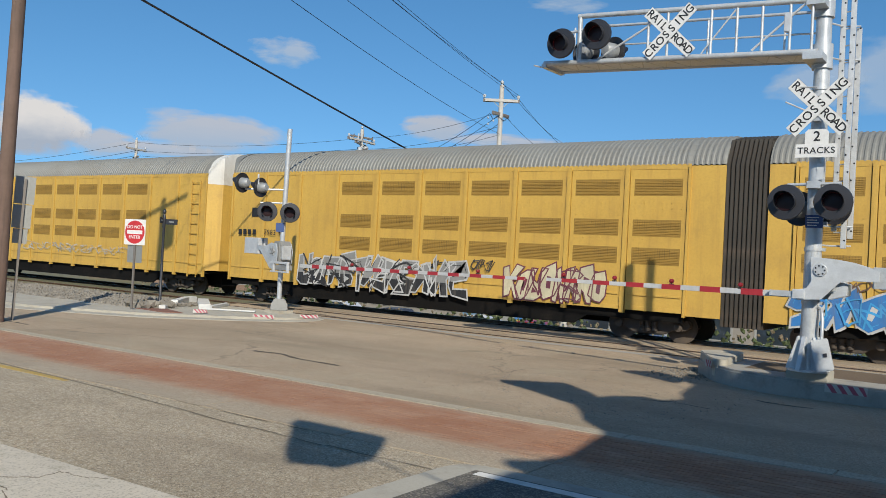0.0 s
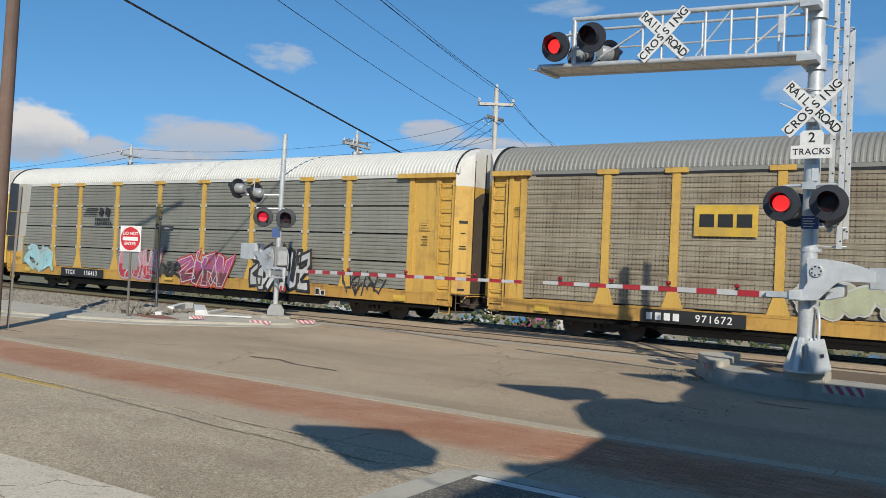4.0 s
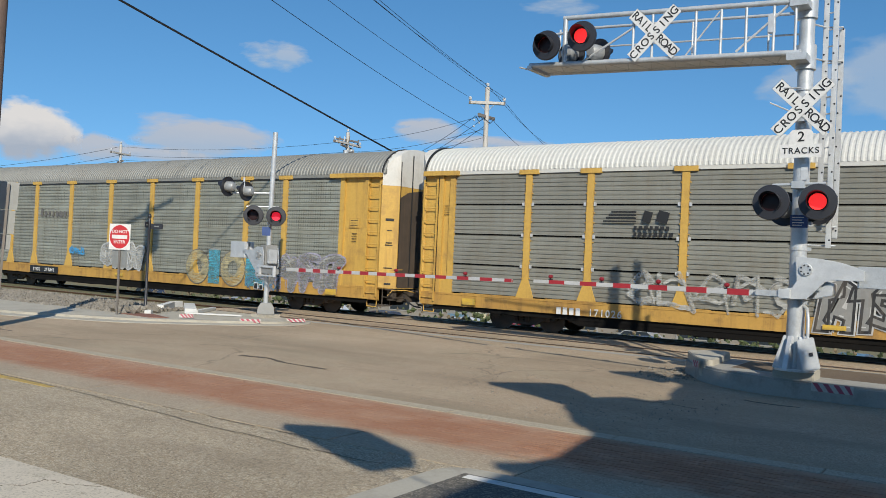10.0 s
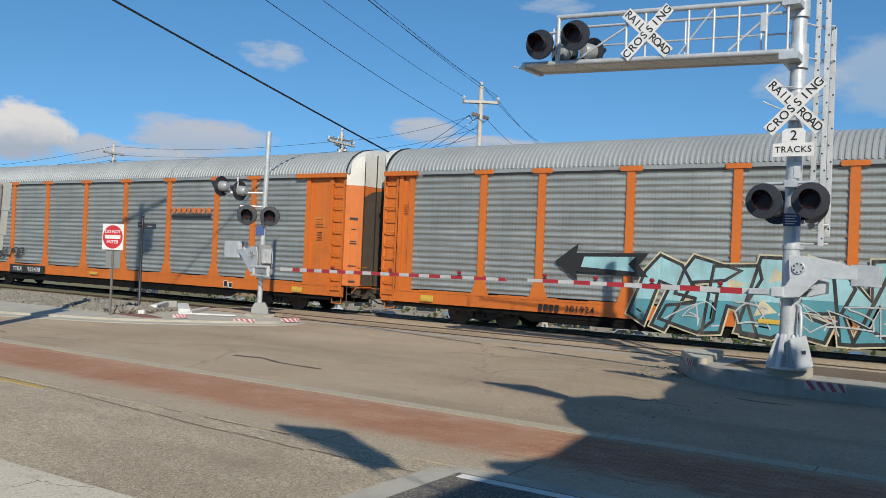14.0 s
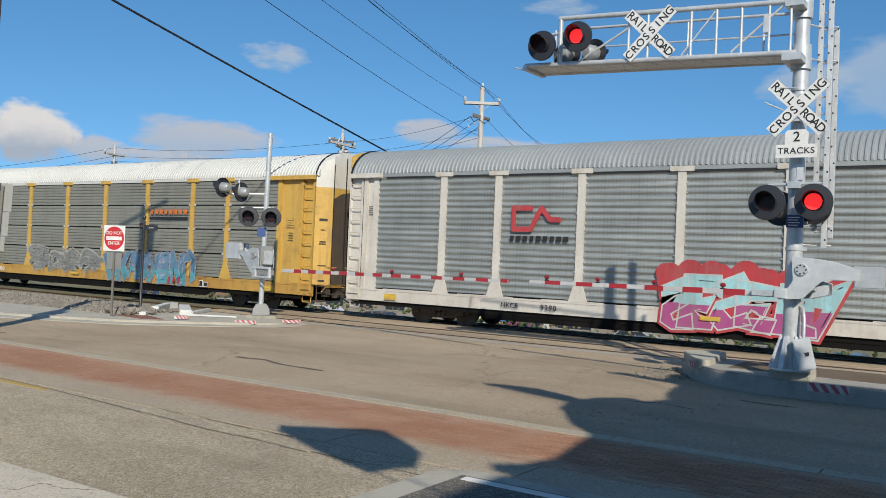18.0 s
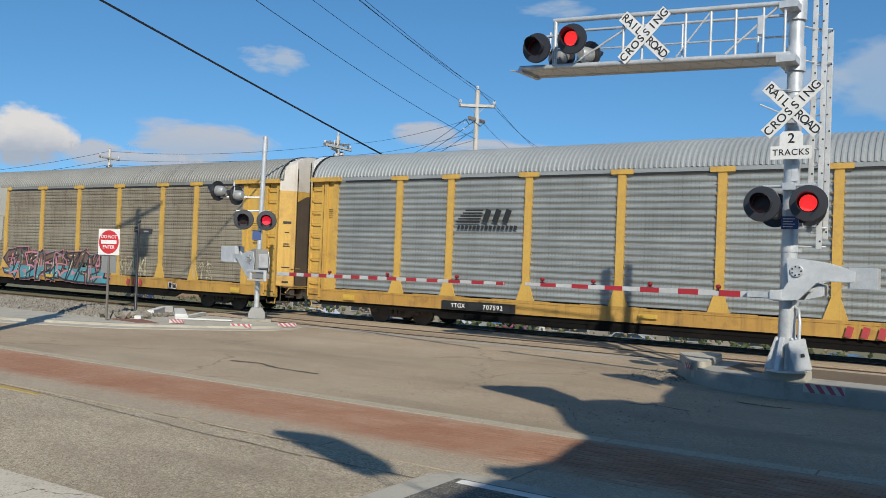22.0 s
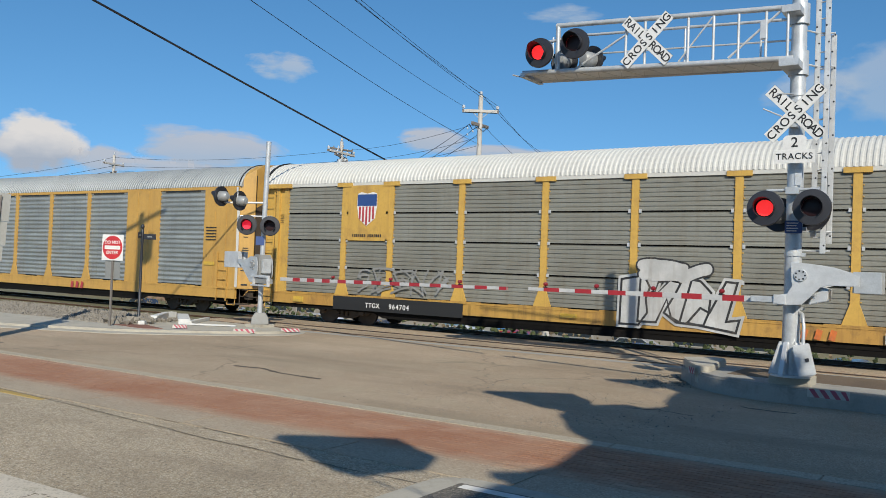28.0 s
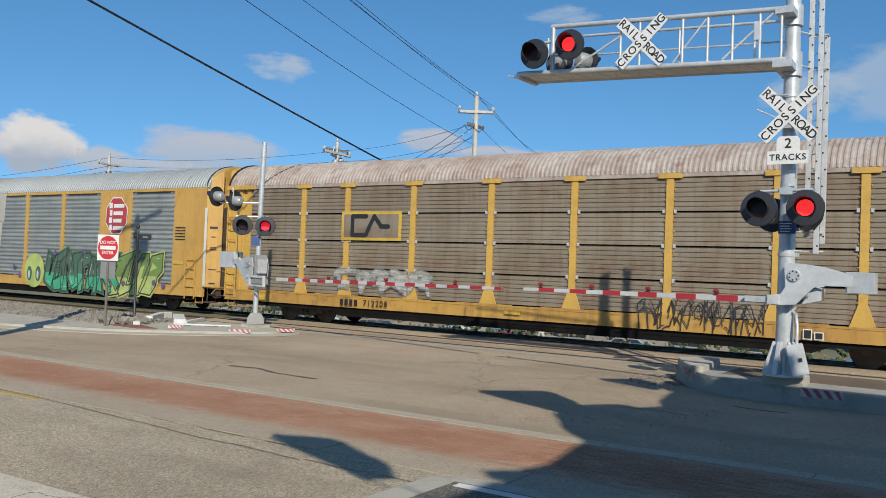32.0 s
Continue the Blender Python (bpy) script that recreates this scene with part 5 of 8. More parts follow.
c = rack_car("yellow autorack with large purple and red graffiti", YELLOW, SCREEN_G, ROOF_G)
join(c, 2)
piece(c, 0.95, 7.6, 0.45, 2.0, 7, "purple", "white", low="purple", back="black", cloud="moss", light="lavender", line=0.10, seed=19)
piece(c, 8.1, 15.1, 0.5, 1.95, 6, "maroon", "white", low="maroon", back="black", cloud="moss", light="pink", line=0.12, seed=20)
piece(c, 17.2, 24.9, 0.45, 2.3, 5, "purple", "white", low="red", back="black", cloud="black", light="gold", line=0.17, wide=0.5, lean=0.06, seed=21)
number(c, "700501", 5.8, 8.3, 0.5, 0.78, SIGN_WHITE, None, "TTGX")

c = rack_car("yellow autorack with grey screens and pale graffiti", YELLOW, SCREEN_G, ROOF_G)
join(c, 3)
graffiti(c, 11.4, 14.3, 1.07, 2.3, 5, "faded_white", "white", "faded_grey", thick=0.42, seed=23)
graffiti(c, 20.5, 22.2, 0.62, 1.2, 3, "steelblue", None, thick=0.09, seed=67)
for u in (17.7, 19.75):
    part("graffiti", Shape().lathe([(0.0, 0.66), (0.004, 0.66), (0.004, 0.71), (0.0, 0.71)], (0, 0, 0), (0, -1, 0), 22), GREY_INK, c, "grey sprayed outline", m=pose(u, -HALF - 0.066, 1.42), smooth=False)
    part("graffiti", Shape().lathe([(0.0, 0.28), (0.004, 0.28), (0.004, 0.68), (0.0, 0.68)], (0, 0, 0), (0, -1, 0), 22), PAINT["faded_cream"], c, "pale yellow sprayed ring", m=pose(u, -HALF - 0.07, 1.42), smooth=False)
for u in (18.35, 20.45):
    bar(c, "graffiti", u, u + (0.65 if u < 19 else 1.05), 0.78, 2.12, PAINT["faded_aqua"], 0.068, "worn blue sprayed block")
    bar(c, "graffiti", u - 0.03, u + (0.68 if u < 19 else 1.08), 2.12, 2.16, PAINT["faded_white"], 0.067)
graffiti(c, 21.3, 25.2, 0.65, 2.15, 4, "faded_grey", "faded_lavender", "faded_white", thick=0.30, seed=26)
graffiti(c, 21.4, 25.1, 0.7, 2.1, 6, "faded_lavender", None, thick=0.06, seed=66)
graffiti(c, 8.9, 10.0, 1.6, 2.0, 3, "sky", None, thick=0.2, seed=27)
for k, (hi, wd) in enumerate(((0.40, 0.20), (0.26, 0.19), (0.26, 0.12), (0.26, 0.12), (0.26, 0.21), (0.26, 0.30), (0.26, 0.19), (0.26, 0.19))):
    u = 6.46 + 0.311 * k
    place("logo_stripes", BAR, GREY_INK, c, Matrix.LocRotScale((u, -HALF - 0.03, 3.33 + hi / 2), Euler((0, radians(14), 0)), (wd, 1, hi)))
number(c, "253841", 5.9, 8.0, 0.70, 0.95, SIGN_WHITE, INK, "TTGX")

c = rack_car("yellow autorack with a white roof and black-and-white graffiti", YELLOW, SCREEN_W, ROOF_W, fine=True)
join(c, 4)
graffiti(c, 7.2, 11.9, 0.95, 2.1, 5, None, "faded_white", "faded_grey", thick=0.12, seed=28)
piece(c, 12.2, 15.9, 0.8, 2.0, 5, "grey", "black", back="white", wide=0.2, light="white", line=0.10, seed=29)
graffiti(c, 17.6, 19.9, 1.14, 1.9, 4, "red", "white", thick=0.16, seed=30)
graffiti(c, 23.3, 24.9, 1.23, 1.95, 4, "black", None, thick=0.07, seed=31)
for k in range(4):
    bar(c, "logo_stripes", 6.4 + 0.08 * k, 7.4, 3.42 + 0.09 * k, 3.47 + 0.09 * k, INK)
glyph_row(c, 7.5, 8.4, 3.42, 3.74, 2, INK, 14)
glyph_row(c, 7.3, 8.4, 3.2, 3.32, 7, INK)
glyph_row(c, 7.3, 8.5, 3.02, 3.14, 8, INK)
number(c, "171026", 5.0, 7.2, 0.6, 0.92, SIGN_WHITE)

c = rack_car("orange autorack with galvanised grey screens", ORANGE, SCREEN_S, ROOF_S)
join(c, 5)
graffiti(c, 1.4, 7.1, 1.3, 1.85, 11, "black", None, thick=0.14, seed=32)
glyph_row(c, 17.7, 20.1, 3.55, 3.78, 8, PAINT["orange"], 10)
bar(c, "logo_stripe", 17.7, 20.1, 3.38, 3.46, INK)
number(c, "953438", 6.1, 8.8, 0.66, 0.98, SIGN_WHITE, INK, "TTGX")
c = rack_car("orange autorack with a long teal graffiti piece", ORANGE, SCREEN_S, ROOF_S)
join(c, 6)
piece(c, 9.3, 18.3, 0.5, 2.4, 6, "aqua", "black", low="teal", back="cream", wide=0.26, light="white", line=0.13, lean=0.2, seed=33)
graffiti(c, 10.2, 18.0, 0.6, 1.4, 6, "white", None, thick=0.05, seed=34)
ARROW = Shape().prism([(0, 0.45), (0.75, 1.0), (0.7, 0.72), (2.9, 0.78), (2.6, 0.45), (2.9, 0.1), (0.7, 0.18), (0.75, -0.1)], -0.004, 0)
part("arrow_outline", ARROW, INK, c, "black painted arrow with a blue core", m=pose(6.5, -HALF - 0.075, 1.75), smooth=False)
part("arrow_core", Shape().prism([(0.85, 0.32), (0.95, 0.62), (2.5, 0.66), (2.3, 0.45), (2.5, 0.24)], -0.004, 0), PAINT["aqua"], c, m=pose(6.5, -HALF - 0.082, 1.75), smooth=False)
graffiti(c, 18.3, 19.5, 1.05, 1.55, 4, "red", None, thick=0.10, seed=35)
glyph_row(c, 17.7, 20.5, 3.52, 3.74, 8, PAINT["orange"], 10)
bar(c, "logo_stripe", 17.7, 20.5, 3.35, 3.43, INK)
number(c, "301924", 6.0, 7.9, 0.66, 0.95, INK)

c = rack_car("yellow autorack with a white roof and blue graffiti", YELLOW, SCREEN_W, ROOF_W, fine=True)
join(c, 7)
graffiti(c, 1.4, 6.0, 0.81, 2.1, 4, "faded_grey", "faded_white", "grey", thick=0.3, seed=36)
graffiti(c, 9.2, 14.3, 0.83, 2.0, 4, "faded_grey", "faded_white", "grey", thick=0.22, seed=37)
piece(c, 15.0, 20.6, 0.7, 1.95, 5, "steelblue", "faded_lavender", low="teal", light="black", line=0.07, seed=38)
glyph_row(c, 17.7, 20.1, 3.56, 3.76, 8, PAINT["orange"], 10)
bar(c, "logo_stripe", 17.7, 20.1, 3.36, 3.45, INK)
number(c, "158000", 5.0, 7.0, 0.67, 0.97, SIGN_WHITE)
mark(c, 19.0, 19.9, 0.73, 1.0, PAINT["red"])

c = rack_car("off-white autorack with grey screens and a purple-red graffiti piece", CREAM, SCREEN_S, ROOF_S, hood=YELLOW)
join(c, 8)
piece(c, 11.4, 15.7, 0.55, 1.95, 4, "aqua", "white", low="magenta", back="red", cloud="red", light="white", wide=0.26, line=0.06, lean=0.05, seed=39)

piece(c, 20.9, 22.7, 0.87, 1.95, 3, "black", "white", line=0.07, lean=0.02, seed=41)
piece(c, 23.2, 24.7, 1.05, 1.95, 2, "black", "white", light="white", line=0.07, seed=42)
LOGO = Shape()
ribbon(LOGO, [(0.75, 0.85), (0.15, 0.85), (0.15, 0.2), (0.75, 0.2), (0.9, 0.5), (1.1, 0.85), (1.4, 0.5), (1.7, 0.5)], 0.16, 0.0)
LOGO = LOGO.mesh("logo", smooth=False)
place("logo", LOGO, PAINT["red"], c, pose(6.4, -HALF - 0.07, 2.98), "red ribbon-shaped logo")
glyph_row(c, 6.4, 8.45, 2.82, 2.98, 9, INK)
number(c, "9290", 6.0, 8.6, 0.70, 0.95, INK, None, "NKCR")

c = rack_car("yellow autorack with brown-stained screens and dark teal graffiti", YELLOW, SCREEN_B, ROOF_G, hood=CREAM)
join(c, 9)
piece(c, 9.0, 16.9, 0.7, 2.0, 8, "brown", "black", low="teal", back="pink", wide=0.2, light="cream", line=0.12, lean=0.3, seed=43)
graffiti(c, 9.2, 16.6, 0.75, 2.0, 6, None, "pink", "teal", None, 0.06, 60)
graffiti(c, 17.7, 19.6, 1.02, 1.9, 4, None, "cream", thick=0.03, seed=44)
graffiti(c, 22.3, 23.5, 1.1, 1.95, 3, None, "cream", thick=0.03, seed=45)
graffiti(c, 1.4, 3.2, 1.0, 1.9, 3, None, "grey", "white", thick=0.10, seed=46)
for k in range(4):
    bar(c, "logo_stripes", 6.25 + 0.07 * k, 7.3 + 0.03 * k, 3.55 + 0.09 * k, 3.595 + 0.09 * k, GREY_INK)
glyph_row(c, 7.4, 8.25, 3.53, 3.84, 2, GREY_INK, 14)
glyph_row(c, 7.15, 8.25, 3.32, 3.44, 7, GREY_INK)
glyph_row(c, 7.15, 8.5, 3.14, 3.26, 8, GREY_INK)
number(c, "991827", 5.3, 8.0, 0.66, 1.0, SIGN_WHITE, INK, "TTGX")
mark(c, 18.2, 19.4, 0.70, 0.98, PAINT["red"])

c = rack_car("yellow autorack with bright grey screens and a black striped logo", YELLOW, SCREEN_S, ROOF_S)
join(c, 10)
for k in range(5):
    bar(c, "logo_stripes", 6.2 + 0.09 * k, 7.1 + 0.03 * k, 3.45 + 0.09 * k, 3.5 + 0.09 * k, INK)
for k in range(3):
    place("logo_stripes", BAR, INK, c, Matrix.LocRotScale((7.35 + 0.36 * k, -HALF - 0.075, 3.66), Euler((0, radians(20), 0)), (0.2, 1, 0.42)))
glyph_row(c, 6.25, 8.45, 3.24, 3.36, 15, INK, 10)
number(c, "707592", 5.9, 8.4, 0.68, 0.90, SIGN_WHITE, INK, "TTGX")
mark(c, 17.6, 18.7, 0.66, 0.97, PAINT["red"])

c = flush_car("yellow autorack with wide solid panels and black line graffiti", YELLOW_B, SCREEN_S, ROOF_S)
join(c, 11)
graffiti(c, 9.0, 16.1, 0.6, 2.05, 7, "black", None, thick=0.03, seed=47)
graffiti(c, 9.4, 15.4, 0.7, 1.9, 6, "black", None, thick=0.03, seed=48)
piece(c, 19.8, 23.0, 0.6, 1.95, 4, "lavender", "black", back="lavender", wide=0.3, light="white", line=0.06, seed=49)
for k in range(3):
    bar(c, "logo_stripes", 4.1 + 0.42 * k, 4.4 + 0.42 * k, 3.35, 3.8, INK, 0.05)
for x in (3.98, 5.42):
    bar(c, "logo_stripes", x - 0.03, x + 0.03, 3.2, 3.95, INK, 0.05)
    bar(c, "logo_stripes", min(x, 5.28), min(x, 5.28) + 0.14, 3.2, 3.26, INK, 0.052)
    bar(c, "logo_stripes", min(x, 5.28), min(x, 5.28) + 0.14, 3.89, 3.95, INK, 0.052)
number(c, "692631", 7.1, 9.4, 0.62, 0.93, SIGN_WHITE, INK, "CTTX")
mark(c, 17.5, 18.6, 0.72, 1.0, PAINT["red"])
c = flush_car("yellow autorack with wide solid panels and a round black crest", YELLOW_B, SCREEN_S, ROOF_S)
join(c, 12)
CREST = Shape().lathe([(0.0, 0.62), (0.004, 0.62), (0.004, 0.80), (0.0, 0.80)], (0, 0, 0), (0, -1, 0), 32).add([(0.34 * math.cos(k), -0.004, 0.42 * math.sin(k * 1.0)) for k in [math.tau * i / 9 for i in range(9)]], [tuple(range(9))])
part("logo", CREST, INK, c, "round black crest", m=pose(4.7, -HALF - 0.06, 3.95), smooth=False)
bar(c, "logo_stripes", 4.3, 5.1, 2.72, 2.95, INK, 0.06)
number(c, "697627", 6.7, 9.2, 0.58, 0.92, SIGN_WHITE, INK, "ETTX")
mark(c, 16.3, 17.4, 0.63, 0.95, PAINT["red"])

c = rack_car("yellow autorack with a white roof and a shield emblem panel", YELLOW, SCREEN_W, ROOF_W, fine=True)
join(c, 13)
part("emblem_panel", Shape().box(3.95, 5.9, -0.05, 0.0, 2.98, 4.9), YELLOW, c, "yellow emblem panel", m=pose(0, -HALF, 0))
SHIELD = Shape().prism([(-0.42, 0.5), (-0.25, 0.56), (0, 0.5), (0.25, 0.56), (0.42, 0.5), (0.44, 0.1), (0.36, -0.35), (0, -0.62), (-0.36, -0.35), (-0.44, 0.1)], -0.006, 0.0)
part("logo", SHIELD, SIGN_WHITE, c, "red, white and blue shield", m=pose(4.93, -HALF - 0.06, 4.1), smooth=False)
part("logo_stripes", Shape().box(-0.42, 0.42, -0.003, 0, 0.08, 0.48), BLUE, c, m=pose(4.93, -HALF - 0.068, 4.1), smooth=False)
for k in range(5):
    bar(c, "logo_stripes", 4.93 - 0.34 + 0.145 * k, 4.93 - 0.26 + 0.145 * k, 3.72 - 0.1 * (2 - abs(k - 2)), 4.16, PAINT["red"], 0.072)
for k in range(2):
    glyph_row(c, 4.3 + 0.68 * k, 4.92 + 0.68 * k, 3.1, 3.2, 7, INK, 0, 0.06)
graffiti(c, 4.6, 8.4, 1.18, 2.05, 5, None, "grey", thick=0.08, seed=50)
piece(c, 14.3, 17.5, 0.75, 2.05, 3, "white", "black", back="white", wide=0.3, line=0.09, seed=51)
graffiti(c, 15.0, 16.4, 1.9, 2.65, 1, "white", "black", thick=0.5, seed=52)
bar(c, "number_patch", 3.6, 9.0, 0.56, 1.02, INK, 0.1)
number(c, "964704", 4.9, 7.1, 0.62, 0.88, SIGN_WHITE, None, "TTGX")
mark(c, 19.0, 20.0, 0.66, 0.95, PAINT["orange"])

c = flush_car("yellow autorack with two red octagonal emblems and green graffiti", YELLOW_B, SCREEN_S, ROOF_S)
join(c, 14)
OCT = [(0.80 * math.cos(math.pi / 8 + k * math.pi / 4), 0.86 * math.sin(math.pi / 8 + k * math.pi / 4)) for k in range(8)]
for x in (4.8, 21.3):
    o = part("logo", Shape().prism(OCT, -0.003, 0), SIGN_WHITE, c, "red octagonal emblem with white bars", m=pose(x, -HALF - 0.06, 3.9), smooth=False)
    part("emblem_field", Shape().prism([(a * 0.94, b * 0.94) for a, b in OCT], -0.003, 0), PAINT["red"], o, m=pose(0, -0.006, 0), smooth=False)
    for k in range(4):
        part("emblem_bar", Shape().box(-0.5 + 0.05 * (k % 2), -0.28, -0.003, 0, 0.32 - 0.32 * k, 0.56 - 0.32 * k).box(-0.2, 0.52 - 0.08 * (k % 3), -0.003, 0, 0.34 - 0.32 * k, 0.50 - 0.32 * k), SIGN_WHITE, o, m=pose(0, -0.012, 0), smooth=False)
piece(c, 0.4, 7.2, 0.5, 2.1, 6, "sky", "blue", low="lavender", back="jade", wide=0.26, light="aqua", line=0.08, lean=0.3, seed=53)
BUBBLE = Shape().lathe([(0.0, 0.0), (0.004, 0.0), (0.004, 0.80), (0.0, 0.80)], (0, 0, 0), (0, -1, 0), 24)
part("graffiti", BUBBLE, PAINT["lime"], c, "yellow-green sprayed bubble face", m=pose(15.35, -HALF - 0.07, 1.35), smooth=False)
for u, v, a, b, key in ((14.98, 1.2, 0.19, 0.34, "moss"), (15.68, 1.2, 0.21, 0.36, "moss"), (14.95, 1.15, 0.08, 0.2, "white"), (15.65, 1.15, 0.08, 0.2, "white")):
    part("graffiti", Shape().prism([(a * math.cos(math.tau * k / 14), b * math.sin(math.tau * k / 14)) for k in range(14)], -0.003, 0), PAINT[key], c, m=pose(u, -HALF - (0.08 if key == "moss" else 0.085), v), smooth=False)
piece(c, 16.3, 21.6, 0.55, 2.15, 5, "moss", "black", low="jade", back="moss", wide=0.3, light="white", line=0.07, lean=0.1, seed=55)
piece(c, 21.3, 24.2, 0.5, 2.2, 3, "green", "black", low="lime", back="lime", wide=0.26, light="white", line=0.08, lean=0.3, seed=56)
graffiti(c, 0.7, 7.0, 0.75, 2.05, 7, "white", None, thick=0.03, seed=66)
graffiti(c, 0.9, 6.9, 0.6, 2.0, 6, "blue", None, thick=0.05, seed=68)
graffiti(c, 9.3, 10.6, 1.75, 2.1, 4, "white", None, thick=0.1, seed=57)
number(c, "693884", 7.2, 9.7, 0.56, 0.82, SIGN_WHITE, INK, "TTGX")
for k, (u, z) in enumerate(((13.7, 1.5), (14.2, 1.1), (17.0, 2.2), (19.2, 2.3), (20.8, 2.0), (22.0, 1.0), (24.0, 1.1), (24.6, 1.0))):
    part("paint_dot", Shape().lathe([(0, 0.12), (0.004, 0.12), (0.004, 0.0)], (0, 0, 0), (0, -1, 0), 14), PAINT["purple"], c, m=pose(u, -HALF - 0.1, z), smooth=False)

c = rack_car("yellow autorack with rust-brown screens and a rusty roof", YELLOW, SCREEN_N, ROOF_R, hood=YELLOW, fine=True)
join(c, 15)
bar(c, "logo_block", 5.75, 8.35, 3.0, 4.0, PAINT["gold"])
bar(c, "logo_field", 5.87, 8.23, 3.1, 3.9, SCREEN_N, 0.08)
place("logo", LOGO, INK, c, pose(6.1, -HALF - 0.085, 2.98), "black ribbon-shaped logo")
graffiti(c, 5.7, 9.5, 1.12, 2.05, 5, "faded_white", "faded_grey", "faded_white", thick=0.26, seed=58)
graffiti(c, 16.6, 20.1, 0.66, 1.55, 13, None, "black", None, thick=0.08, seed=59)
number(c, "712208", 5.8, 8.0, 0.68, 1.0, INK)

# ---- crossing signals ----
LEDS = []


def flasher(parent, centre, toward, r, side, back=True, lit=True):
    """A flashing lamp: galvanised housing with a black round background, a lens under a visor, and an LED array behind the lens that comes forward when lit."""
    c, d = Vector(centre), Vector(toward).normalized()
    turn = d.to_track_quat("-Y", "Z").to_matrix().to_4x4()
    m = Matrix.Translation(c) @ turn
    house = part("flasher", Shape().lathe([(0.30, 0.0), (0.29, 0.10), (0.22, 0.15), (0.03, 0.165), (0.0, 0.165)], (0, 0, 0), (0, 1, 0), 24), HOUSING, parent, "round red flashing lamp on a black background", m=m)
    part("background", Shape().lathe([(0.03, 0.17), (0.045, r * 0.93), (0.06, r), (0.03, r * 1.005), (0.0, r * 0.97), (-0.005, 0.155), (0.03, 0.17)], (0, 0, 0), (0, 1, 0), 40), LAMP_BLACK, house)
    part("lens", Shape().lathe([(0.004, 0.155), (-0.008, 0.150), (-0.014, 0.11), (-0.018, 0.0)], (0, 0, 0), (0, 1, 0), 32), LENS_DARK, house)
    v, n = Shape(), 26
    for k in range(n + 1):
        a = radians(-52 + 284 * k / n)
        x, z = math.cos(a) * 0.168, math.sin(a) * 0.168
        reach = 0.30 * (0.45 + 0.55 * max(0.0, math.sin(a)) ** 0.6) if math.sin(a) > -0.6 else 0.12
        v.v += [(x, 0.0, z), (x, -reach, z), (x * 1.03, -reach, z * 1.03), (x * 1.03, 0.0, z * 1.03)]
    for k in range(n):
        a = 4 * k
        v.f += [(a, a + 1, a + 5, a + 4), (a + 1, a + 2, a + 6, a + 5), (a + 2, a + 3, a + 7, a + 6)]
    part("visor", v, LAMP_BLACK, house)
    if lit:
        led = part("led_disc", Shape().lathe([(0.0, 0.140), (-0.008, 0.138), (-0.010, 0.0)], (0, 0, 0), (0, 1, 0), 32), LED_FAR if parent.name.startswith("crossing") else LED, house, "lit red LED disc", m=pose(0, 0.06, 0))
        LEDS.append((led, side, parent.name.startswith("crossing")))
    return house


def crossbuck(parent, x, y, z, scale=1.0):
    """Two crossed white blades with black lettering, facing -y."""
    blades = []
    for turn, words in ((45, "RAIL   ROAD"), (-45, "CROSSING")):
        off = 0.0 if turn > 0 else -0.012
        b = part("crossbuck_blade", Shape().box(-0.61, 0.61, off - 0.006, off, -0.115, 0.115), SIGN_WHITE, parent, "white crossbuck blade with black capital letters", 0.003, pose(x, y, z, 0, turn, 0))
        blades.append((b, words, off))
    a, b = blades
    for k, ch in enumerate("RAIL"):
        place("lettering", text_mesh(ch, 0.205), INK, a[0], pose(-0.53 + 0.125 * k, -0.008, 0) @ FACING)
    for k, ch in enumerate("ROAD"):
        place("lettering", text_mesh(ch, 0.205), INK, a[0], pose(0.16 + 0.125 * k, -0.008, 0) @ FACING)
    for k, ch in enumerate("CROSSING"):
        place("lettering", text_mesh(ch, 0.205), INK, b[0], pose(-0.53 + 0.1515 * k, -0.020, 0) @ FACING)


def gate_arm(name, label, a, b, first, lamps, count):
    """A striped gate arm from a to b; each stripe and lamp is a part."""
    a, b = Vector(a), Vector(b)
    d = b - a
    m = Matrix.Translation(a) @ d.to_track_quat("X", "Z").to_matrix().to_4x4()
    arm = thing(name, m, label, "gate arm", "gate arms at the crossing")
    L = d.length
    part("arm_tube", Shape().prism([(0, -0.055), (L, -0.035), (L, 0.035), (0, 0.055)], -0.025, 0.025), ARM_WHITE, arm, bevel=0.004)
    s = first
    while s < L - 0.05:
        h = 0.057 - 0.02 * s / L
        part("red_stripe", Shape().box(s, min(s + 0.405, L), -0.031, 0.031, -h, h), ARM_RED, arm, smooth=False)
        s += 0.81
    for s in lamps:
        lamp = part("arm_lamp", Shape().box(s - 0.04, s + 0.04, -0.03, 0.03, 0.04, 0.065).tube([(s, 0, 0.06), (s, 0, 0.09)], 0.014, 8), LAMP_BLACK, arm, "small red arm lamp", 0.004)
        part("lamp_lens", Shape().lathe([(-0.05, 0.0), (-0.045, 0.03), (-0.03, 0.042), (0.03, 0.042), (0.045, 0.03), (0.05, 0.0)], (s, 0, 0.115), (0, 1, 0), 14), ARM_LENS, lamp)
    return arm


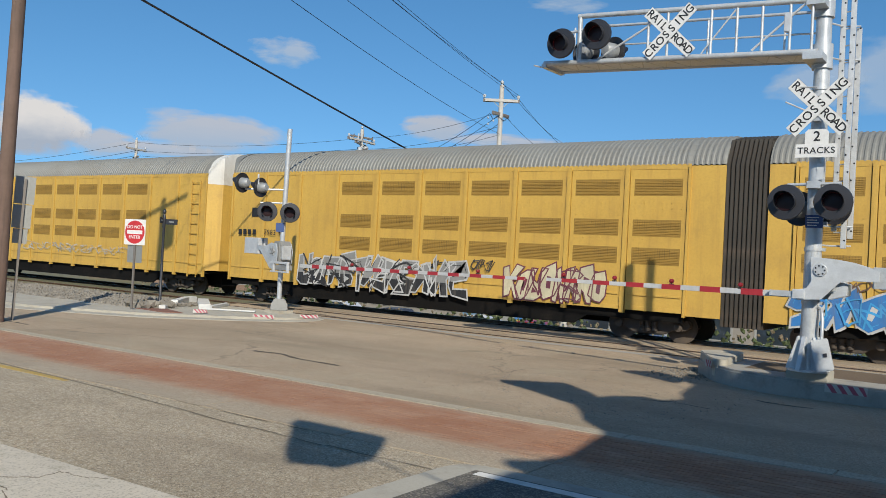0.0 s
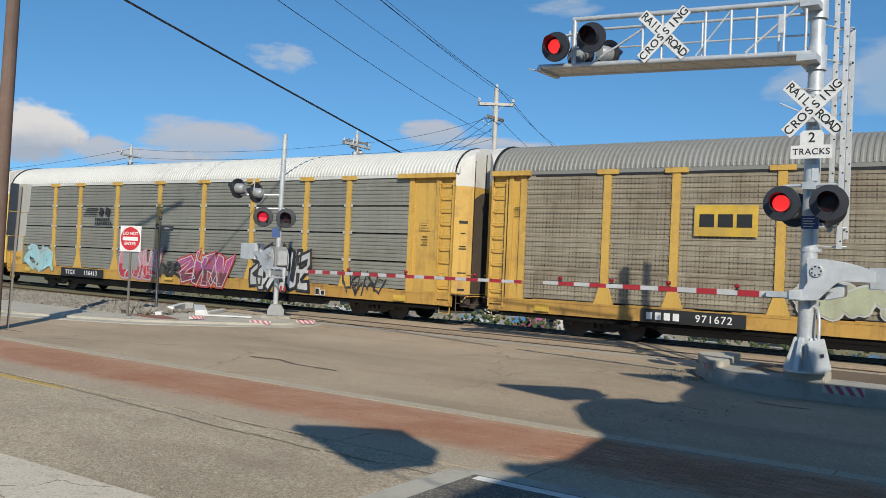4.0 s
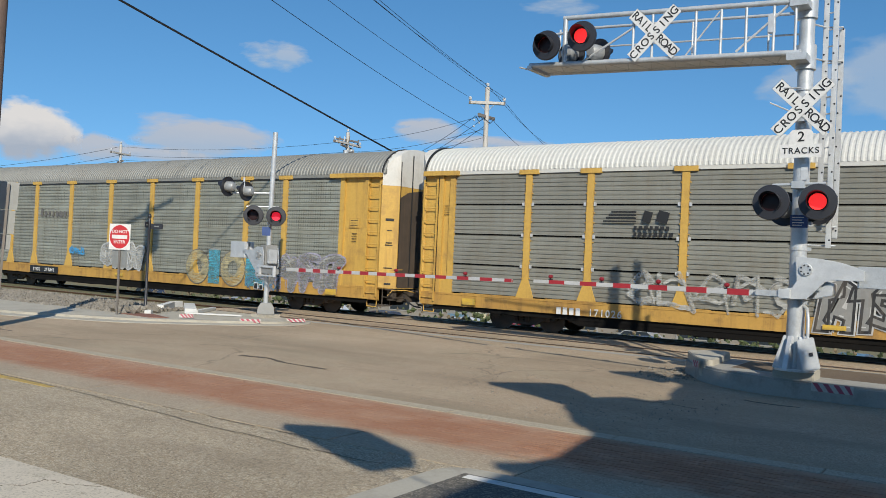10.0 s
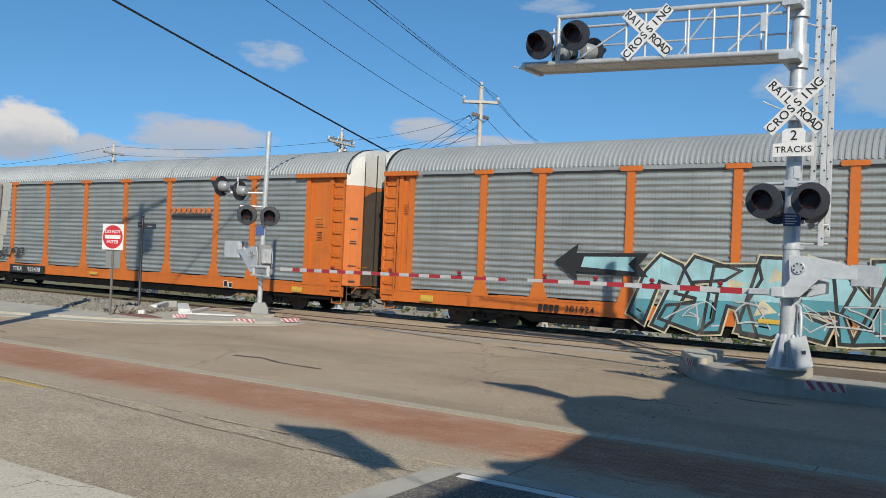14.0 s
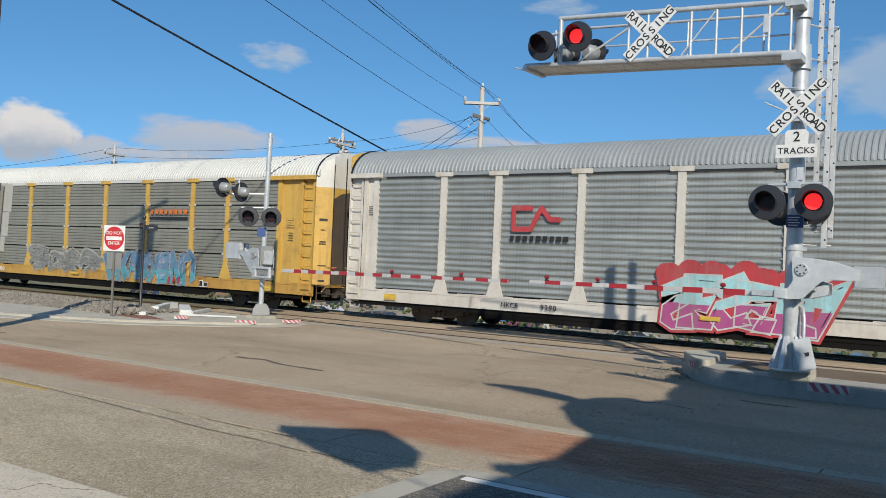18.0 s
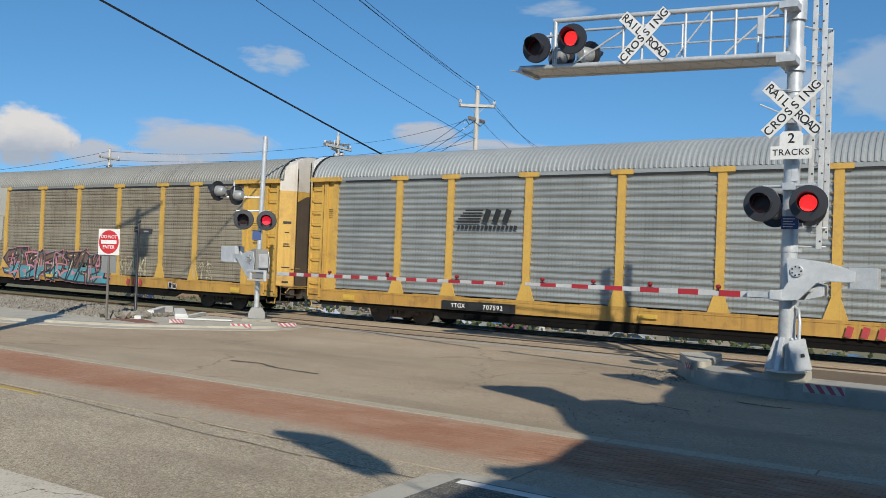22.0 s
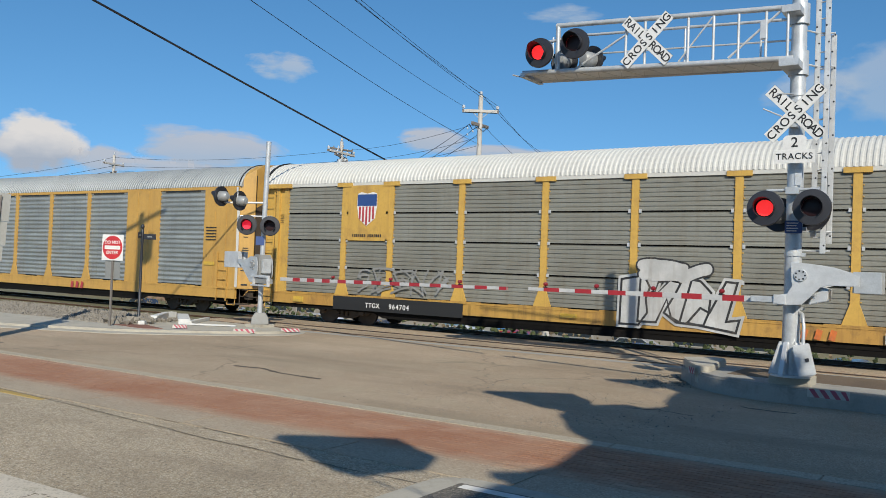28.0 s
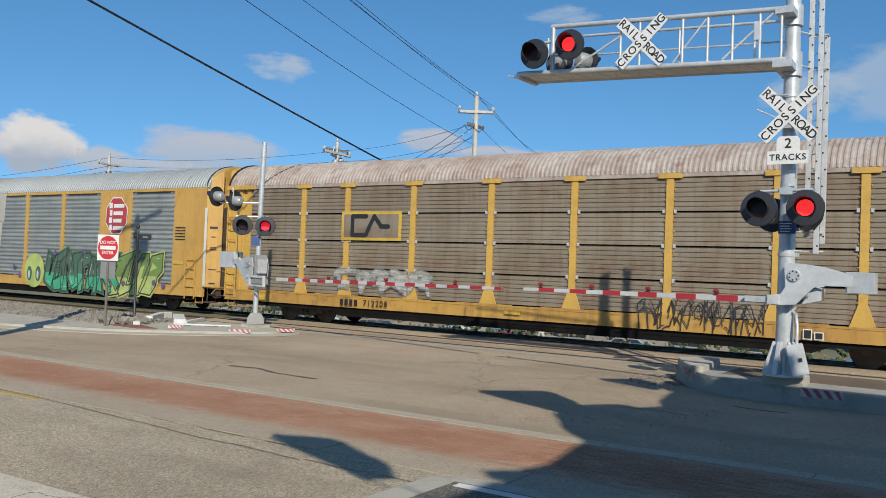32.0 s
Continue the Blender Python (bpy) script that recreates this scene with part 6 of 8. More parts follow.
# near mast with cantilever
AX, AY = -3.07, 15.8
mast = thing("cantilever_signal_mast", pose(AX, AY, 0), "silver cantilever crossing signal mast on a concrete base", "railroad signal")
part("foundation", Shape().box(-0.34, 0.34, -0.10, 0.55, 0.25, 0.47), CONCRETE, mast, bevel=0.02)
part("pole", Shape().lathe([(0.46, 0.0), (0.46, 0.155), (1.1, 0.15), (1.8, 0.14), (4.2, 0.135), (8.4, 0.125), (8.42, 0.0)], (0, 0, 0), (0, 0, 1), 28), GALV, mast)
for k in range(6):
    a = math.tau * k / 6 + 0.25
    part("base_fin", Shape().prism([(0.12, 0.48), (0.36, 0.48), (0.34, 0.56), (0.19, 1.06), (0.12, 1.06)], -0.045, 0.045), ALU, mast, m=pose(0, 0, 0, 0, 0, math.degrees(a)), bevel=0.01)
part("base_ring", Shape().lathe([(0.46, 0.0), (0.46, 0.33), (0.50, 0.33), (0.50, 0.15)], (0, 0, 0), (0, 0, 1), 24), ALU, mast)
box_j = part("junction_box", Shape().box(-0.14, 0.14, -0.09, 0.09, -0.27, 0.27), ALU, mast, "tilted white junction box", 0.015, pose(0.27, -0.26, 0.78, 0, -14, 8))
part("box_latch", Shape().box(-0.03, 0.03, -0.02, 0.0, -0.03, 0.03), LAMP_BLACK, box_j, m=pose(0.05, -0.09, 0.0))
part("conduit", Shape().tube([(0.24, -0.22, 1.03), (0.24, -0.2, 1.35), (0.20, -0.12, 1.55), (0.12, -0.05, 1.6)], 0.03, 10), GALV, mast)
for z in (1.62, 2.55, 3.0, 4.2, 5.35):
    part("clamp_band", Shape().lathe([(z, 0.135), (z, 0.152), (z + 0.06, 0.152), (z + 0.06, 0.135)], (0, 0, 0), (0, 0, 1), 24).box(0.12, 0.2, -0.05, 0.05, z, z + 0.06), GALV, mast)
# gate mechanism: two side plates, hub, counterweights
plate = [(0.02, 2.44), (0.36, 2.42), (0.62, 2.38), (1.10, 2.24), (1.10, 2.06), (0.62, 2.06), (0.50, 2.02), (0.22, 1.72), (-0.18, 1.69), (-0.18, 1.87), (-0.02, 1.90), (0.05, 2.02)]
for y in (-0.33, 0.24):
    p = part("support_plate", Shape().prism(plate, y, y + 0.025), ALU, mast, "pale cast gate arm support plate", 0.006)
    part("hub", Shape().lathe([(-0.03, 0.0), (-0.03, 0.10), (0.0, 0.11)], (0.19, y, 2.22), (0, 1, 0), 20), GALV, p)
    for k in range(7):
        a = math.tau * k / 7
        part("bolt", Shape().lathe([(-0.035, 0.0), (-0.035, 0.016), (0.0, 0.016)], (0.19 + 0.075 * math.cos(a), y, 2.22 + 0.075 * math.sin(a)), (0, 1, 0), 6), LAMP_BLACK, p)
part("mechanism_case", Shape().box(-0.02, 0.44, -0.26, 0.22, 1.84, 2.38), GALV, mast, "grey gate motor case", 0.03)
part("mechanism_foot", Shape().prism([(0.30, 1.72), (0.60, 1.80), (0.62, 2.0), (0.46, 2.04)], -0.22, 0.18), ALU, mast, bevel=0.01)
for y in (-0.20, -0.04, 0.12):
    part("counterweight", Shape().box(0.98, 1.42, y, y + 0.10, 1.95, 2.31), GALV, mast, "pale steel counterweight plate", 0.008)
# cantilever truss
CF, CB = -0.45, 0.22
part("chord", Shape().tube([(0.0, CF, 5.93), (-5.23, CF, 6.17)], 0.055, 12), GALV, mast, "lower cantilever tube")
part("chord", Shape().tube([(0.05, CB, 5.93), (-5.2, CB, 6.15)], 0.05, 12), GALV, mast)
part("chord", Shape().tube([(0.0, CF, 6.82), (-4.5, CF, 7.06)], 0.05, 12), GALV, mast, "upper cantilever tube")
part("chord", Shape().tube([(0.0, CB, 6.80), (-4.5, CB, 7.02)], 0.028, 10), GALV, mast)
part("mid_rail", Shape().tube([(0.0, CB, 6.42), (-4.5, CB, 6.62)], 0.018, 8), GALV, mast)
part("chord_end", Shape().prism([(-5.26, CF - 0.06), (-5.16, CF - 0.06), (-5.13, CB + 0.06), (-5.23, CB + 0.06)], 6.08, 6.16, "z"), GALV, mast)
for k in range(11):
    x = -0.3 - 0.47 * k
    z = 5.93 - 0.046 * x
    part("lattice", Shape().tube([(x, CF, z - 0.02), (x - 0.235, CB, z)], 0.016, 6).tube([(x - 0.235, CB, z), (x - 0.47, CF, z)], 0.016, 6), GALV, mast)
for k in range(24):
    x = -0.22 - 0.205 * k
    z = 5.97 - 0.046 * x
    part("walkway_bar", Shape().box(x - 0.012, x + 0.012, CF, CB, z - 0.015, z + 0.01), ALU, mast)
part("walkway_plate", Shape().prism([(-0.18, 5.915), (-5.12, 6.142), (-5.12, 6.165), (-0.18, 5.938)], CF + 0.02, CB - 0.02), GRATE, mast, "pale expanded-metal walkway", smooth=False)
for x in (-4.46, -3.03, -2.65, -1.83, -1.37, -0.93, -0.46, -0.1):
    part("truss_post", Shape().tube([(x, CF, 5.93 - 0.046 * x), (x, CF, 6.82 - 0.053 * x)], 0.05 if x < -4 else 0.025, 10), ALU if x > -4 else GALV, mast)
for x in (-4.9, -3.3, -2.1, -0.7):
    part("truss_post", Shape().tube([(x, CB, 5.93 - 0.046 * x), (x, CB, 6.80 - 0.05 * x)], 0.02, 8), ALU, mast)
part("truss_brace", Shape().tube([(-4.05, CF, 6.16), (-3.0, CF, 6.72)], 0.022, 8), ALU, mast)
part("truss_brace", Shape().tube([(-2.0, CF, 6.08), (-1.4, CF, 6.82)], 0.016, 8), ALU, mast)
part("truss_brace", Shape().tube([(-1.1, CF, 6.05), (-0.2, CF, 6.80)], 0.022, 8), ALU, mast)
part("truss_collar", Shape().lathe([(5.72, 0.135), (5.72, 0.17), (6.15, 0.17), (6.15, 0.135)], (0, 0, 0), (0, 0, 1), 20).box(-0.22, 0.1, CF - 0.08, CB, 5.80, 5.92), GALV, mast)
part("truss_collar", Shape().lathe([(6.62, 0.135), (6.62, 0.17), (6.98, 0.17), (6.98, 0.135)], (0, 0, 0), (0, 0, 1), 20).box(-0.2, 0.1, CF - 0.06, CB, 6.74, 6.86), GALV, mast)
part("cable_box", Shape().box(-0.56, -0.44, CF - 0.03, CF + 0.06, 6.32, 6.66), ALU, mast, bevel=0.01)
flasher(mast, (-4.72, -0.78, 6.47), (0.06, -1, -0.05), 0.295, "L")
flasher(mast, (-3.96, -0.78, 6.57), (0.10, -1, -0.05), 0.295, "R")
flasher(mast, (-4.55, 0.10, 6.45), (0, 1, -0.03), 0.295, "L", lit=False)
flasher(mast, (-3.95, 0.10, 6.42), (0.3, 1, -0.03), 0.295, "R", lit=False)
part("lamp_arm", Shape().tube([(-4.75, -0.45, 6.75), (-3.85, -0.45, 6.80)], 0.03, 10).tube([(-4.72, -0.5, 6.72), (-4.72, -0.5, 6.5)], 0.025, 8).tube([(-4.05, -0.5, 6.75), (-4.05, -0.5, 6.55)], 0.025, 8), GALV, mast)
crossbuck(mast, -2.59, -0.52, 6.53)
crossbuck(mast, 0.03, -0.30, 5.02)
part("sign_bracket", Shape().box(-0.06, 0.06, -0.29, -0.1, 5.2, 5.26).box(-0.06, 0.06, -0.29, -0.1, 4.78, 4.84).tube([(0.0, -0.3, 5.35), (-0.28, -0.3, 5.37)], 0.014, 6).tube([(-0.05, -0.28, 4.9), (-0.5, -0.34, 5.12)], 0.014, 6), GALV, mast)
two = part("count_plate", Shape().prism([(-0.19, -0.13), (0.19, -0.13), (0.19, 0.08), (0.14, 0.13), (-0.14, 0.13), (-0.19, 0.08)], -0.006, 0), SIGN_WHITE, mast, "white plate with the figure 2", m=pose(0.03, -0.30, 4.50))
place("lettering", text_mesh("2", 0.24), INK, two, pose(0, -0.009, 0) @ FACING)
tra = part("count_plate", Shape().box(-0.335, 0.335, -0.006, 0, -0.115, 0.115), SIGN_WHITE, mast, "white plate with the word tracks", m=pose(0.03, -0.31, 4.26))
place("lettering", text_mesh("TRACKS", 0.15, 1.12), INK, tra, pose(0, -0.009, 0) @ FACING)
part("mast_notice", Shape().box(0.02, 0.13, -0.02, 0, -0.14, 0.14), ALU, mast, "pale sticker on the pole", m=pose(0.0, -0.125, 3.92))
flasher(mast, (-0.36, -0.62, 3.35), (0.05, -1, 0), 0.305, "L")
flasher(mast, (0.39, -0.62, 3.36), (0.10, -1, 0), 0.305, "R")
flasher(mast, (-0.30, 0.30, 3.30), (0.2, 1, 0), 0.305, "L", lit=False)
flasher(mast, (0.26, 0.30, 3.33), (0.2, 1, 0), 0.305, "R", lit=False)
part("lamp_arm", Shape().tube([(-0.42, -0.25, 3.68), (0.45, -0.25, 3.70)], 0.028, 10).tube([(-0.37, -0.25, 3.68), (-0.37, -0.4, 3.45)], 0.025, 8).tube([(0.40, -0.25, 3.68), (0.40, -0.4, 3.45)], 0.025, 8).box(-0.1, 0.12, -0.3, -0.1, 3.62, 3.74), GALV, mast)
nb = part("notice_plate", Shape().box(-0.14, 0.14, -0.008, 0, -0.11, 0.11), BLUE, mast, "small blue emergency notice", m=pose(0.04, -0.26, 3.05, 8, 0, 4))
for k in range(4):
    part("notice_line", Shape().box(-0.11, 0.08 - 0.03 * (k % 2), -0.002, 0, 0.06 - 0.045 * k, 0.075 - 0.045 * k), SIGN_WHITE, nb, m=pose(0, -0.010, 0))
part("sleeve_cap", Shape().box(-0.24, -0.04, -0.37, -0.24, 1.71, 1.875), ALU, mast, bevel=0.01)
# ladder of perforated channels up the back of the mast
lad = thing("mast_ladder", pose(AX, AY, 0), "folded aluminium climbing ladder clamped to the signal mast", "ladder")
for x, y, z0, z1 in ((0.24, 0.42, 2.92, 8.3), (0.41, 0.36, 2.62, 8.3), (0.47, 0.62, 2.8, 6.55)):
    r = part("ladder_rail", Shape().box(x - 0.045, x + 0.045, y - 0.03, y + 0.03, z0, z1), ALU, lad, bevel=0.006)
    z = z0 + 0.14
    while z < z1:
        part("rail_hole", Shape().lathe([(-0.034, 0.0), (-0.034, 0.017), (-0.02, 0.017)], (x + 0.022 * (1 if int(z * 10) % 2 else -1), y, z), (0, 1, 0), 8), LAMP_BLACK, r)
        z += 0.30
for z in [2.9 + 0.3 * k for k in range(18)]:
    part("rung", Shape().tube([(0.24, 0.42, z), (0.41, 0.36, z)], 0.014, 6), ALU, lad)
for z in (2.66, 3.0, 5.95, 6.55):
    part("ladder_bracket", Shape().tube([(0.08, 0.10, z), (0.24, 0.40, z), (0.50, 0.55, z + 0.01)], 0.016, 6), GALV, lad)

gate_arm("gate_arm", "red-and-white striped gate arm lowered across the street", (-3.22, 15.50, 1.78), (-8.62, 16.55, 1.74), 0.62, (1.05, 2.45, 3.75, 5.05), 7)
gate_arm("gate_arm", "long red-and-white striped gate arm reaching from the far mast", (-18.75, 19.38, 1.60), (-9.25, 16.70, 1.72), 0.75, (2.9, 5.6, 8.3), 12)
part("arm_sleeve", Shape().box(-0.62, -0.10, -0.33, -0.26, 1.74, 1.84), GALV, mast, "grey arm sleeve")

# far mast
BX, BY = -19.45, 19.25
R2, T2 = Vector((0.70, 0.71, 0)), Vector((0.71, -0.70, 0))
far = thing("crossing_signal_mast", pose(BX, BY, 0), "silver crossing signal mast with flashing lamps and a gate motor", "railroad signal")
part("foundation", Shape().box(-0.33, 0.33, -0.33, 0.33, 0.0, 0.16), CONCRETE, far, bevel=0.02)
part("base", Shape().prism([(-0.27, 0.16), (0.27, 0.16), (0.25, 0.36), (0.16, 0.52), (-0.16, 0.52), (-0.25, 0.36)], -0.24, 0.24), CAST, far, "cast grey mast base", 0.02, pose(0, 0, 0, 0, 0, 45))
part("pole", Shape().tube([(-0.02, 0, 0.5), (0.0, 0, 3.0), (0.07, 0, 5.9)], 0.078, 16), GALV, far)
part("lamp_arm", Shape().tube([(0, 0, 3.97), tuple(R2 * -1.25 + Vector((0, 0, 3.92)))], 0.03, 8).tube([tuple(R2 * -0.85 + Vector((0, 0, 3.9))), tuple(R2 * -0.85 + Vector((0, 0, 4.42)))], 0.03, 8), ALU, far)
part("lamp_arm", Shape().tube([tuple(R2 * -0.75 + Vector((0, 0, 3.52))), tuple(R2 * 0.25 + Vector((0, 0, 3.55)))], 0.025, 8), ALU, far)
for k, (s, side) in enumerate(((-0.52, "L"), (0.18, "R"))):
    flasher(far, R2 * s + T2 * 0.32 + Vector((0, 0, 3.24)), T2 + Vector((-0.12, 0.0, 0)), 0.31, side)
for s, w in ((-1.36, 0.1), (-0.80, -0.1)):
    flasher(far, R2 * s + T2 * w + Vector((0, 0, 4.10 if s < -1 else 4.0)), (-0.99, -0.10, 0), 0.31, "L", lit=False)
part("notice_plate", Shape().box(-0.13, 0.13, -0.008, 0, -0.14, 0.14), BLUE, far, "small blue emergency notice", m=pose(-0.02, -0.12, 2.77, 0, 0, 45))
AB = pose(0, 0, 0, 0, 0, -14)
plate_b = [(-1.05, 2.18), (-0.55, 2.16), (-0.20, 2.28), (0.14, 2.26), (0.22, 2.0), (0.20, 1.66), (0.0, 1.46), (-0.20, 1.46), (-0.86, 2.02), (-1.05, 2.04)]
for y in (-0.30, 0.24):
    p = part("support_plate", Shape().prism(plate_b, y, y + 0.025), GALV, far, "grey gate arm support plate", 0.006, AB)
    part("hub", Shape().lathe([(-0.03, 0.0), (-0.03, 0.08), (0.0, 0.09)], (-0.05, y, 2.02), (0, 1, 0), 18), CAST, p)
    for k in range(5):
        q = math.tau * k / 5
        part("bolt", Shape().lathe([(-0.04, 0.0), (-0.04, 0.02), (0.0, 0.02)], (-0.05 + 0.13 * math.cos(q), y, 2.02 + 0.13 * math.sin(q)), (0, 1, 0), 6), CAST, p)
part("mechanism_case", Shape().box(-0.16, 0.22, -0.22, 0.20, 1.62, 2.34), CAST, far, "dark grey gate motor case", 0.03, AB)
part("mechanism_cover", Shape().box(0.22, 0.34, -0.18, 0.14, 1.75, 2.2), GALV, far, m=AB, bevel=0.02)
part("arm_sleeve", Shape().box(-0.10, 0.92, -0.34, -0.30, 1.63, 1.70).box(-0.10, 0.92, -0.34, -0.30, 1.36, 1.41).box(0.88, 0.95, -0.36, -0.28, 1.36, 1.70).box(0.0, 0.1, -0.34, -0.28, 1.40, 1.64), ALU, far, "pale steel arm bracket", m=AB, bevel=0.006)
part("sleeve_core", Shape().box(0.12, 0.86, -0.30, -0.12, 1.44, 1.60), CAST, far, m=AB, bevel=0.01)
for y in (-0.30, -0.10):
    part("counterweight", Shape().box(-1.90, -0.98, y, y + 0.14, 1.90, 2.42), ALU, far, "pale steel counterweight plate", 0.01, AB)



def lit_rows(side, distant):
    """Times at which a lamp of that side is lit: the two sides take turns."""
    rows, period, t0 = [], 1.3145, 5.66
    k = -6
    while t0 + k * period < 33:
        a = t0 + k * period + (0.0 if side == "R" else period / 2)
        b = a + period / 2
        a, b = (v + 0.07 if 27.5 < v < 31.0 else v for v in (a, b))
        start, dark0, dark1 = (2.8, 13.8, 19.3) if distant else (0.7, 12.6, 14.8)
        if b > start + 0.05 and not (dark0 < (a + b) / 2 < dark1) and a < 31.9:
            rows.append((max(a, start), min(b, 31.97)))
        k += 1
    return rows


def motions_signals():
    back, front = pose(0, 0.06, 0), pose(0, -0.013, 0)
    for led, side, distant in LEDS:
        rows = [(0.0, back)]
        for a, b in lit_rows(side, distant):
            rows += [(a - 0.034, back), (a, front), (b - 0.034, front), (b, back)]
        clean = [rows[0]]
        for r in rows[1:]:
            if frame(r[0]) > frame(clean[-1][0]):
                clean.append(r)
        clean.append((32.0, front if side == "R" else back)) if frame(clean[-1][0]) < frame(32.0) else None
        walk(led, clean)


# ---- signs and posts ----
dne = thing("do_not_enter_sign", pose(-21.88, 15.58, 0, 0, 0, 16), "square white and red do-not-enter sign on a steel post", "traffic sign")
part("post", Shape().box(-0.03, 0.03, 0.0, 0.04, 0.0, 2.72), STEEL_POST, dne)
sq = part("panel", Shape().box(-0.37, 0.37, -0.012, -0.004, 1.99, 2.75), SIGN_WHITE, dne, bevel=0.002)
part("disc", Shape().lathe([(-0.016, 0.0), (-0.016, 0.345), (-0.012, 0.345)], (0, 0, 2.37), (0, 1, 0), 40), SIGN_RED, sq, "red disc")
part("disc_bar", Shape().box(-0.27, 0.27, -0.021, -0.017, 2.315, 2.425), SIGN_WHITE, sq)
place("lettering", text_mesh("DO NOT", 0.135, 1.02), SIGN_WHITE, sq, pose(0, -0.020, 2.52) @ FACING)
place("lettering", text_mesh("ENTER", 0.135, 1.02), SIGN_WHITE, sq, pose(0, -0.020, 2.22) @ FACING)
part("lower_panel", Shape().box(-0.27, 0.25, 0.04, 0.046, 1.46, 1.98), SIGN_BACK, dne, "plain grey sign back")
name_post = thing("street_name_post", pose(-22.42, 17.0, 0, 0, 0, 45), "black ornamental street-name post with two dark blades", "street sign")
part("post", Shape().lathe([(0.0, 0.09), (0.25, 0.08), (0.3, 0.045), (2.55, 0.038), (2.6, 0.05), (2.95, 0.045), (3.0, 0.025), (3.03, 0.05), (3.09, 0.055), (3.15, 0.02), (3.16, 0.0)], (0, 0, 0), (0, 0, 1), 16), LAMP_BLACK, name_post)
for x0, x1, z, turn in ((0.05, 0.45, 2.76, -20), (-0.2, -0.05, 2.80, 60)):
    b = part("blade", Shape().box(x0, x1, -0.012, 0.012, z - 0.085, z + 0.085), LAMP_BLACK, name_post, "dark street-name blade", 0.004, pose(0, 0, 0, 0, 0, turn))
    part("blade_line", Shape().box(x0 + 0.12, x1 - 0.12, -0.002, 0, z - 0.02, z + 0.02), SIGN_BACK, b, m=pose(0, -0.0135, 0))
grey = thing("street_sign", pose(-20.55, 11.27, 0, 0, 2.2, 58), "grey back of two street signs on a steel post", "traffic sign")
part("post", Shape().box(-0.03, 0.03, -0.06, -0.02, 0.0, 3.5), STEEL_POST, grey)
part("panel", Shape().box(-0.23, 0.23, 0.0, 0.006, 2.88, 3.56), SIGN_BACK, grey, "dark grey sign back")
part("panel", Shape().box(-0.23, 0.20, 0.0, 0.006, 2.28, 2.86), SIGN_BACK, grey, "pale grey sign back")
part("panel", Shape().box(-0.18, 0.15, 0.0, 0.006, 1.9, 2.26), SIGN_BACK, grey)

# ---- poles and wires ----
wood = thing("utility_pole", pose(-20.31, 10.73, 0, 0, 1.9, 0), "weathered brown wooden utility pole carrying wires", "utility pole", "utility poles")
part("trunk", Shape().lathe([(0.0, 0.19), (4.0, 0.165), (9.0, 0.145), (14.6, 0.12), (14.6, 0.0)], (0, 0, 0), (0, 0, 1), 20), WOOD, wood)
part("crossarm", Shape().box(-0.06, 0.06, -1.2, 1.2, 14.2, 14.33), WOOD, wood, m=pose(0, 0, 0, 0, 0, -55))
part("transformer", Shape().lathe([(0.0, 0.0), (0.0, 0.26), (0.9, 0.28), (0.96, 0.2), (0.98, 0.0)], (0.42, 0.1, 12.6), (0, 0, 1), 18), GALV, wood, "grey pole transformer")
part("step_bolt", Shape().tube([(-0.14, 0, 4.9), (-0.30, 0, 4.92)], 0.012, 6), WIRE, wood)


def far_pole(x, y, ground, top, turn, label, arm=1.3, double=True):
    p = thing("utility_pole", pose(x, y, ground, 0, 0, turn), label, "utility pole", "utility poles")
    h = top - ground
    part("trunk", Shape().lathe([(0.0, 0.24), (h * 0.6, 0.22), (h, 0.19), (h, 0.0)], (0, 0, 0), (0, 0, 1), 14), WOOD_PALE, p)
    part("crossarm", Shape().box(-arm, arm, -0.08, 0.08, h - 1.42, h - 1.16), WOOD_GREY, p)
    for s in (-1, 1):
        part("arm_brace", Shape().tube([(s * 0.75, -0.09, h - 1.3), (0, -0.12, h - 2.0)], 0.03, 6), GALV, p)
    if double:
        part("crossarm", Shape().box(-arm * 0.8, arm * 0.8, -0.08, 0.08, h - 2.55, h - 2.30), WOOD_GREY, p, m=pose(0, 0, 0, 0, 0, 55))
        part("arm_brace", Shape().tube([(-0.5, -0.3, h - 2.4), (0, -0.1, h - 3.1)], 0.03, 6), GALV, p)
    for xx in (-arm * 0.93, arm * 0.93, 0.0):
        z = h - 1.18 if xx else h
        if double and xx < 0:
            for q in range(4):
                part("insulator", Shape().lathe([(0.0, 0.03), (0.02, 0.09), (0.10, 0.09), (0.12, 0.03)], (-0.55 - 0.42 * (q % 2), -0.5 - 0.35 * (q // 2), h - 2.5 - 0.28 * q), (-0.8, -0.2, -0.5), 8), CERAMIC, p)
            part("arm_brace", Shape().box(-arm * 0.9, arm * 0.9, -0.22, -0.10, h - 1.40, h - 1.18), WOOD_PALE, p)
            part("cable_loop", Shape().tube([(-0.9, -0.5, h - 2.45), (-0.6, -0.3, h - 2.9), (-0.2, -0.22, h - 2.6), (0.3, -0.22, h - 3.0), (0.7, 0.3, h - 2.5)], 0.03, 6), WIRE, p)
        part("insulator", Shape().lathe([(0.0, 0.05), (0.1, 0.05), (0.12, 0.13), (0.3, 0.15), (0.36, 0.08), (0.42, 0.0)], (xx, 0, z), (0, 0, 1), 10), CERAMIC, p)
    return p


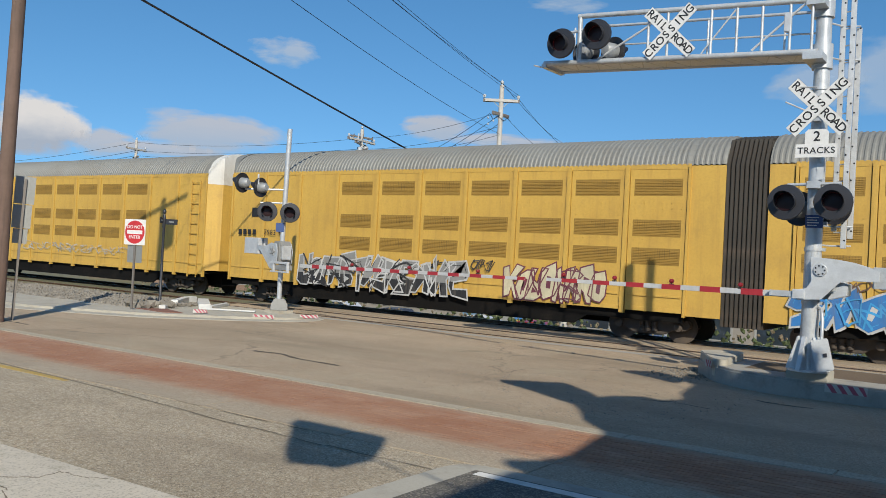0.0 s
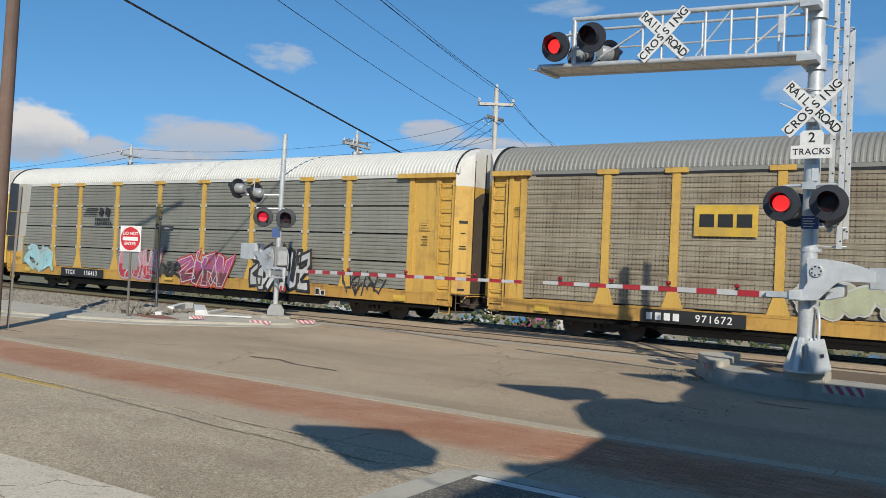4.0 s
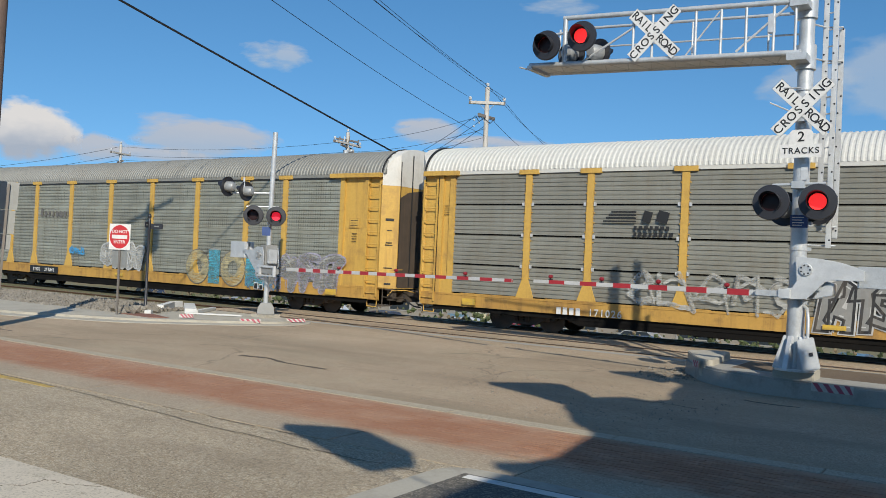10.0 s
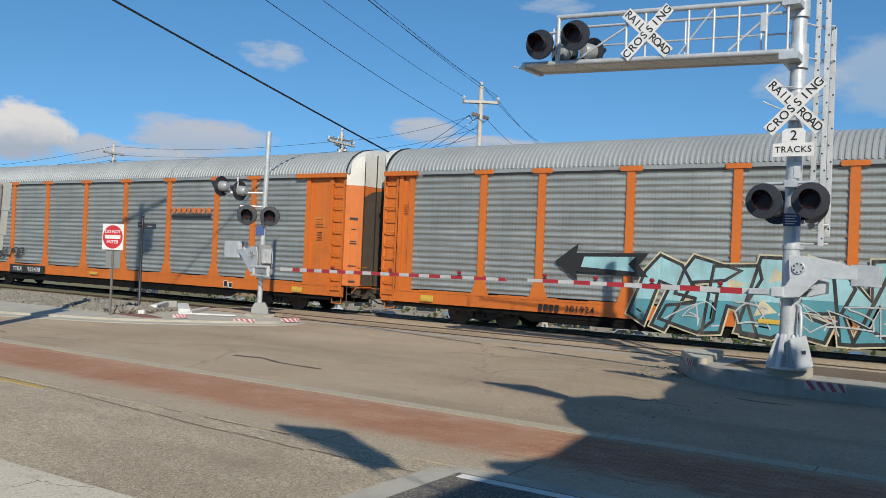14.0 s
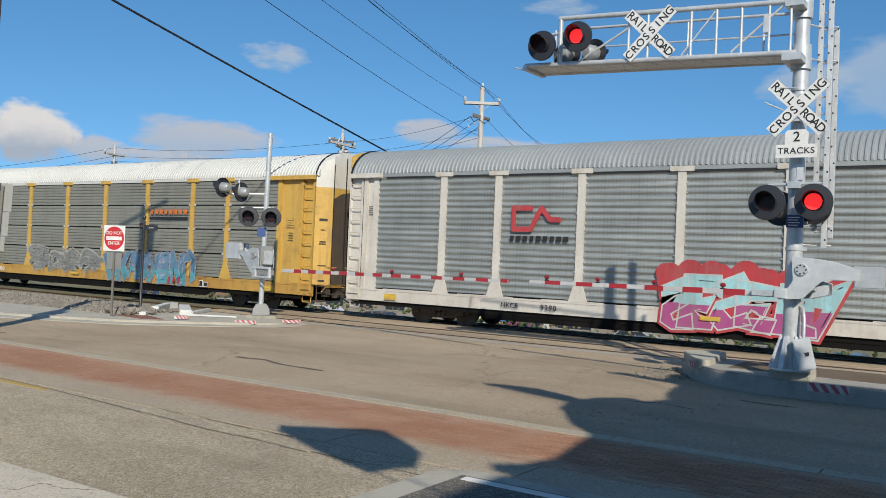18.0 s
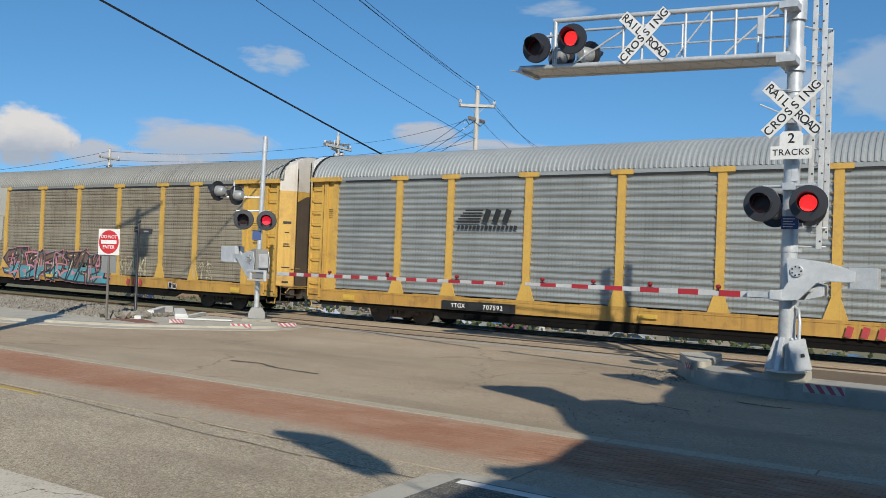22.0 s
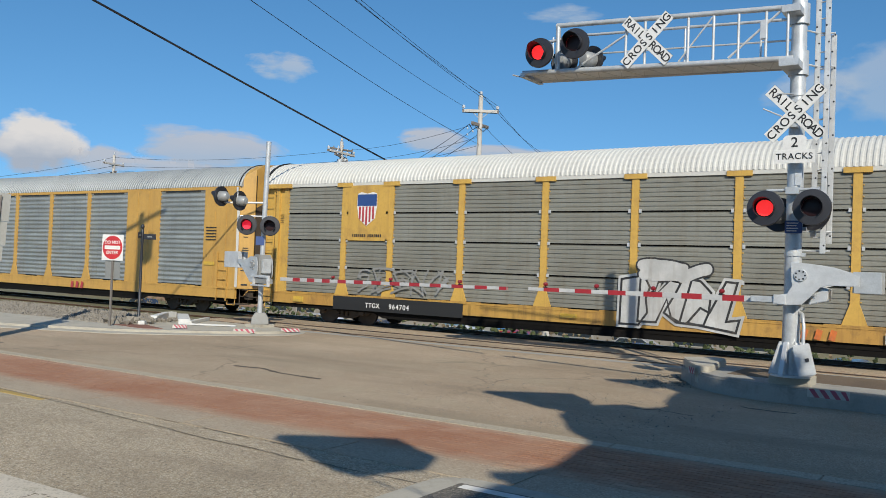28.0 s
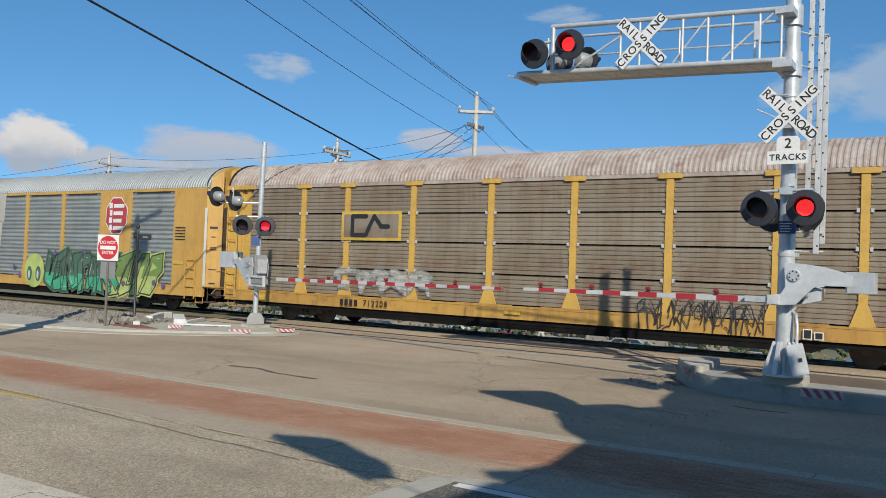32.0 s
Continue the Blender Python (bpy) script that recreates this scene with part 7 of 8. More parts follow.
far_pole(-36.15, 59.75, -3.2, 16.45, 33, "tall pale wooden utility pole with crossarms beyond the tracks", 1.5)
p2 = far_pole(-62.0, 72.8, -3.2, 15.9, 95, "utility pole with transformers beyond the tracks", 2.6)
part("transformer", Shape().lathe([(0.0, 0.0), (0.0, 0.3), (1.0, 0.32), (1.05, 0.2), (1.07, 0.0)], (0.55, -0.2, 16.2), (0, 0, 1), 14), GALV, p2, "grey pole transformer")
part("transformer", Shape().lathe([(0.0, 0.0), (0.0, 0.3), (1.0, 0.32), (1.05, 0.2), (1.07, 0.0)], (-0.55, -0.2, 16.0), (0, 0, 1), 14), GALV, p2, "grey pole transformer")
for k in range(5):
    part("cutout", Shape().tube([(-1.9 + 0.9 * k, -0.12, 17.6 - 0.1 * (k % 2)), (-1.75 + 0.9 * k, -0.2, 18.35 + 0.15 * (k % 3))], 0.07, 6), CERAMIC if k % 2 else WOOD_GREY, p2)
part("crossarm", Shape().box(-2.3, 2.0, -0.09, 0.09, 17.3, 17.5), WOOD_GREY, p2, m=pose(0, 0, 0, 0, 0, 18))
part("crossarm", Shape().box(-1.6, 1.6, -0.09, 0.09, 18.1, 18.3), WOOD_GREY, p2, m=pose(0, 0, 0, 0, 0, -14))
far_pole(-105.0, 74.3, -3.2, 16.4, 103, "distant utility pole with a crossarm", 2.0)
far_pole(-170.0, 78.0, -3.2, 14.5, 20, "distant utility pole with a crossarm", 1.5, False)
far_pole(-51.8, 109.0, -3.2, 17.6, 33, "utility pole farther along the line", 1.5)


def wire(a, b, sag, r, label="thin black overhead wire"):
    a, b = Vector(a), Vector(b)
    pts = [a + (b - a) * (k / 16) - Vector((0, 0, sag * 4 * (k / 16) * (1 - k / 16))) for k in range(17)]
    mid = pts[8].copy()
    ob = part("overhead_wire", Shape().tube([p - mid for p in pts], r, 6), WIRE, None, m=Matrix.Translation(mid))
    return tagged(ob, label, "wire", "overhead wires")


wire((-19.95, 10.75, 9.30), (-22.3, 45.0, 3.75), 0.12, 0.032, "thick black overhead cable")
far_pole(-22.3, 45.1, -3.2, 4.4, 10, "short service pole beyond the tracks", 0.5, False)
wire((-19.6, 11.3, 11.9), (-36.1, 59.7, 12.4), 0.5, 0.014)
wire((-20.9, 10.2, 14.45), (-37.25, 59.0, 15.5), 0.5, 0.013)
wire((-20.15, 10.75, 15.2), (-36.15, 59.75, 16.65), 0.5, 0.013)
wire((-19.3, 11.4, 14.45), (-35.1, 60.4, 15.55), 0.4, 0.013)
for dx, z0, z1 in ((0.0, 16.65, 17.8), (1.25, 15.55, 16.6), (0.3, 14.0, 15.2)):
    wire((-36.15 + dx * 0.84, 59.75 + dx * 0.55, z0), (-51.8 + dx * 0.84, 109.0 + dx * 0.55, z1), 1.2, 0.018)
wire((-19.1, 11.5, 14.45), (-34.9, 60.5, 15.62), 0.42, 0.013)
for k in range(3):
    wire((-36.9 + 0.5 * k, 59.3 + 0.3 * k, 14.1 - 0.25 * k), (-62.6 + 0.6 * k, 72.4, 10.8 - 0.5 * k), 1.2, 0.02)
for dz, s in ((13.7, 0.5), (13.0, 0.5), (14.9, 0.7)):
    wire((-62.0, 72.8, dz), (-105.0, 74.3, dz + 1.2), s, 0.02)
    wire((-105.0, 74.3, dz + 1.2), (-170.0, 78.0, dz - 0.4), 0.8, 0.025)
    wire((-62.0, 72.8, dz), (-36.2, 59.9, dz - 0.6), 0.5, 0.016)

# ---- crossing, tracks and kerbs ----
RAIL_PROFILE = [(-0.07, -0.17), (0.07, -0.17), (0.07, -0.155), (0.012, -0.13), (0.012, -0.05), (0.036, -0.035), (0.036, -0.008), (0.028, 0.0), (-0.028, 0.0), (-0.036, -0.008), (-0.036, -0.035), (-0.012, -0.05), (-0.012, -0.13), (-0.07, -0.155)]
for yc, label in ((21.14, "rusty rails of the empty near track"), (24.72, "rails of the track under the train")):
    tr = thing("railroad_track", pose(-24, yc, 0), label, "railroad track", "railroad tracks")
    for s in (-0.72, 0.72):
        rl = part("rail", Shape().prism([(s + a, b + 0.012) for a, b in RAIL_PROFILE], -140, 110, "x"), RAIL, tr)
        part("rail_head", Shape().box(-140, 110, s - 0.024, s + 0.024, 0.0122, 0.0142), RAIL_TOP, rl)
        part("flangeway", Shape().box(0.0, 38.0, s - 0.115 if s > 0 else s + 0.04, s - 0.04 if s > 0 else s + 0.115, -0.004, 0.001), INK, tr, smooth=False)
        part("flangeway", Shape().box(0.0, 38.0, s + 0.04 if s > 0 else s - 0.09, s + 0.09 if s > 0 else s - 0.04, -0.004, 0.001), TIE, tr, smooth=False)
    tie = Shape().box(-0.115, 0.115, -1.3, 1.3, -0.30, -0.125).mesh("tie", 0.01)
    for k in range(110):
        place("tie", tie, TIE, tr, pose(-0.4 - 0.53 * k, 0, 0))
bed = Shape().prism([(19.3, -0.2), (19.9, -0.17), (25.85, -0.17), (26.9, -0.75), (26.9, -1.4), (19.3, -1.4)], -400, -24.0, "x")
tagged(part("ballast_bed", bed, DIRT, smooth=False), "brown dirty ballast bed under the tracks", "ballast", kind="structure")
bed = Shape().prism([(19.3, -0.2), (19.9, -0.17), (25.85, -0.17), (26.9, -0.75), (26.9, -1.4), (19.3, -1.4)], 14.0, 400, "x")
tagged(part("ballast_bed_east", bed, DIRT, smooth=False), "brown dirty ballast bed under the tracks", "ballast", kind="structure")
for y, w in ((19.86, 0.35), (22.95, 1.1)):
    p = Shape().box(-24, 14, y - w / 2, y + w / 2, -0.006, 0.003)
    tagged(part("crossing_panel", p, CONCRETE_G if w < 1 else ASPHALT, smooth=False), "flat crossing panel beside the rail", "crossing panel", kind="structure")

rng = random.Random(5)


def stones(name, count, spot, size, material, label):
    s = Shape()
    for _ in range(count):
        x, y, z = spot()
        a = size * rng.uniform(0.5, 1.4)
        q = Euler((rng.uniform(0, 6), rng.uniform(0, 6), rng.uniform(0, 6))).to_matrix()
        pts = [Vector(p) for p in ((1, 0, 0), (-1, 0.1, 0), (0.1, 1, 0.1), (0, -1, 0), (0, 0.1, 0.8), (0.1, 0, -0.8))]
        s.add([q @ (p * a * rng.uniform(0.7, 1.15)) + Vector((x, y, z)) for p in pts], [(0, 2, 4), (2, 1, 4), (1, 3, 4), (3, 0, 4), (2, 0, 5), (1, 2, 5), (3, 1, 5), (0, 3, 5)])
    return tagged(part(name, s, material, smooth=False), label, "gravel", kind="stuff")


def on_mound():
    x, y = rng.uniform(-34, -22.2), rng.uniform(16.0, 19.6)
    if x > -24.4 and y > 17.4:
        x, y = rng.uniform(-34, -24.4), rng.uniform(16.0, 19.6)
    if x > -22.6 and y < 16.6:
        y = rng.uniform(16.8, 19.2)
    return x, y, 0.06 + 0.12 * max(0.0, 1 - abs(y - 17.8) / 1.9) * rng.uniform(0.5, 1.0)


stones("gravel_mound", 5200, on_mound, 0.085, STONE, "heap of pale crushed stone beside the track")
stones("large_stones", 26, lambda: (rng.uniform(-22.7, -21.7), rng.uniform(16.0, 17.0), rng.uniform(0.10, 0.24)), 0.15, STONE, "larger pale broken stones at the end of the heap")
stones("ballast_stones", 4200, lambda: (rng.uniform(-70, -24), rng.choice((rng.uniform(19.7, 20.3), rng.uniform(20.5, 21.8), rng.uniform(22.0, 23.9), rng.uniform(24.1, 25.4))), -0.15), 0.05, DIRT, "small brown ballast stones between the ties")
stones("kerb_rubble", 260, lambda: (rng.gauss(-5.6, 0.35), rng.gauss(17.0, 0.5), 0.01), 0.026, STONE, "crumbled concrete at the foot of the island")
stones("road_grit", 500, lambda: (rng.uniform(-9, -3.5), rng.uniform(10.3, 14.5), 0.004), 0.012, STONE, "scattered pale grit on the asphalt")

mound = Shape()
nx, ny = 26, 8
mound.add([(-34.5 + 12.4 * i / nx, 15.7 + 4.2 * j / ny, 0.02 + 0.10 * max(0.0, 1 - abs((15.7 + 4.2 * j / ny) - 17.8) / 2.0) * (1 if i < nx - 1 else 0.1)) for j in range(ny + 1) for i in range(nx + 1)],
          [(j * (nx + 1) + i, j * (nx + 1) + i + 1, (j + 1) * (nx + 1) + i + 1, (j + 1) * (nx + 1) + i) for j in range(ny) for i in range(nx)])
tagged(part("gravel_base", mound, STONE), "pale crushed stone ground", "gravel", kind="structure")


def rounded(points, r=0.5, n=5):
    out = []
    m = len(points)
    for i, p in enumerate(points):
        p, a, b = Vector(p), Vector(points[i - 1]), Vector(points[(i + 1) % m])
        u, v = (a - p).normalized(), (b - p).normalized()
        k = min(r, (a - p).length * 0.45, (b - p).length * 0.45)
        for j in range(n + 1):
            t = j / n
            out.append(tuple((1 - t) ** 2 * (p + u * k) + 2 * t * (1 - t) * p + t * t * (p + v * k)))
    return out


def slab(name, outline, z, material, label, category, bevel=0.03, base=-0.1):
    ob = part(name, Shape().prism(outline, base, z, "z"), material, bevel=bevel)
    return tagged(ob, label, category, kind="structure")


isle = rounded([(-5.66, 17.75), (-4.75, 16.2), (-3.7, 15.62), (8.0, 15.66), (8.0, 18.2), (-5.1, 18.3)], 0.6)
slab("traffic_island", isle, 0.31, CONCRETE_G, "raised concrete island with painted kerb stripes", "traffic island", 0.04)
nose = thing("island_nose", pose(0, 0, 0.29), "rounded raised concrete nose of the traffic island", "kerb")
low = rounded([(-5.6, 17.8), (-5.2, 16.98), (-4.84, 16.37), (-4.66, 16.5), (-4.78, 18.2), (-5.1, 18.25)], 0.2)
top = [(x, y, 0.13 + 0.02 * (y - 16.3)) for x, y in low]
m_n = len(low)
part("nose_block", Shape().add([(x, y, -0.2) for x, y in low] + top, [tuple(range(m_n - 1, -1, -1)), tuple(range(m_n, 2 * m_n))] + [(k, (k + 1) % m_n, (k + 1) % m_n + m_n, k + m_n) for k in range(m_n)]), CONCRETE, nose, bevel=0.015)
slab("island_dirt", [(-4.35, 16.6), (7.9, 15.95), (7.9, 18.1), (-4.35, 18.1)], 0.314, DIRT, "brown dirt and old asphalt inside the island kerb", "traffic island", 0.0, 0.2)


def hatch(parent, x0, x1, y, z0, z1, turn=0.0, n=4, origin=None):
    """Slanted red stripes on a white patch on a kerb face that faces -y."""
    t = thing("kerb_stripes", origin, "red and white diagonal stripes painted on the kerb", "road marking", "painted kerb stripes")
    part("white_patch", Shape().box(x0, x1, y - 0.004, y, z0, z1), KERB_WHITE, t, smooth=False)
    w = (x1 - x0) / n
    for k in range(n):
        a = x0 + w * k + 0.02
        part("red_stripe", Shape().prism([(a, z1), (a + w * 0.5, z1), (min(a + w * 0.5 + 0.10, x1), z0), (a + 0.10, z0)], y - 0.009, y - 0.0045), KERB_RED, t, smooth=False)
    return t


hatch(None, -0.33, 0.33, -0.012, 0.09, 0.23, 0, 4, pose(-2.42, 15.635, 0.07, 0, 0, 0.2))
hatch(None, -0.16, 0.16, -0.012, 0.0, 0.12, 0, 3, pose(-4.97, 16.44, 0.27, 0, 0, -52))

corner = rounded([(-60, 12.6), (-24.0, 13.6), (-20.6, 15.1), (-18.75, 16.9), (-17.75, 18.3), (-18.1, 19.4), (-19.5, 19.7), (-60, 19.7)], 0.7)
slab("corner_island", corner, 0.075, CONCRETE, "low concrete corner with ramps beside the crossing", "pavement", 0.03)
hatch(None, -0.31, 0.31, -0.012, 0.0, 0.12, 0, 4, pose(-18.36, 17.55, 0.03, -35, 0, 35))
hatch(None, -0.29, 0.29, -0.012, 0.0, 0.12, 0, 4, pose(-17.85, 18.95, 0.03, -35, 0, 62))
hatch(None, -0.2, 0.2, -0.012, 0.0, 0.12, 0, 4, pose(-19.95, 16.55, 0.085, -35, 0, 45))
ramp_walls = thing("ramp_kerbs", pose(0, 0, 0.066), "pale concrete ramp kerbs meeting in a point", "kerb")
for a, b, w, h in (((-21.72, 16.56), (-22.6, 17.7), 0.2, 0.12), ((-22.6, 17.7), (-23.9, 19.2), 0.22, 0.2), ((-23.9, 19.2), (-24.0, 19.65), 0.22, 0.2), ((-21.25, 17.8), (-23.5, 19.6), 0.36, 0.16), ((-21.2, 17.94), (-22.3, 19.65), 0.16, 0.1), ((-21.2, 17.6), (-19.7, 18.5), 0.12, 0.05)):
    d = Vector(b) - Vector(a)
    part("kerb_strip", Shape().box(0, d.length, -w / 2, w / 2, 0.0, h), TRIM, ramp_walls, m=pose(a[0], a[1], 0.004 * len(ramp_walls.children), 0, 0, math.degrees(math.atan2(d.y, d.x))), bevel=0.01)
slab("ramp_tile", [(-22.2, 15.9), (-20.6, 15.75), (-20.2, 16.15), (-21.6, 16.65)], 0.09, TACTILE, "brown-red ramp surface", "pavement", 0.0, 0.05)
slab("gutter", rounded([(-60, 11.9), (-24.0, 12.95), (-20.2, 14.55), (-18.2, 16.6), (-17.2, 18.2), (-17.6, 19.6), (-19.2, 19.75), (-60, 19.75)], 0.7), 0.012, CONCRETE, "pale concrete gutter apron along the kerb", "gutter", 0.0)

# brick crossing band with concrete borders
BAND0, BAND1 = 8.08, 9.84
tagged(part("band_bed", Shape().box(-70, 20, 7.38, 10.18, -0.2, -0.0058), MORTAR, smooth=False), "sandy bed under the paver band", "pavement", kind="structure")
for name, y0, y1, label in (("border_near", 7.385, 8.06, "weathered concrete border of the brick band"), ("border_far", 9.87, 10.16, "narrow concrete border of the brick band")):
    bd = thing(name, pose(0, 0, 0), label, "pavement border")
    tagged(bd, kind="structure")
    x = -40.0
    while x < 12:
        part("slab", Shape().box(x + 0.006, x + 2.394, y0, y1, -0.1, 0.006 + rng.uniform(-0.002, 0.002)), BORDER if name == "border_near" else BORDER_FAR, bd, bevel=0.006)
        x += 2.4
band = thing("brick_band", pose(0, 0, 0), "worn red brick paver band across the street", "brick paving")
tagged(band, kind="structure")
brick = Shape().box(-0.0995, 0.0995, -0.0490, 0.0490, -0.05, 0.0).mesh("brick", 0.004)
rows_n = int((BAND1 - BAND0) / 0.103)
near, rest = [], Shape()
for j in range(rows_n + 1):
    x = -40.0 + (0.1 if j % 2 else 0.0)
    y = BAND0 + 0.052 + j * 0.1015
    while x < 12:
        z = rng.uniform(-0.003, 0.001)
        if -4.6 < x < -1.0 and len(near) < 300:
            near.append((x, y, z, rng.uniform(-1.5, 1.5)))
        elif x > -26:
            rest.box(x - 0.0997, x + 0.0997, y - 0.0492, y + 0.0492, -0.05, z)
        x += 0.203
for x, y, z, turn in near:
    place("brick", brick, BRICK, band, pose(x, y, z, 0, 0, turn))
me = bpy.data.meshes.new("bricks_joined")
me.from_pydata(rest.v, [], rest.f)
tagged(place("bricks_joined", me, BRICK, band), kind="stuff")
tagged(part("band_far_end", Shape().box(-70, -26.1, BAND0, BAND1, -0.05, 0.0), BRICK, smooth=False), "worn red brick paver band farther off", "brick paving", kind="structure")

# kerb corner and pavements by the camera
walkway = rounded([(-4.56, 7.12), (-4.56, -12.0), (2.9, -12.0), (2.9, 7.12)], 0.45)
slab("corner_kerb", walkway, 0.10, CONCRETE, "pale concrete kerb round the street corner", "kerb", 0.03)
slab("pavement_near", [(-4.22, 6.86), (-4.22, -11.8), (2.9, -11.8), (2.9, 6.86)], 0.104, DARK_ASPHALT, "dark stony pavement inside the kerb", "pavement", 0.0, 0.0)
slab("pavement_line", [(-4.15, 6.82), (-4.15, 6.70), (2.9, 6.70), (2.9, 6.82)], 0.108, WHITE_LINE, "thin pale edge line on the pavement", "pavement", 0.0, 0.09)
slab("pavement_west", rounded([(-60, 3.45), (-60, -6.0), (-4.9, -6.0), (-4.9, 4.57)], 0.3), 0.035, CONCRETE_P, "cracked pale concrete pavement", "pavement", 0.02)
tagged(part("centre_line", Shape().box(-60, -11.6, 7.16, 7.30, -0.05, 0.002), YELLOW_LINE, smooth=False), "worn yellow centre line", "road marking", kind="structure")


def crack(points, w, label="dark crack in the asphalt", z=0.0055):
    s = Shape()
    pts = [Vector(p) for p in points]
    for a, b in zip(pts[:-1], pts[1:]):
        for k in range(4):
            p, q = a + (b - a) * k / 4, a + (b - a) * (k + 1) / 4
            n = Vector((-(q - p).y, (q - p).x)).normalized() * w * rng.uniform(0.4, 1.2) / 2
            o = Vector((rng.uniform(-0.02, 0.02), rng.uniform(-0.02, 0.02)))
            s.add([(*(v + o), z) for v in (p - n, q - n, q + n, p + n)], [(0, 1, 2, 3)])
    tagged(part("crack", s, CRACK if w > 0.04 else FINE_CRACK, smooth=False), label, "crack", "cracks in the asphalt", "structure")


crack([(-12.9, 12.1), (-12.2, 12.2), (-11.5, 11.95), (-10.4, 11.9)], 0.13)
crack([(-22.5, 11.2), (-20.0, 11.05), (-19.4, 11.0)], 0.10)
crack([(-13.9, 7.36), (-10.5, 7.2), (-7.8, 6.95), (-6.2, 6.9), (-4.7, 6.9)], 0.022, "long dark joint in the asphalt")
crack([(-9.8, 7.42), (-7.84, 7.36), (-6.5, 7.34)], 0.02)
crack([(-3.6, 14.6), (-3.2, 14.5), (-2.7, 14.55)], 0.09)
crack([(-5.0, 13.0), (-4.5, 13.2), (-3.9, 13.05)], 0.05)
crack([(-7.6, 3.75), (-7.3, 3.92), (-7.15, 3.85), (-6.9, 4.1), (-6.95, 4.3)], 0.022, "dark crack in the pavement", 0.0365)
crack([(-7.15, 3.85), (-7.0, 3.7), (-6.8, 3.72), (-6.5, 3.6)], 0.018, "dark crack in the pavement", 0.0365)
crack([(-6.95, 4.3), (-6.7, 4.34), (-6.4, 4.5)], 0.016, "dark crack in the pavement", 0.0365)

# ---- beyond the tracks ----
def low_building(x, y, w, d, h, turn, wall, label, windows, door=True, band=None):
    b = thing("building", pose(x, y, -3.25, 0, 0, turn), label, "building", "buildings beyond the tracks")
    part("wall", Shape().box(0, w, 0, d, 0, h), wall, b, bevel=0.02)
    part("roof", Shape().box(-0.2, w + 0.2, -0.2, d + 0.2, h, h + 0.25), FAR_TRIM, b)
    for k in range(windows):
        cx = w * (k + 0.5) / windows
        win = part("window", Shape().box(cx - w / windows * 0.34, cx + w / windows * 0.34, -0.05, 0.0, 0.7, 2.5), FAR_TRIM, b)
        part("pane", Shape().box(cx - w / windows * 0.30, cx + w / windows * 0.30, -0.07, -0.05, 0.8, 2.4), GLASS, win)
    if band:
        part("sign_band", Shape().box(w * 0.1, w * 0.9, -0.12, 0.0, h - 1.1, h - 0.3), band, b)
    return b


low_building(-60, 60, 30, 14, 4.2, 4, FAR_WALL, "long tan storefront building with dark windows", 9, band=BLUE)
low_building(-28, 57, 17, 12, 4.0, 2, FAR_WALL, "tan storefront building beyond the tracks", 4)
low_building(-108, 70, 36, 14, 5.5, 3, FAR_BRICK, "brown brick commercial building", 8)
low_building(-8, 72, 22, 12, 4.6, -3, FAR_WALL, "pale low building beyond the tracks", 6)
low_building(24, 64, 30, 14, 5.0, 0, FAR_BRICK, "brown brick building beyond the tracks", 7)

SIGNBOX = thing("road_sign_board", pose(-30.6, 54.0, -2.9, 0, 0, 20), "blue, yellow and pink storefront sign panels", "sign")
for k, (x0, x1, z0, z1, key) in enumerate(((0.0, 1.2, 0.75, 1.2, "blue"), (0.0, 1.2, 0.30, 0.72, "gold"), (1.25, 2.4, 0.75, 1.2, "magenta"), (1.25, 2.4, 0.30, 0.72, "red"), (-2.2, -1.2, 0.3, 1.2, "cream"), (-4.0, -2.5, 0.3, 1.1, "steelblue"))):
    part("sign_panel", Shape().box(x0, x1, -0.06, 0.0, z0, z1), PAINT[key], SIGNBOX, bevel=0.01)
part("sign_frame", Shape().box(-4.1, 2.5, 0.0, 0.08, -0.3, 1.25), SIGN_BACK, SIGNBOX)

CAR_PAINT = [mat("car_paint_" + n, c, 0.25, 0.2, spec=0.6, fine=60) for n, c in (("blue", (0.04, 0.10, 0.24)), ("white", (0.7, 0.7, 0.7)), ("dark", (0.05, 0.05, 0.06)), ("silver", (0.42, 0.43, 0.45)), ("red", (0.35, 0.03, 0.03)))]
TYRE = mat("tyre_rubber", (0.02, 0.02, 0.02), 0.8)
BODY = Shape().prism([(-2.2, 0.35), (-2.25, 0.75), (-1.95, 0.92), (-1.25, 0.98), (-0.75, 1.45), (0.75, 1.48), (1.45, 1.02), (2.1, 0.9), (2.25, 0.7), (2.2, 0.35)], -0.88, 0.88).mesh("body", 0.06)
GLASSES = Shape().prism([(-1.12, 1.0), (-0.70, 1.40), (0.70, 1.42), (1.28, 1.03)], -0.89, 0.89).mesh("window", 0.0)
TYRES = Shape().lathe([(-0.1, 0.0), (-0.1, 0.31), (0.1, 0.31), (0.1, 0.0)], (0, 0, 0), (0, 1, 0), 20).mesh("wheel")


def parked(x, y, turn, k, label):
    c = thing("parked_car", pose(x, y, fall(x, y) + 0.02, 0, 0, turn), label, "car", "parked cars beyond the tracks")
    place("body", BODY, CAR_PAINT[k], c)
    place("window", GLASSES, GLASS, c)
    for wx in (-1.35, 1.35):
        for wy in (-0.82, 0.82):
            place("wheel", TYRES, TYRE, c, pose(wx, wy, 0.31))


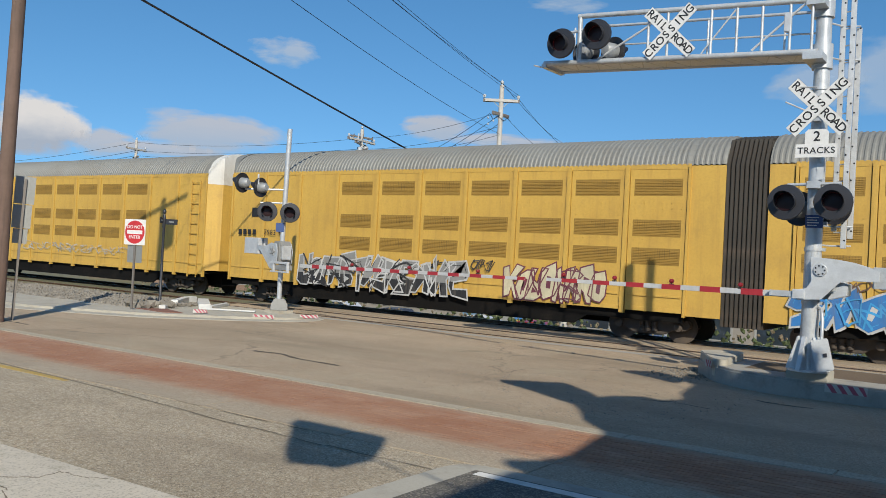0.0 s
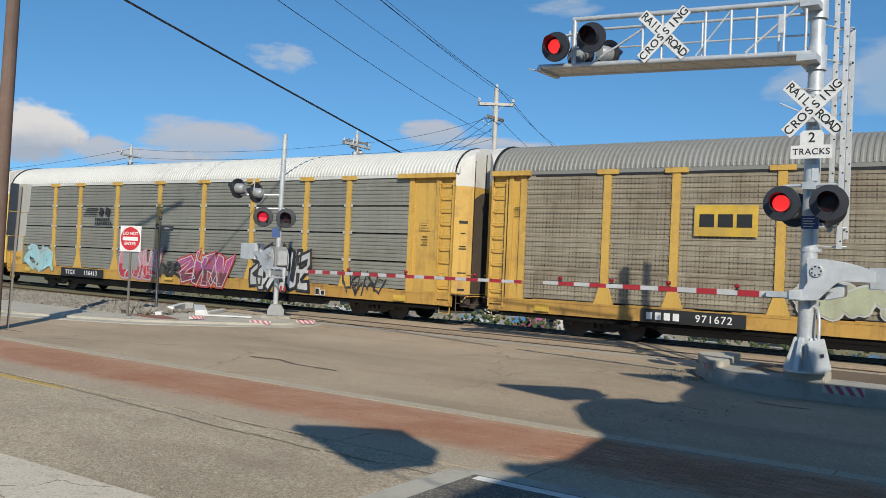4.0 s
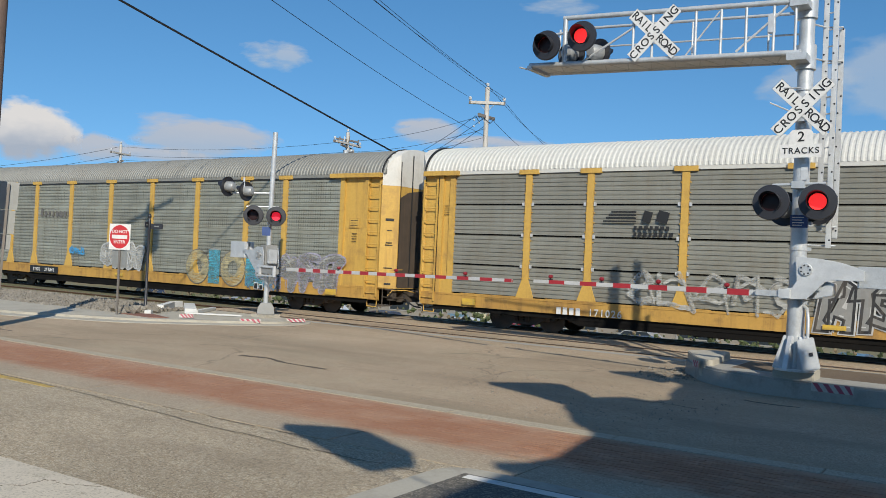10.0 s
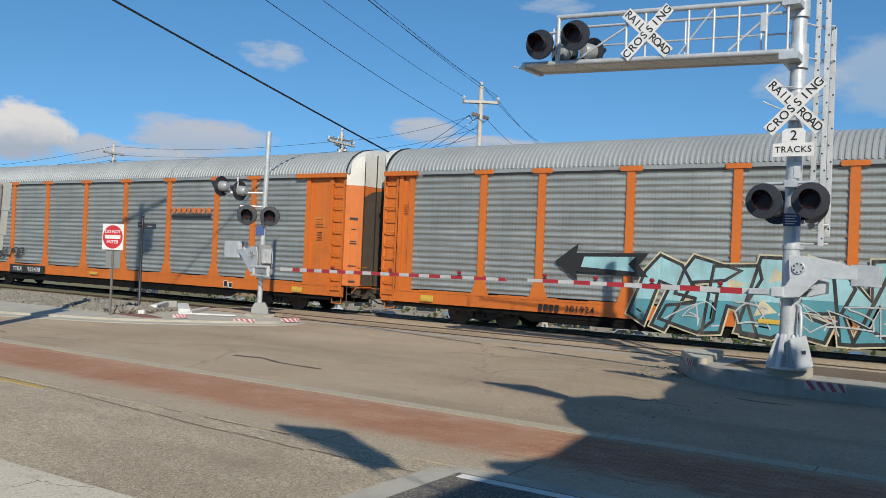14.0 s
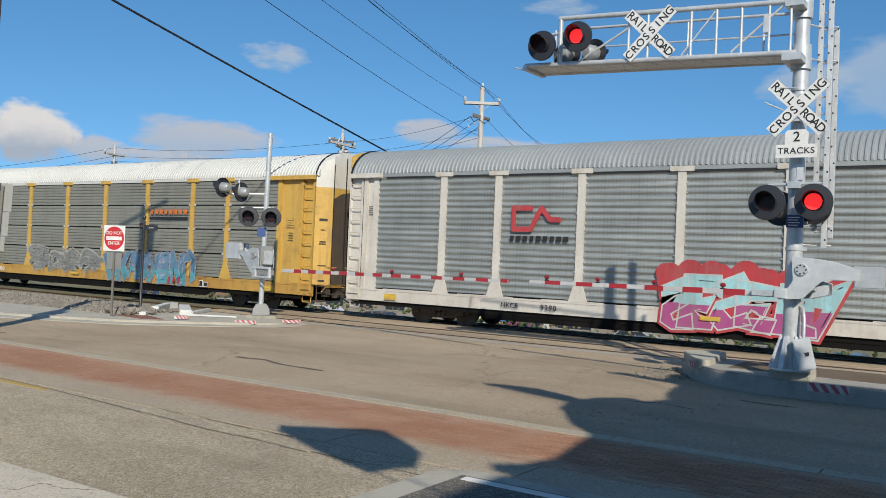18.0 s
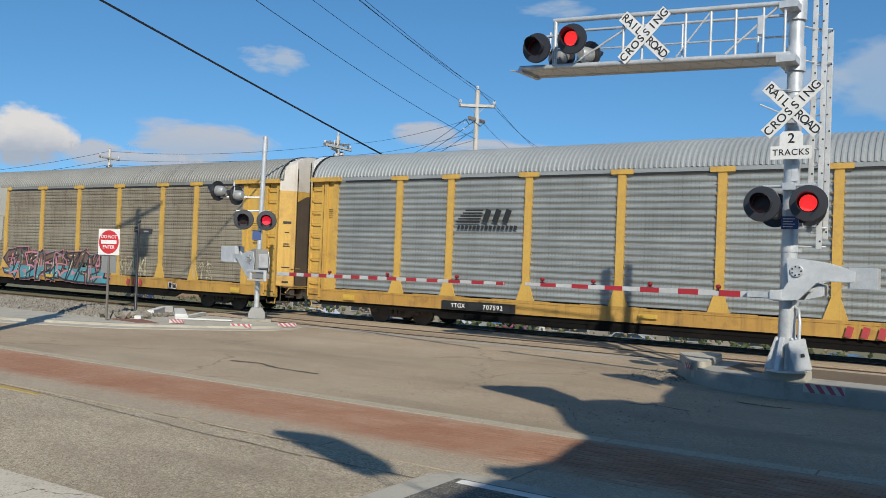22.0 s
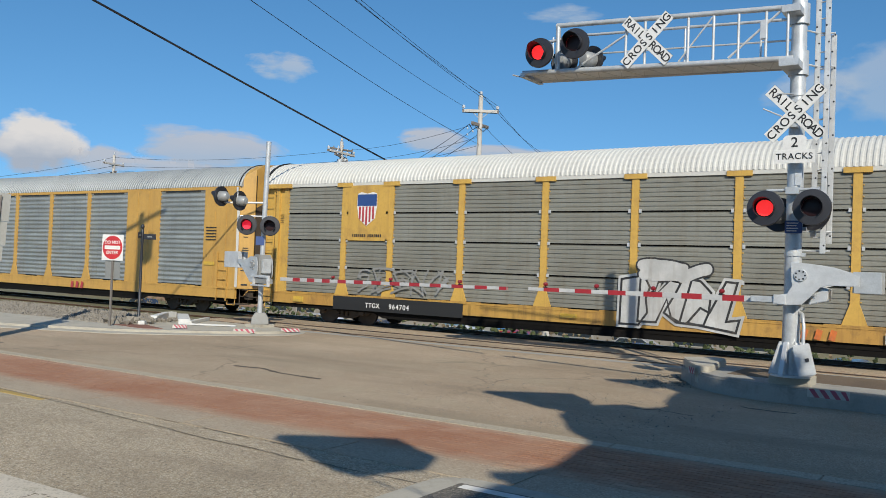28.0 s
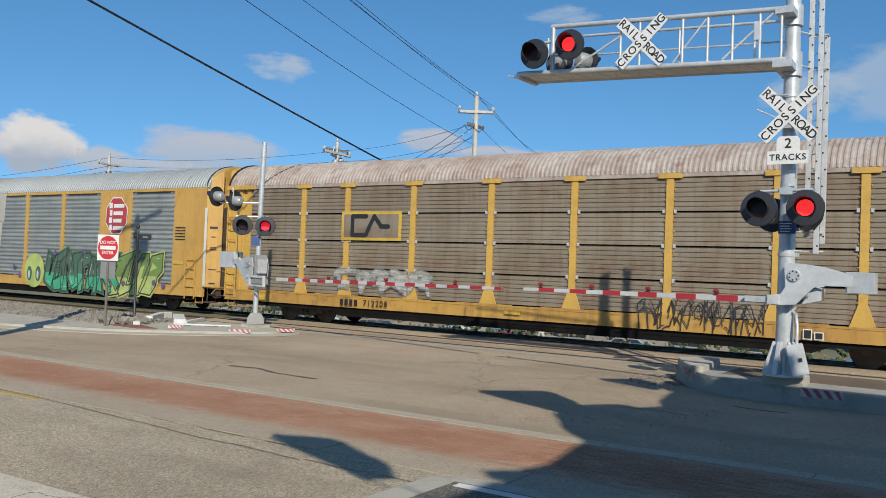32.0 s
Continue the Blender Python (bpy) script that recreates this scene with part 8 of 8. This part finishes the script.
parked(-17.6, 47, 12, 0, "dark blue car parked beyond the tracks")
parked(-31.0, 50, 4, 1, "white car parked beyond the tracks")
parked(-37.5, 49, 185, 2, "dark car parked beyond the tracks")
parked(-44.5, 51, 0, 1, "white car parked beyond the tracks")
parked(-54.0, 50, 3, 3, "silver car parked beyond the tracks")
parked(-19.5, 52, 8, 3, "silver car parked beyond the tracks")
parked(-26.5, 49, 5, 4, "red car parked beyond the tracks")
parked(-68.0, 52, 5, 2, "dark car parked beyond the tracks")
parked(-12.2, 45, 8, 1, "white car parked beyond the tracks")
parked(-23.2, 46, 6, 3, "silver car parked beyond the tracks")
parked(-34.2, 46.5, 183, 0, "dark blue car parked beyond the tracks")
parked(-40.8, 46, 4, 4, "red car parked beyond the tracks")
parked(-48.8, 47, 2, 2, "dark car parked beyond the tracks")
parked(-6.4, 48, 10, 2, "dark car parked beyond the tracks")
for k in range(24):
    x = -21.0 + 1.15 * k + rng.uniform(-0.3, 0.3)
    y = 38.5 + rng.uniform(-1.0, 1.5)
    b = thing("bollard", pose(x, y, fall(x, y)), "short pale post in the verge", "post", "posts in the verge")
    part("shaft", Shape().box(-0.09, 0.09, -0.09, 0.09, 0, 1.1 + rng.uniform(-0.2, 0.3)), TRIM, b, bevel=0.02)
SHRUB = mat("winter_green_shrub", (0.075, 0.095, 0.035), 0.9, alt=(0.05, 0.065, 0.025), big=1.5)
stones("evergreen_scrub", 2200, lambda: (lambda x, y: (x, y, fall(x, y) + abs(rng.gauss(0, 0.55))))(rng.gauss(-9.5, 3.5), rng.gauss(43, 0.8)), 0.16, SHRUB, "dark green shrubs along the lot beyond the tracks")
DRY = mat("dry_winter_brush", (0.20, 0.155, 0.095), 0.9, alt=(0.13, 0.10, 0.06), big=1.2)
stones("hedge", 3200, lambda: (lambda x, y: (x, y, fall(x, y) + abs(rng.gauss(0, 1.15))))(rng.choice((rng.gauss(-9, 3.5), rng.gauss(-24, 3), rng.gauss(-42, 4))), rng.gauss(42.0, 0.7)), 0.17, SHRUB, "dark green hedge along the lot beyond the tracks")
stones("dry_brush", 3600, lambda: (lambda x, y: (x, y, fall(x, y) + abs(rng.gauss(0, 1.1))))(rng.uniform(-60, 6), rng.gauss(43.5, 0.9)), 0.13, DRY, "dry brown brush along the lot beyond the tracks")
stones("verge_scrub", 2600, lambda: (lambda x, y: (x, y, fall(x, y) + 0.15))(rng.uniform(-24, 6), rng.uniform(31, 37)), 0.16, GROUND, "dry scrub on the slope beyond the tracks")


def bare_tree(x, y, h, seed, label="bare grey tree without leaves"):
    """A leafless tree: a tapering trunk, limbs and many fine twigs."""
    r = random.Random(seed)
    base = fall(x, y) if y > 0 else 0.0
    t = thing("tree", pose(x, y, base), label, "tree", "bare trees beyond the tracks")
    trunk, crown = Shape(), Shape()

    def grow(shape, p, d, length, rad, depth):
        pts, rr = [p], [rad]
        for k in range(3):
            d = (d + Vector((r.uniform(-0.2, 0.2), r.uniform(-0.2, 0.2), r.uniform(-0.02, 0.16)))).normalized()
            pts.append(pts[-1] + d * length / 3)
            rr.append(rad * (1 - 0.2 * (k + 1)))
        shape.tube(pts, rr, 5 if depth < 2 else 3, False)
        if depth < 5:
            for k in range(3 if depth < 4 else 2):
                a = r.uniform(0, math.tau)
                side = Vector((math.cos(a), math.sin(a), r.uniform(0.1, 0.9)))
                grow(crown, pts[r.choice((2, 3, 3))], (d * 0.75 + side * 0.65).normalized(), length * r.uniform(0.58, 0.78), rr[-1] * 0.62, depth + 1)

    grow(trunk, Vector((0, 0, 0)), Vector((0, 0, 1)), h * 0.34, h * 0.022, 0)
    part("trunk", trunk, BARK, t)
    part("crown", crown, BARK, t, "crown of fine bare twigs")


for k, (x, y, h) in enumerate(((-19, 78, 11), (-6, 84, 12), (4, 70, 10), (-33, 88, 11), (-48, 90, 12), (-70, 95, 12), (-90, 92, 12), (-118, 84, 19), (-128, 88, 18), (-112, 98, 17), (-150, 100, 17), (-12, 66, 9), (12, 80, 12), (-26, 74, 9), (-140, 110, 16), (-38, 112, 13), (-28, 104, 12), (-20, 118, 14), (-9, 108, 12), (0, 115, 13), (9, 106, 12), (20, 112, 13), (-46, 120, 14), (-33, 96, 10), (-14, 98, 11))):
    bare_tree(x, y, h, k + 3)

# ---- building and flags beside the camera, seen only by their shadow ----
shop = thing("corner_building", pose(4.18, -13.9, 0), "plain brick corner building with a flat parapet", "building")
part("wall", Shape().box(0, 14, 0, 20.5, 0.0, 7.7), FAR_BRICK, shop, bevel=0.03)
part("parapet", Shape().box(-0.15, 14.15, -0.15, 20.65, 7.7, 8.05), CONCRETE, shop, bevel=0.03)
# Unseen plate added at roof height, its outline cut to give the uneven shadow edge.
SHADOW_EDGE = [(4.4, -1.6), (3.6, -1.5), (3.86, -1.25), (4.0, -0.75), (3.86, 0.1), (3.79, 0.7), (3.53, 1.06), (3.15, 1.4), (2.91, 1.86), (2.6, 2.3), (2.47, 2.8), (2.46, 3.2), (2.6, 3.68), (3.0, 4.1), (3.32, 3.95), (3.54, 4.36), (3.3, 5.0), (3.18, 5.74), (3.1, 6.3), (2.62, 6.8), (2.52, 7.6), (2.75, 7.8), (3.15, 7.3), (3.6, 6.85), (4.4, 6.55)]
part("canopy", Shape().prism([(x - 4.18, y + 13.9) for x, y in SHADOW_EDGE], 7.78, 8.0, "z"), GALV, shop, "unseen scalloped plate added to shape the shadow edge")
for k in range(5):
    w = part("window", Shape().box(-0.06, 0.0, 1.6 + 3.6 * k, 3.8 + 3.6 * k, 1.0, 3.2), TRIM, shop)
    part("pane", Shape().box(-0.08, -0.06, 1.75 + 3.6 * k, 3.65 + 3.6 * k, 1.15, 3.05), GLASS, w)
    w = part("window", Shape().box(-0.06, 0.0, 1.9 + 3.6 * k, 3.4 + 3.6 * k, 4.6, 6.6), TRIM, shop)
    part("pane", Shape().box(-0.08, -0.06, 2.0 + 3.6 * k, 3.3 + 3.6 * k, 4.7, 6.5), GLASS, w)
# Unseen block added to carry the building's shadow out to the island nose.
part("corner_pier", Shape().box(-0.6, 0.3, 19.2, 21.0, 6.9, 8.08), FAR_BRICK, shop, bevel=0.03)
FLAG_RED = mat("red_flag_cloth", (0.45, 0.04, 0.05), 0.8)
FLAG_STRIPS = []
OFF = Vector((math.sin(radians(SUN_AZ)), math.cos(radians(SUN_AZ)), 0)) / math.tan(radians(SUN_EL))


def flag(shadow, z, length, height, peak, phase, gusts):
    """A cloth flag flying from one corner over the kerb, in ten stiff strips; shadow is where its fixed tip falls on the street; gusts: time, roll, swing."""
    x, y = shadow[0] + OFF.x * z, shadow[1] + OFF.y * z
    f = thing("flag", pose(x, y, z), "red cloth flag flying from a wall staff", "flag", "flags on the corner building")
    wall = Vector((4.2 - x, min(y - 0.6, 6.2) - y, -1.6))
    part("staff", Shape().tube([(0, 0, 0.12), (0, 0, -0.12), tuple(wall)], 0.014, 8), ALU, f)
    n = 10
    w = length / n
    for k in range(n):
        a, b = (float(np.interp(u / n, (0.0, peak, 1.0), (0.06, 0.5, 0.16))) * height for u in (k, k + 1.25))
        strip = Shape().prism([(0, -a), (w * 1.25, -b), (w * 1.25, b), (0, a)], -0.004, 0.004)
        FLAG_STRIPS.append((part("cloth_strip", strip, FLAG_RED, f, m=pose(w * k, 0, 0), smooth=False), k, n, w, phase, gusts))


GUSTS = ((0.0, -65, -35), (0.4, -50, -28), (0.8, 5, -16), (1.2, -40, -5), (2.0, 0, -14), (3.0, -30, -6), (5.5, -35, 0), (6.0, -45, 3), (7.5, -35, 0), (8.6, -60, 3), (9.2, -60, 4), (10.4, 20, -17), (12.0, -15, -12), (13.0, -12, -11), (14.2, 18, -14), (17.0, -5, -9), (18.4, -25, -3), (19.0, -18, -6), (19.6, -20, -8), (20.0, -42, -1), (20.4, -5, -12), (20.8, 22, -20), (21.4, 22, -22), (22.0, 10, -16), (23.0, -50, -2), (24.0, -20, -5), (26.5, -30, -2), (27.6, -50, 1), (29.0, -62, 3), (30.4, 12, -8), (31.0, 8, -14), (32.0, 5, -14))
STEADY = ((0.0, -20, -9), (0.8, -30, -5), (2.0, -45, -3), (3.0, -80, 5), (6.0, -90, 8), (9.2, -92, 8), (10.4, 0, -6), (12.0, 8, -9), (14.2, 22, -12), (18.4, 20, -10), (20.8, 12, -10), (22.0, -20, -5), (23.0, -85, 3), (24.0, 0, -6), (26.5, 0, -5), (28.0, -70, 4), (29.0, -90, 8), (30.4, -40, 0), (32.0, -25, -3))
flag((-7.3, 7.6), 6.6, 2.15, 1.3, 0.7, 0.0, GUSTS)
flag((-7.49, 12.85), 6.6, 1.9, 1.45, 0.8, 1.7, STEADY)
flag((-6.66, 16.25), 6.6, 1.25, 1.0, 0.8, 3.1, STEADY)


def motions_sky():
    for s, k, n, w, phase, gusts in FLAG_STRIPS:
        rows, times = [], [g[0] for g in gusts]
        for j in range(161):
            t = 0.2 * j
            roll, swing = (float(np.interp(t, times, [g[q] for g in gusts])) for q in (1, 2))
            x, y, a = 0.0, 0.0, 0.0
            for i in range(k + 1):
                x, y = x + (w * math.cos(a) if i else 0.0), y + (w * math.sin(a) if i else 0.0)
                a = radians(swing) * (0.6 + 0.5 * (i + 1) / n) + radians(7) * math.sin(5.2 * t - 0.8 * i + phase) * min(1.0, 0.2 + 0.12 * i)
            roll += 5 * math.sin(3.7 * t - 0.6 * k + phase) * k / n
            rows.append((t, pose(x, y, 0, roll, 0, math.degrees(a))))
        walk(s, rows)
    for c, spin in CLOUDS:
        m = c.matrix_basis.copy()
        walk(c, [(0.0, m), (32.0, Matrix.Rotation(radians(spin), 4, "Z") @ m)])


# ---- clouds ----
def cloud_material(name, seed, white, shade, density, strong):
    m = bpy.data.materials.new(name)
    m.use_nodes = True
    nt = m.node_tree
    nt.nodes.clear()
    out = nt.nodes.new("ShaderNodeOutputMaterial")
    tc = nt.nodes.new("ShaderNodeTexCoord").outputs["Generated"]
    mp = nt.nodes.new("ShaderNodeMapping")
    mp.inputs["Location"].default_value = (seed, seed * 0.7, 0)
    mp.inputs["Scale"].default_value = (1.0, 1.0, 1.0)
    nt.links.new(tc, mp.inputs["Vector"])
    sep = nt.nodes.new("ShaderNodeSeparateXYZ")
    nt.links.new(tc, sep.inputs[0])
    dx = maths(nt, "MULTIPLY", maths(nt, "SUBTRACT", sep.outputs[0], 0.5), 2.0)
    dz = maths(nt, "MULTIPLY", maths(nt, "SUBTRACT", sep.outputs[2], 0.42), 2.2)
    rad = maths(nt, "ADD", maths(nt, "MULTIPLY", dx, dx), maths(nt, "MULTIPLY", dz, dz))
    n1 = node(nt, "ShaderNodeTexNoise", Scale=2.6, Detail=8.0, Roughness=0.55)
    nt.links.new(mp.outputs[0], n1.inputs["Vector"])
    fall_off = maths(nt, "SUBTRACT", maths(nt, "MULTIPLY_ADD", n1.outputs["Fac"], 2.0, density - 0.55), rad)
    alpha = ramp(nt, fall_off, 0.12, 0.62)
    alpha = maths(nt, "MULTIPLY", alpha, strong)
    em = nt.nodes.new("ShaderNodeEmission")
    lit = ramp(nt, maths(nt, "ADD", sep.outputs[2], maths(nt, "MULTIPLY", n1.outputs["Fac"], 0.5)), 0.45, 0.85)
    nt.links.new(mixed(nt, lit, shade, white), em.inputs["Color"])
    em.inputs["Strength"].default_value = 1.0
    tr = nt.nodes.new("ShaderNodeBsdfTransparent")
    mx = nt.nodes.new("ShaderNodeMixShader")
    nt.links.new(alpha, mx.inputs[0])
    nt.links.new(tr.outputs[0], mx.inputs[1])
    nt.links.new(em.outputs[0], mx.inputs[2])
    nt.links.new(mx.outputs[0], out.inputs["Surface"])
    return m


CLOUDS = []


def cloud(bearing, elevation, width, height, seed, density, white=(0.75, 0.71, 0.70), shade=(0.40, 0.44, 0.53), strong=0.95, spin=-1.4):
    """A far cumulus: a curved sheet on the sky with ragged see-through edges, drifting; angles in degrees."""
    far_r = 2600.0
    s, n = Shape(), 10
    for j in range(n + 1):
        for i in range(n + 1):
            b, e = radians(bearing + width * (i / n - 0.5)), radians(elevation + height * (j / n - 0.5))
            s.v.append((-far_r * math.sin(b) * math.cos(e), far_r * math.cos(b) * math.cos(e), far_r * math.sin(e) + 2.1))
    s.f += [(j * (n + 1) + i, j * (n + 1) + i + 1, (j + 1) * (n + 1) + i + 1, (j + 1) * (n + 1) + i) for j in range(n) for i in range(n)]
    mid = Vector((-far_r * math.sin(radians(bearing)), far_r * math.cos(radians(bearing)), 0))
    turn = pose(0, 0, 0, 0, 0, bearing)
    inv = (Matrix.Translation(mid) @ turn).inverted()
    s.v = [tuple(inv @ Vector(v)) for v in s.v]
    ob = part("cloud", s, cloud_material("cloud_vapour", seed, white, shade, density, strong), m=Matrix.Translation(mid) @ turn)
    tagged(ob, "soft white cumulus cloud in a blue sky", "cloud", "clouds", "structure")
    CLOUDS.append((ob, spin))


cloud(60.2, 7.0, 5.7, 4.4, 1.0, 0.62)
cloud(50.2, 7.5, 11.5, 3.3, 2.3, 0.52, (0.52, 0.52, 0.57), (0.42, 0.48, 0.59), 0.85)
cloud(45.6, 13.0, 5.7, 2.7, 3.1, 0.26, (0.50, 0.54, 0.62), (0.40, 0.50, 0.64), 0.7)
cloud(35.4, 8.8, 5.7, 2.4, 4.4, 0.38, (0.52, 0.52, 0.57), (0.42, 0.48, 0.59), 0.85)
cloud(56.6, 6.2, 5.3, 2.4, 5.2, 0.36, (0.52, 0.52, 0.57), (0.42, 0.48, 0.59), 0.85)
cloud(52.7, 6.0, 9.9, 1.6, 6.6, 0.30, (0.52, 0.52, 0.57), (0.42, 0.48, 0.59), 0.85)
cloud(11.4, 12.0, 8.0, 3.9, 7.3, 0.30, (0.44, 0.51, 0.62), (0.38, 0.48, 0.62), 0.6)
cloud(6.6, 12.8, 9.9, 6.6, 8.9, 0.42, (0.44, 0.51, 0.62), (0.38, 0.48, 0.62), 0.6)
cloud(26.9, 17.0, 6.8, 2.2, 9.4, 0.12, (0.44, 0.51, 0.62), (0.38, 0.48, 0.62), 0.6)
cloud(30.6, 8.0, 9.9, 1.7, 10.4, 0.25, (0.52, 0.52, 0.57), (0.42, 0.48, 0.59), 0.85)


def motions():
    motions_train()
    motions_signals()
    motions_sky()


motions()
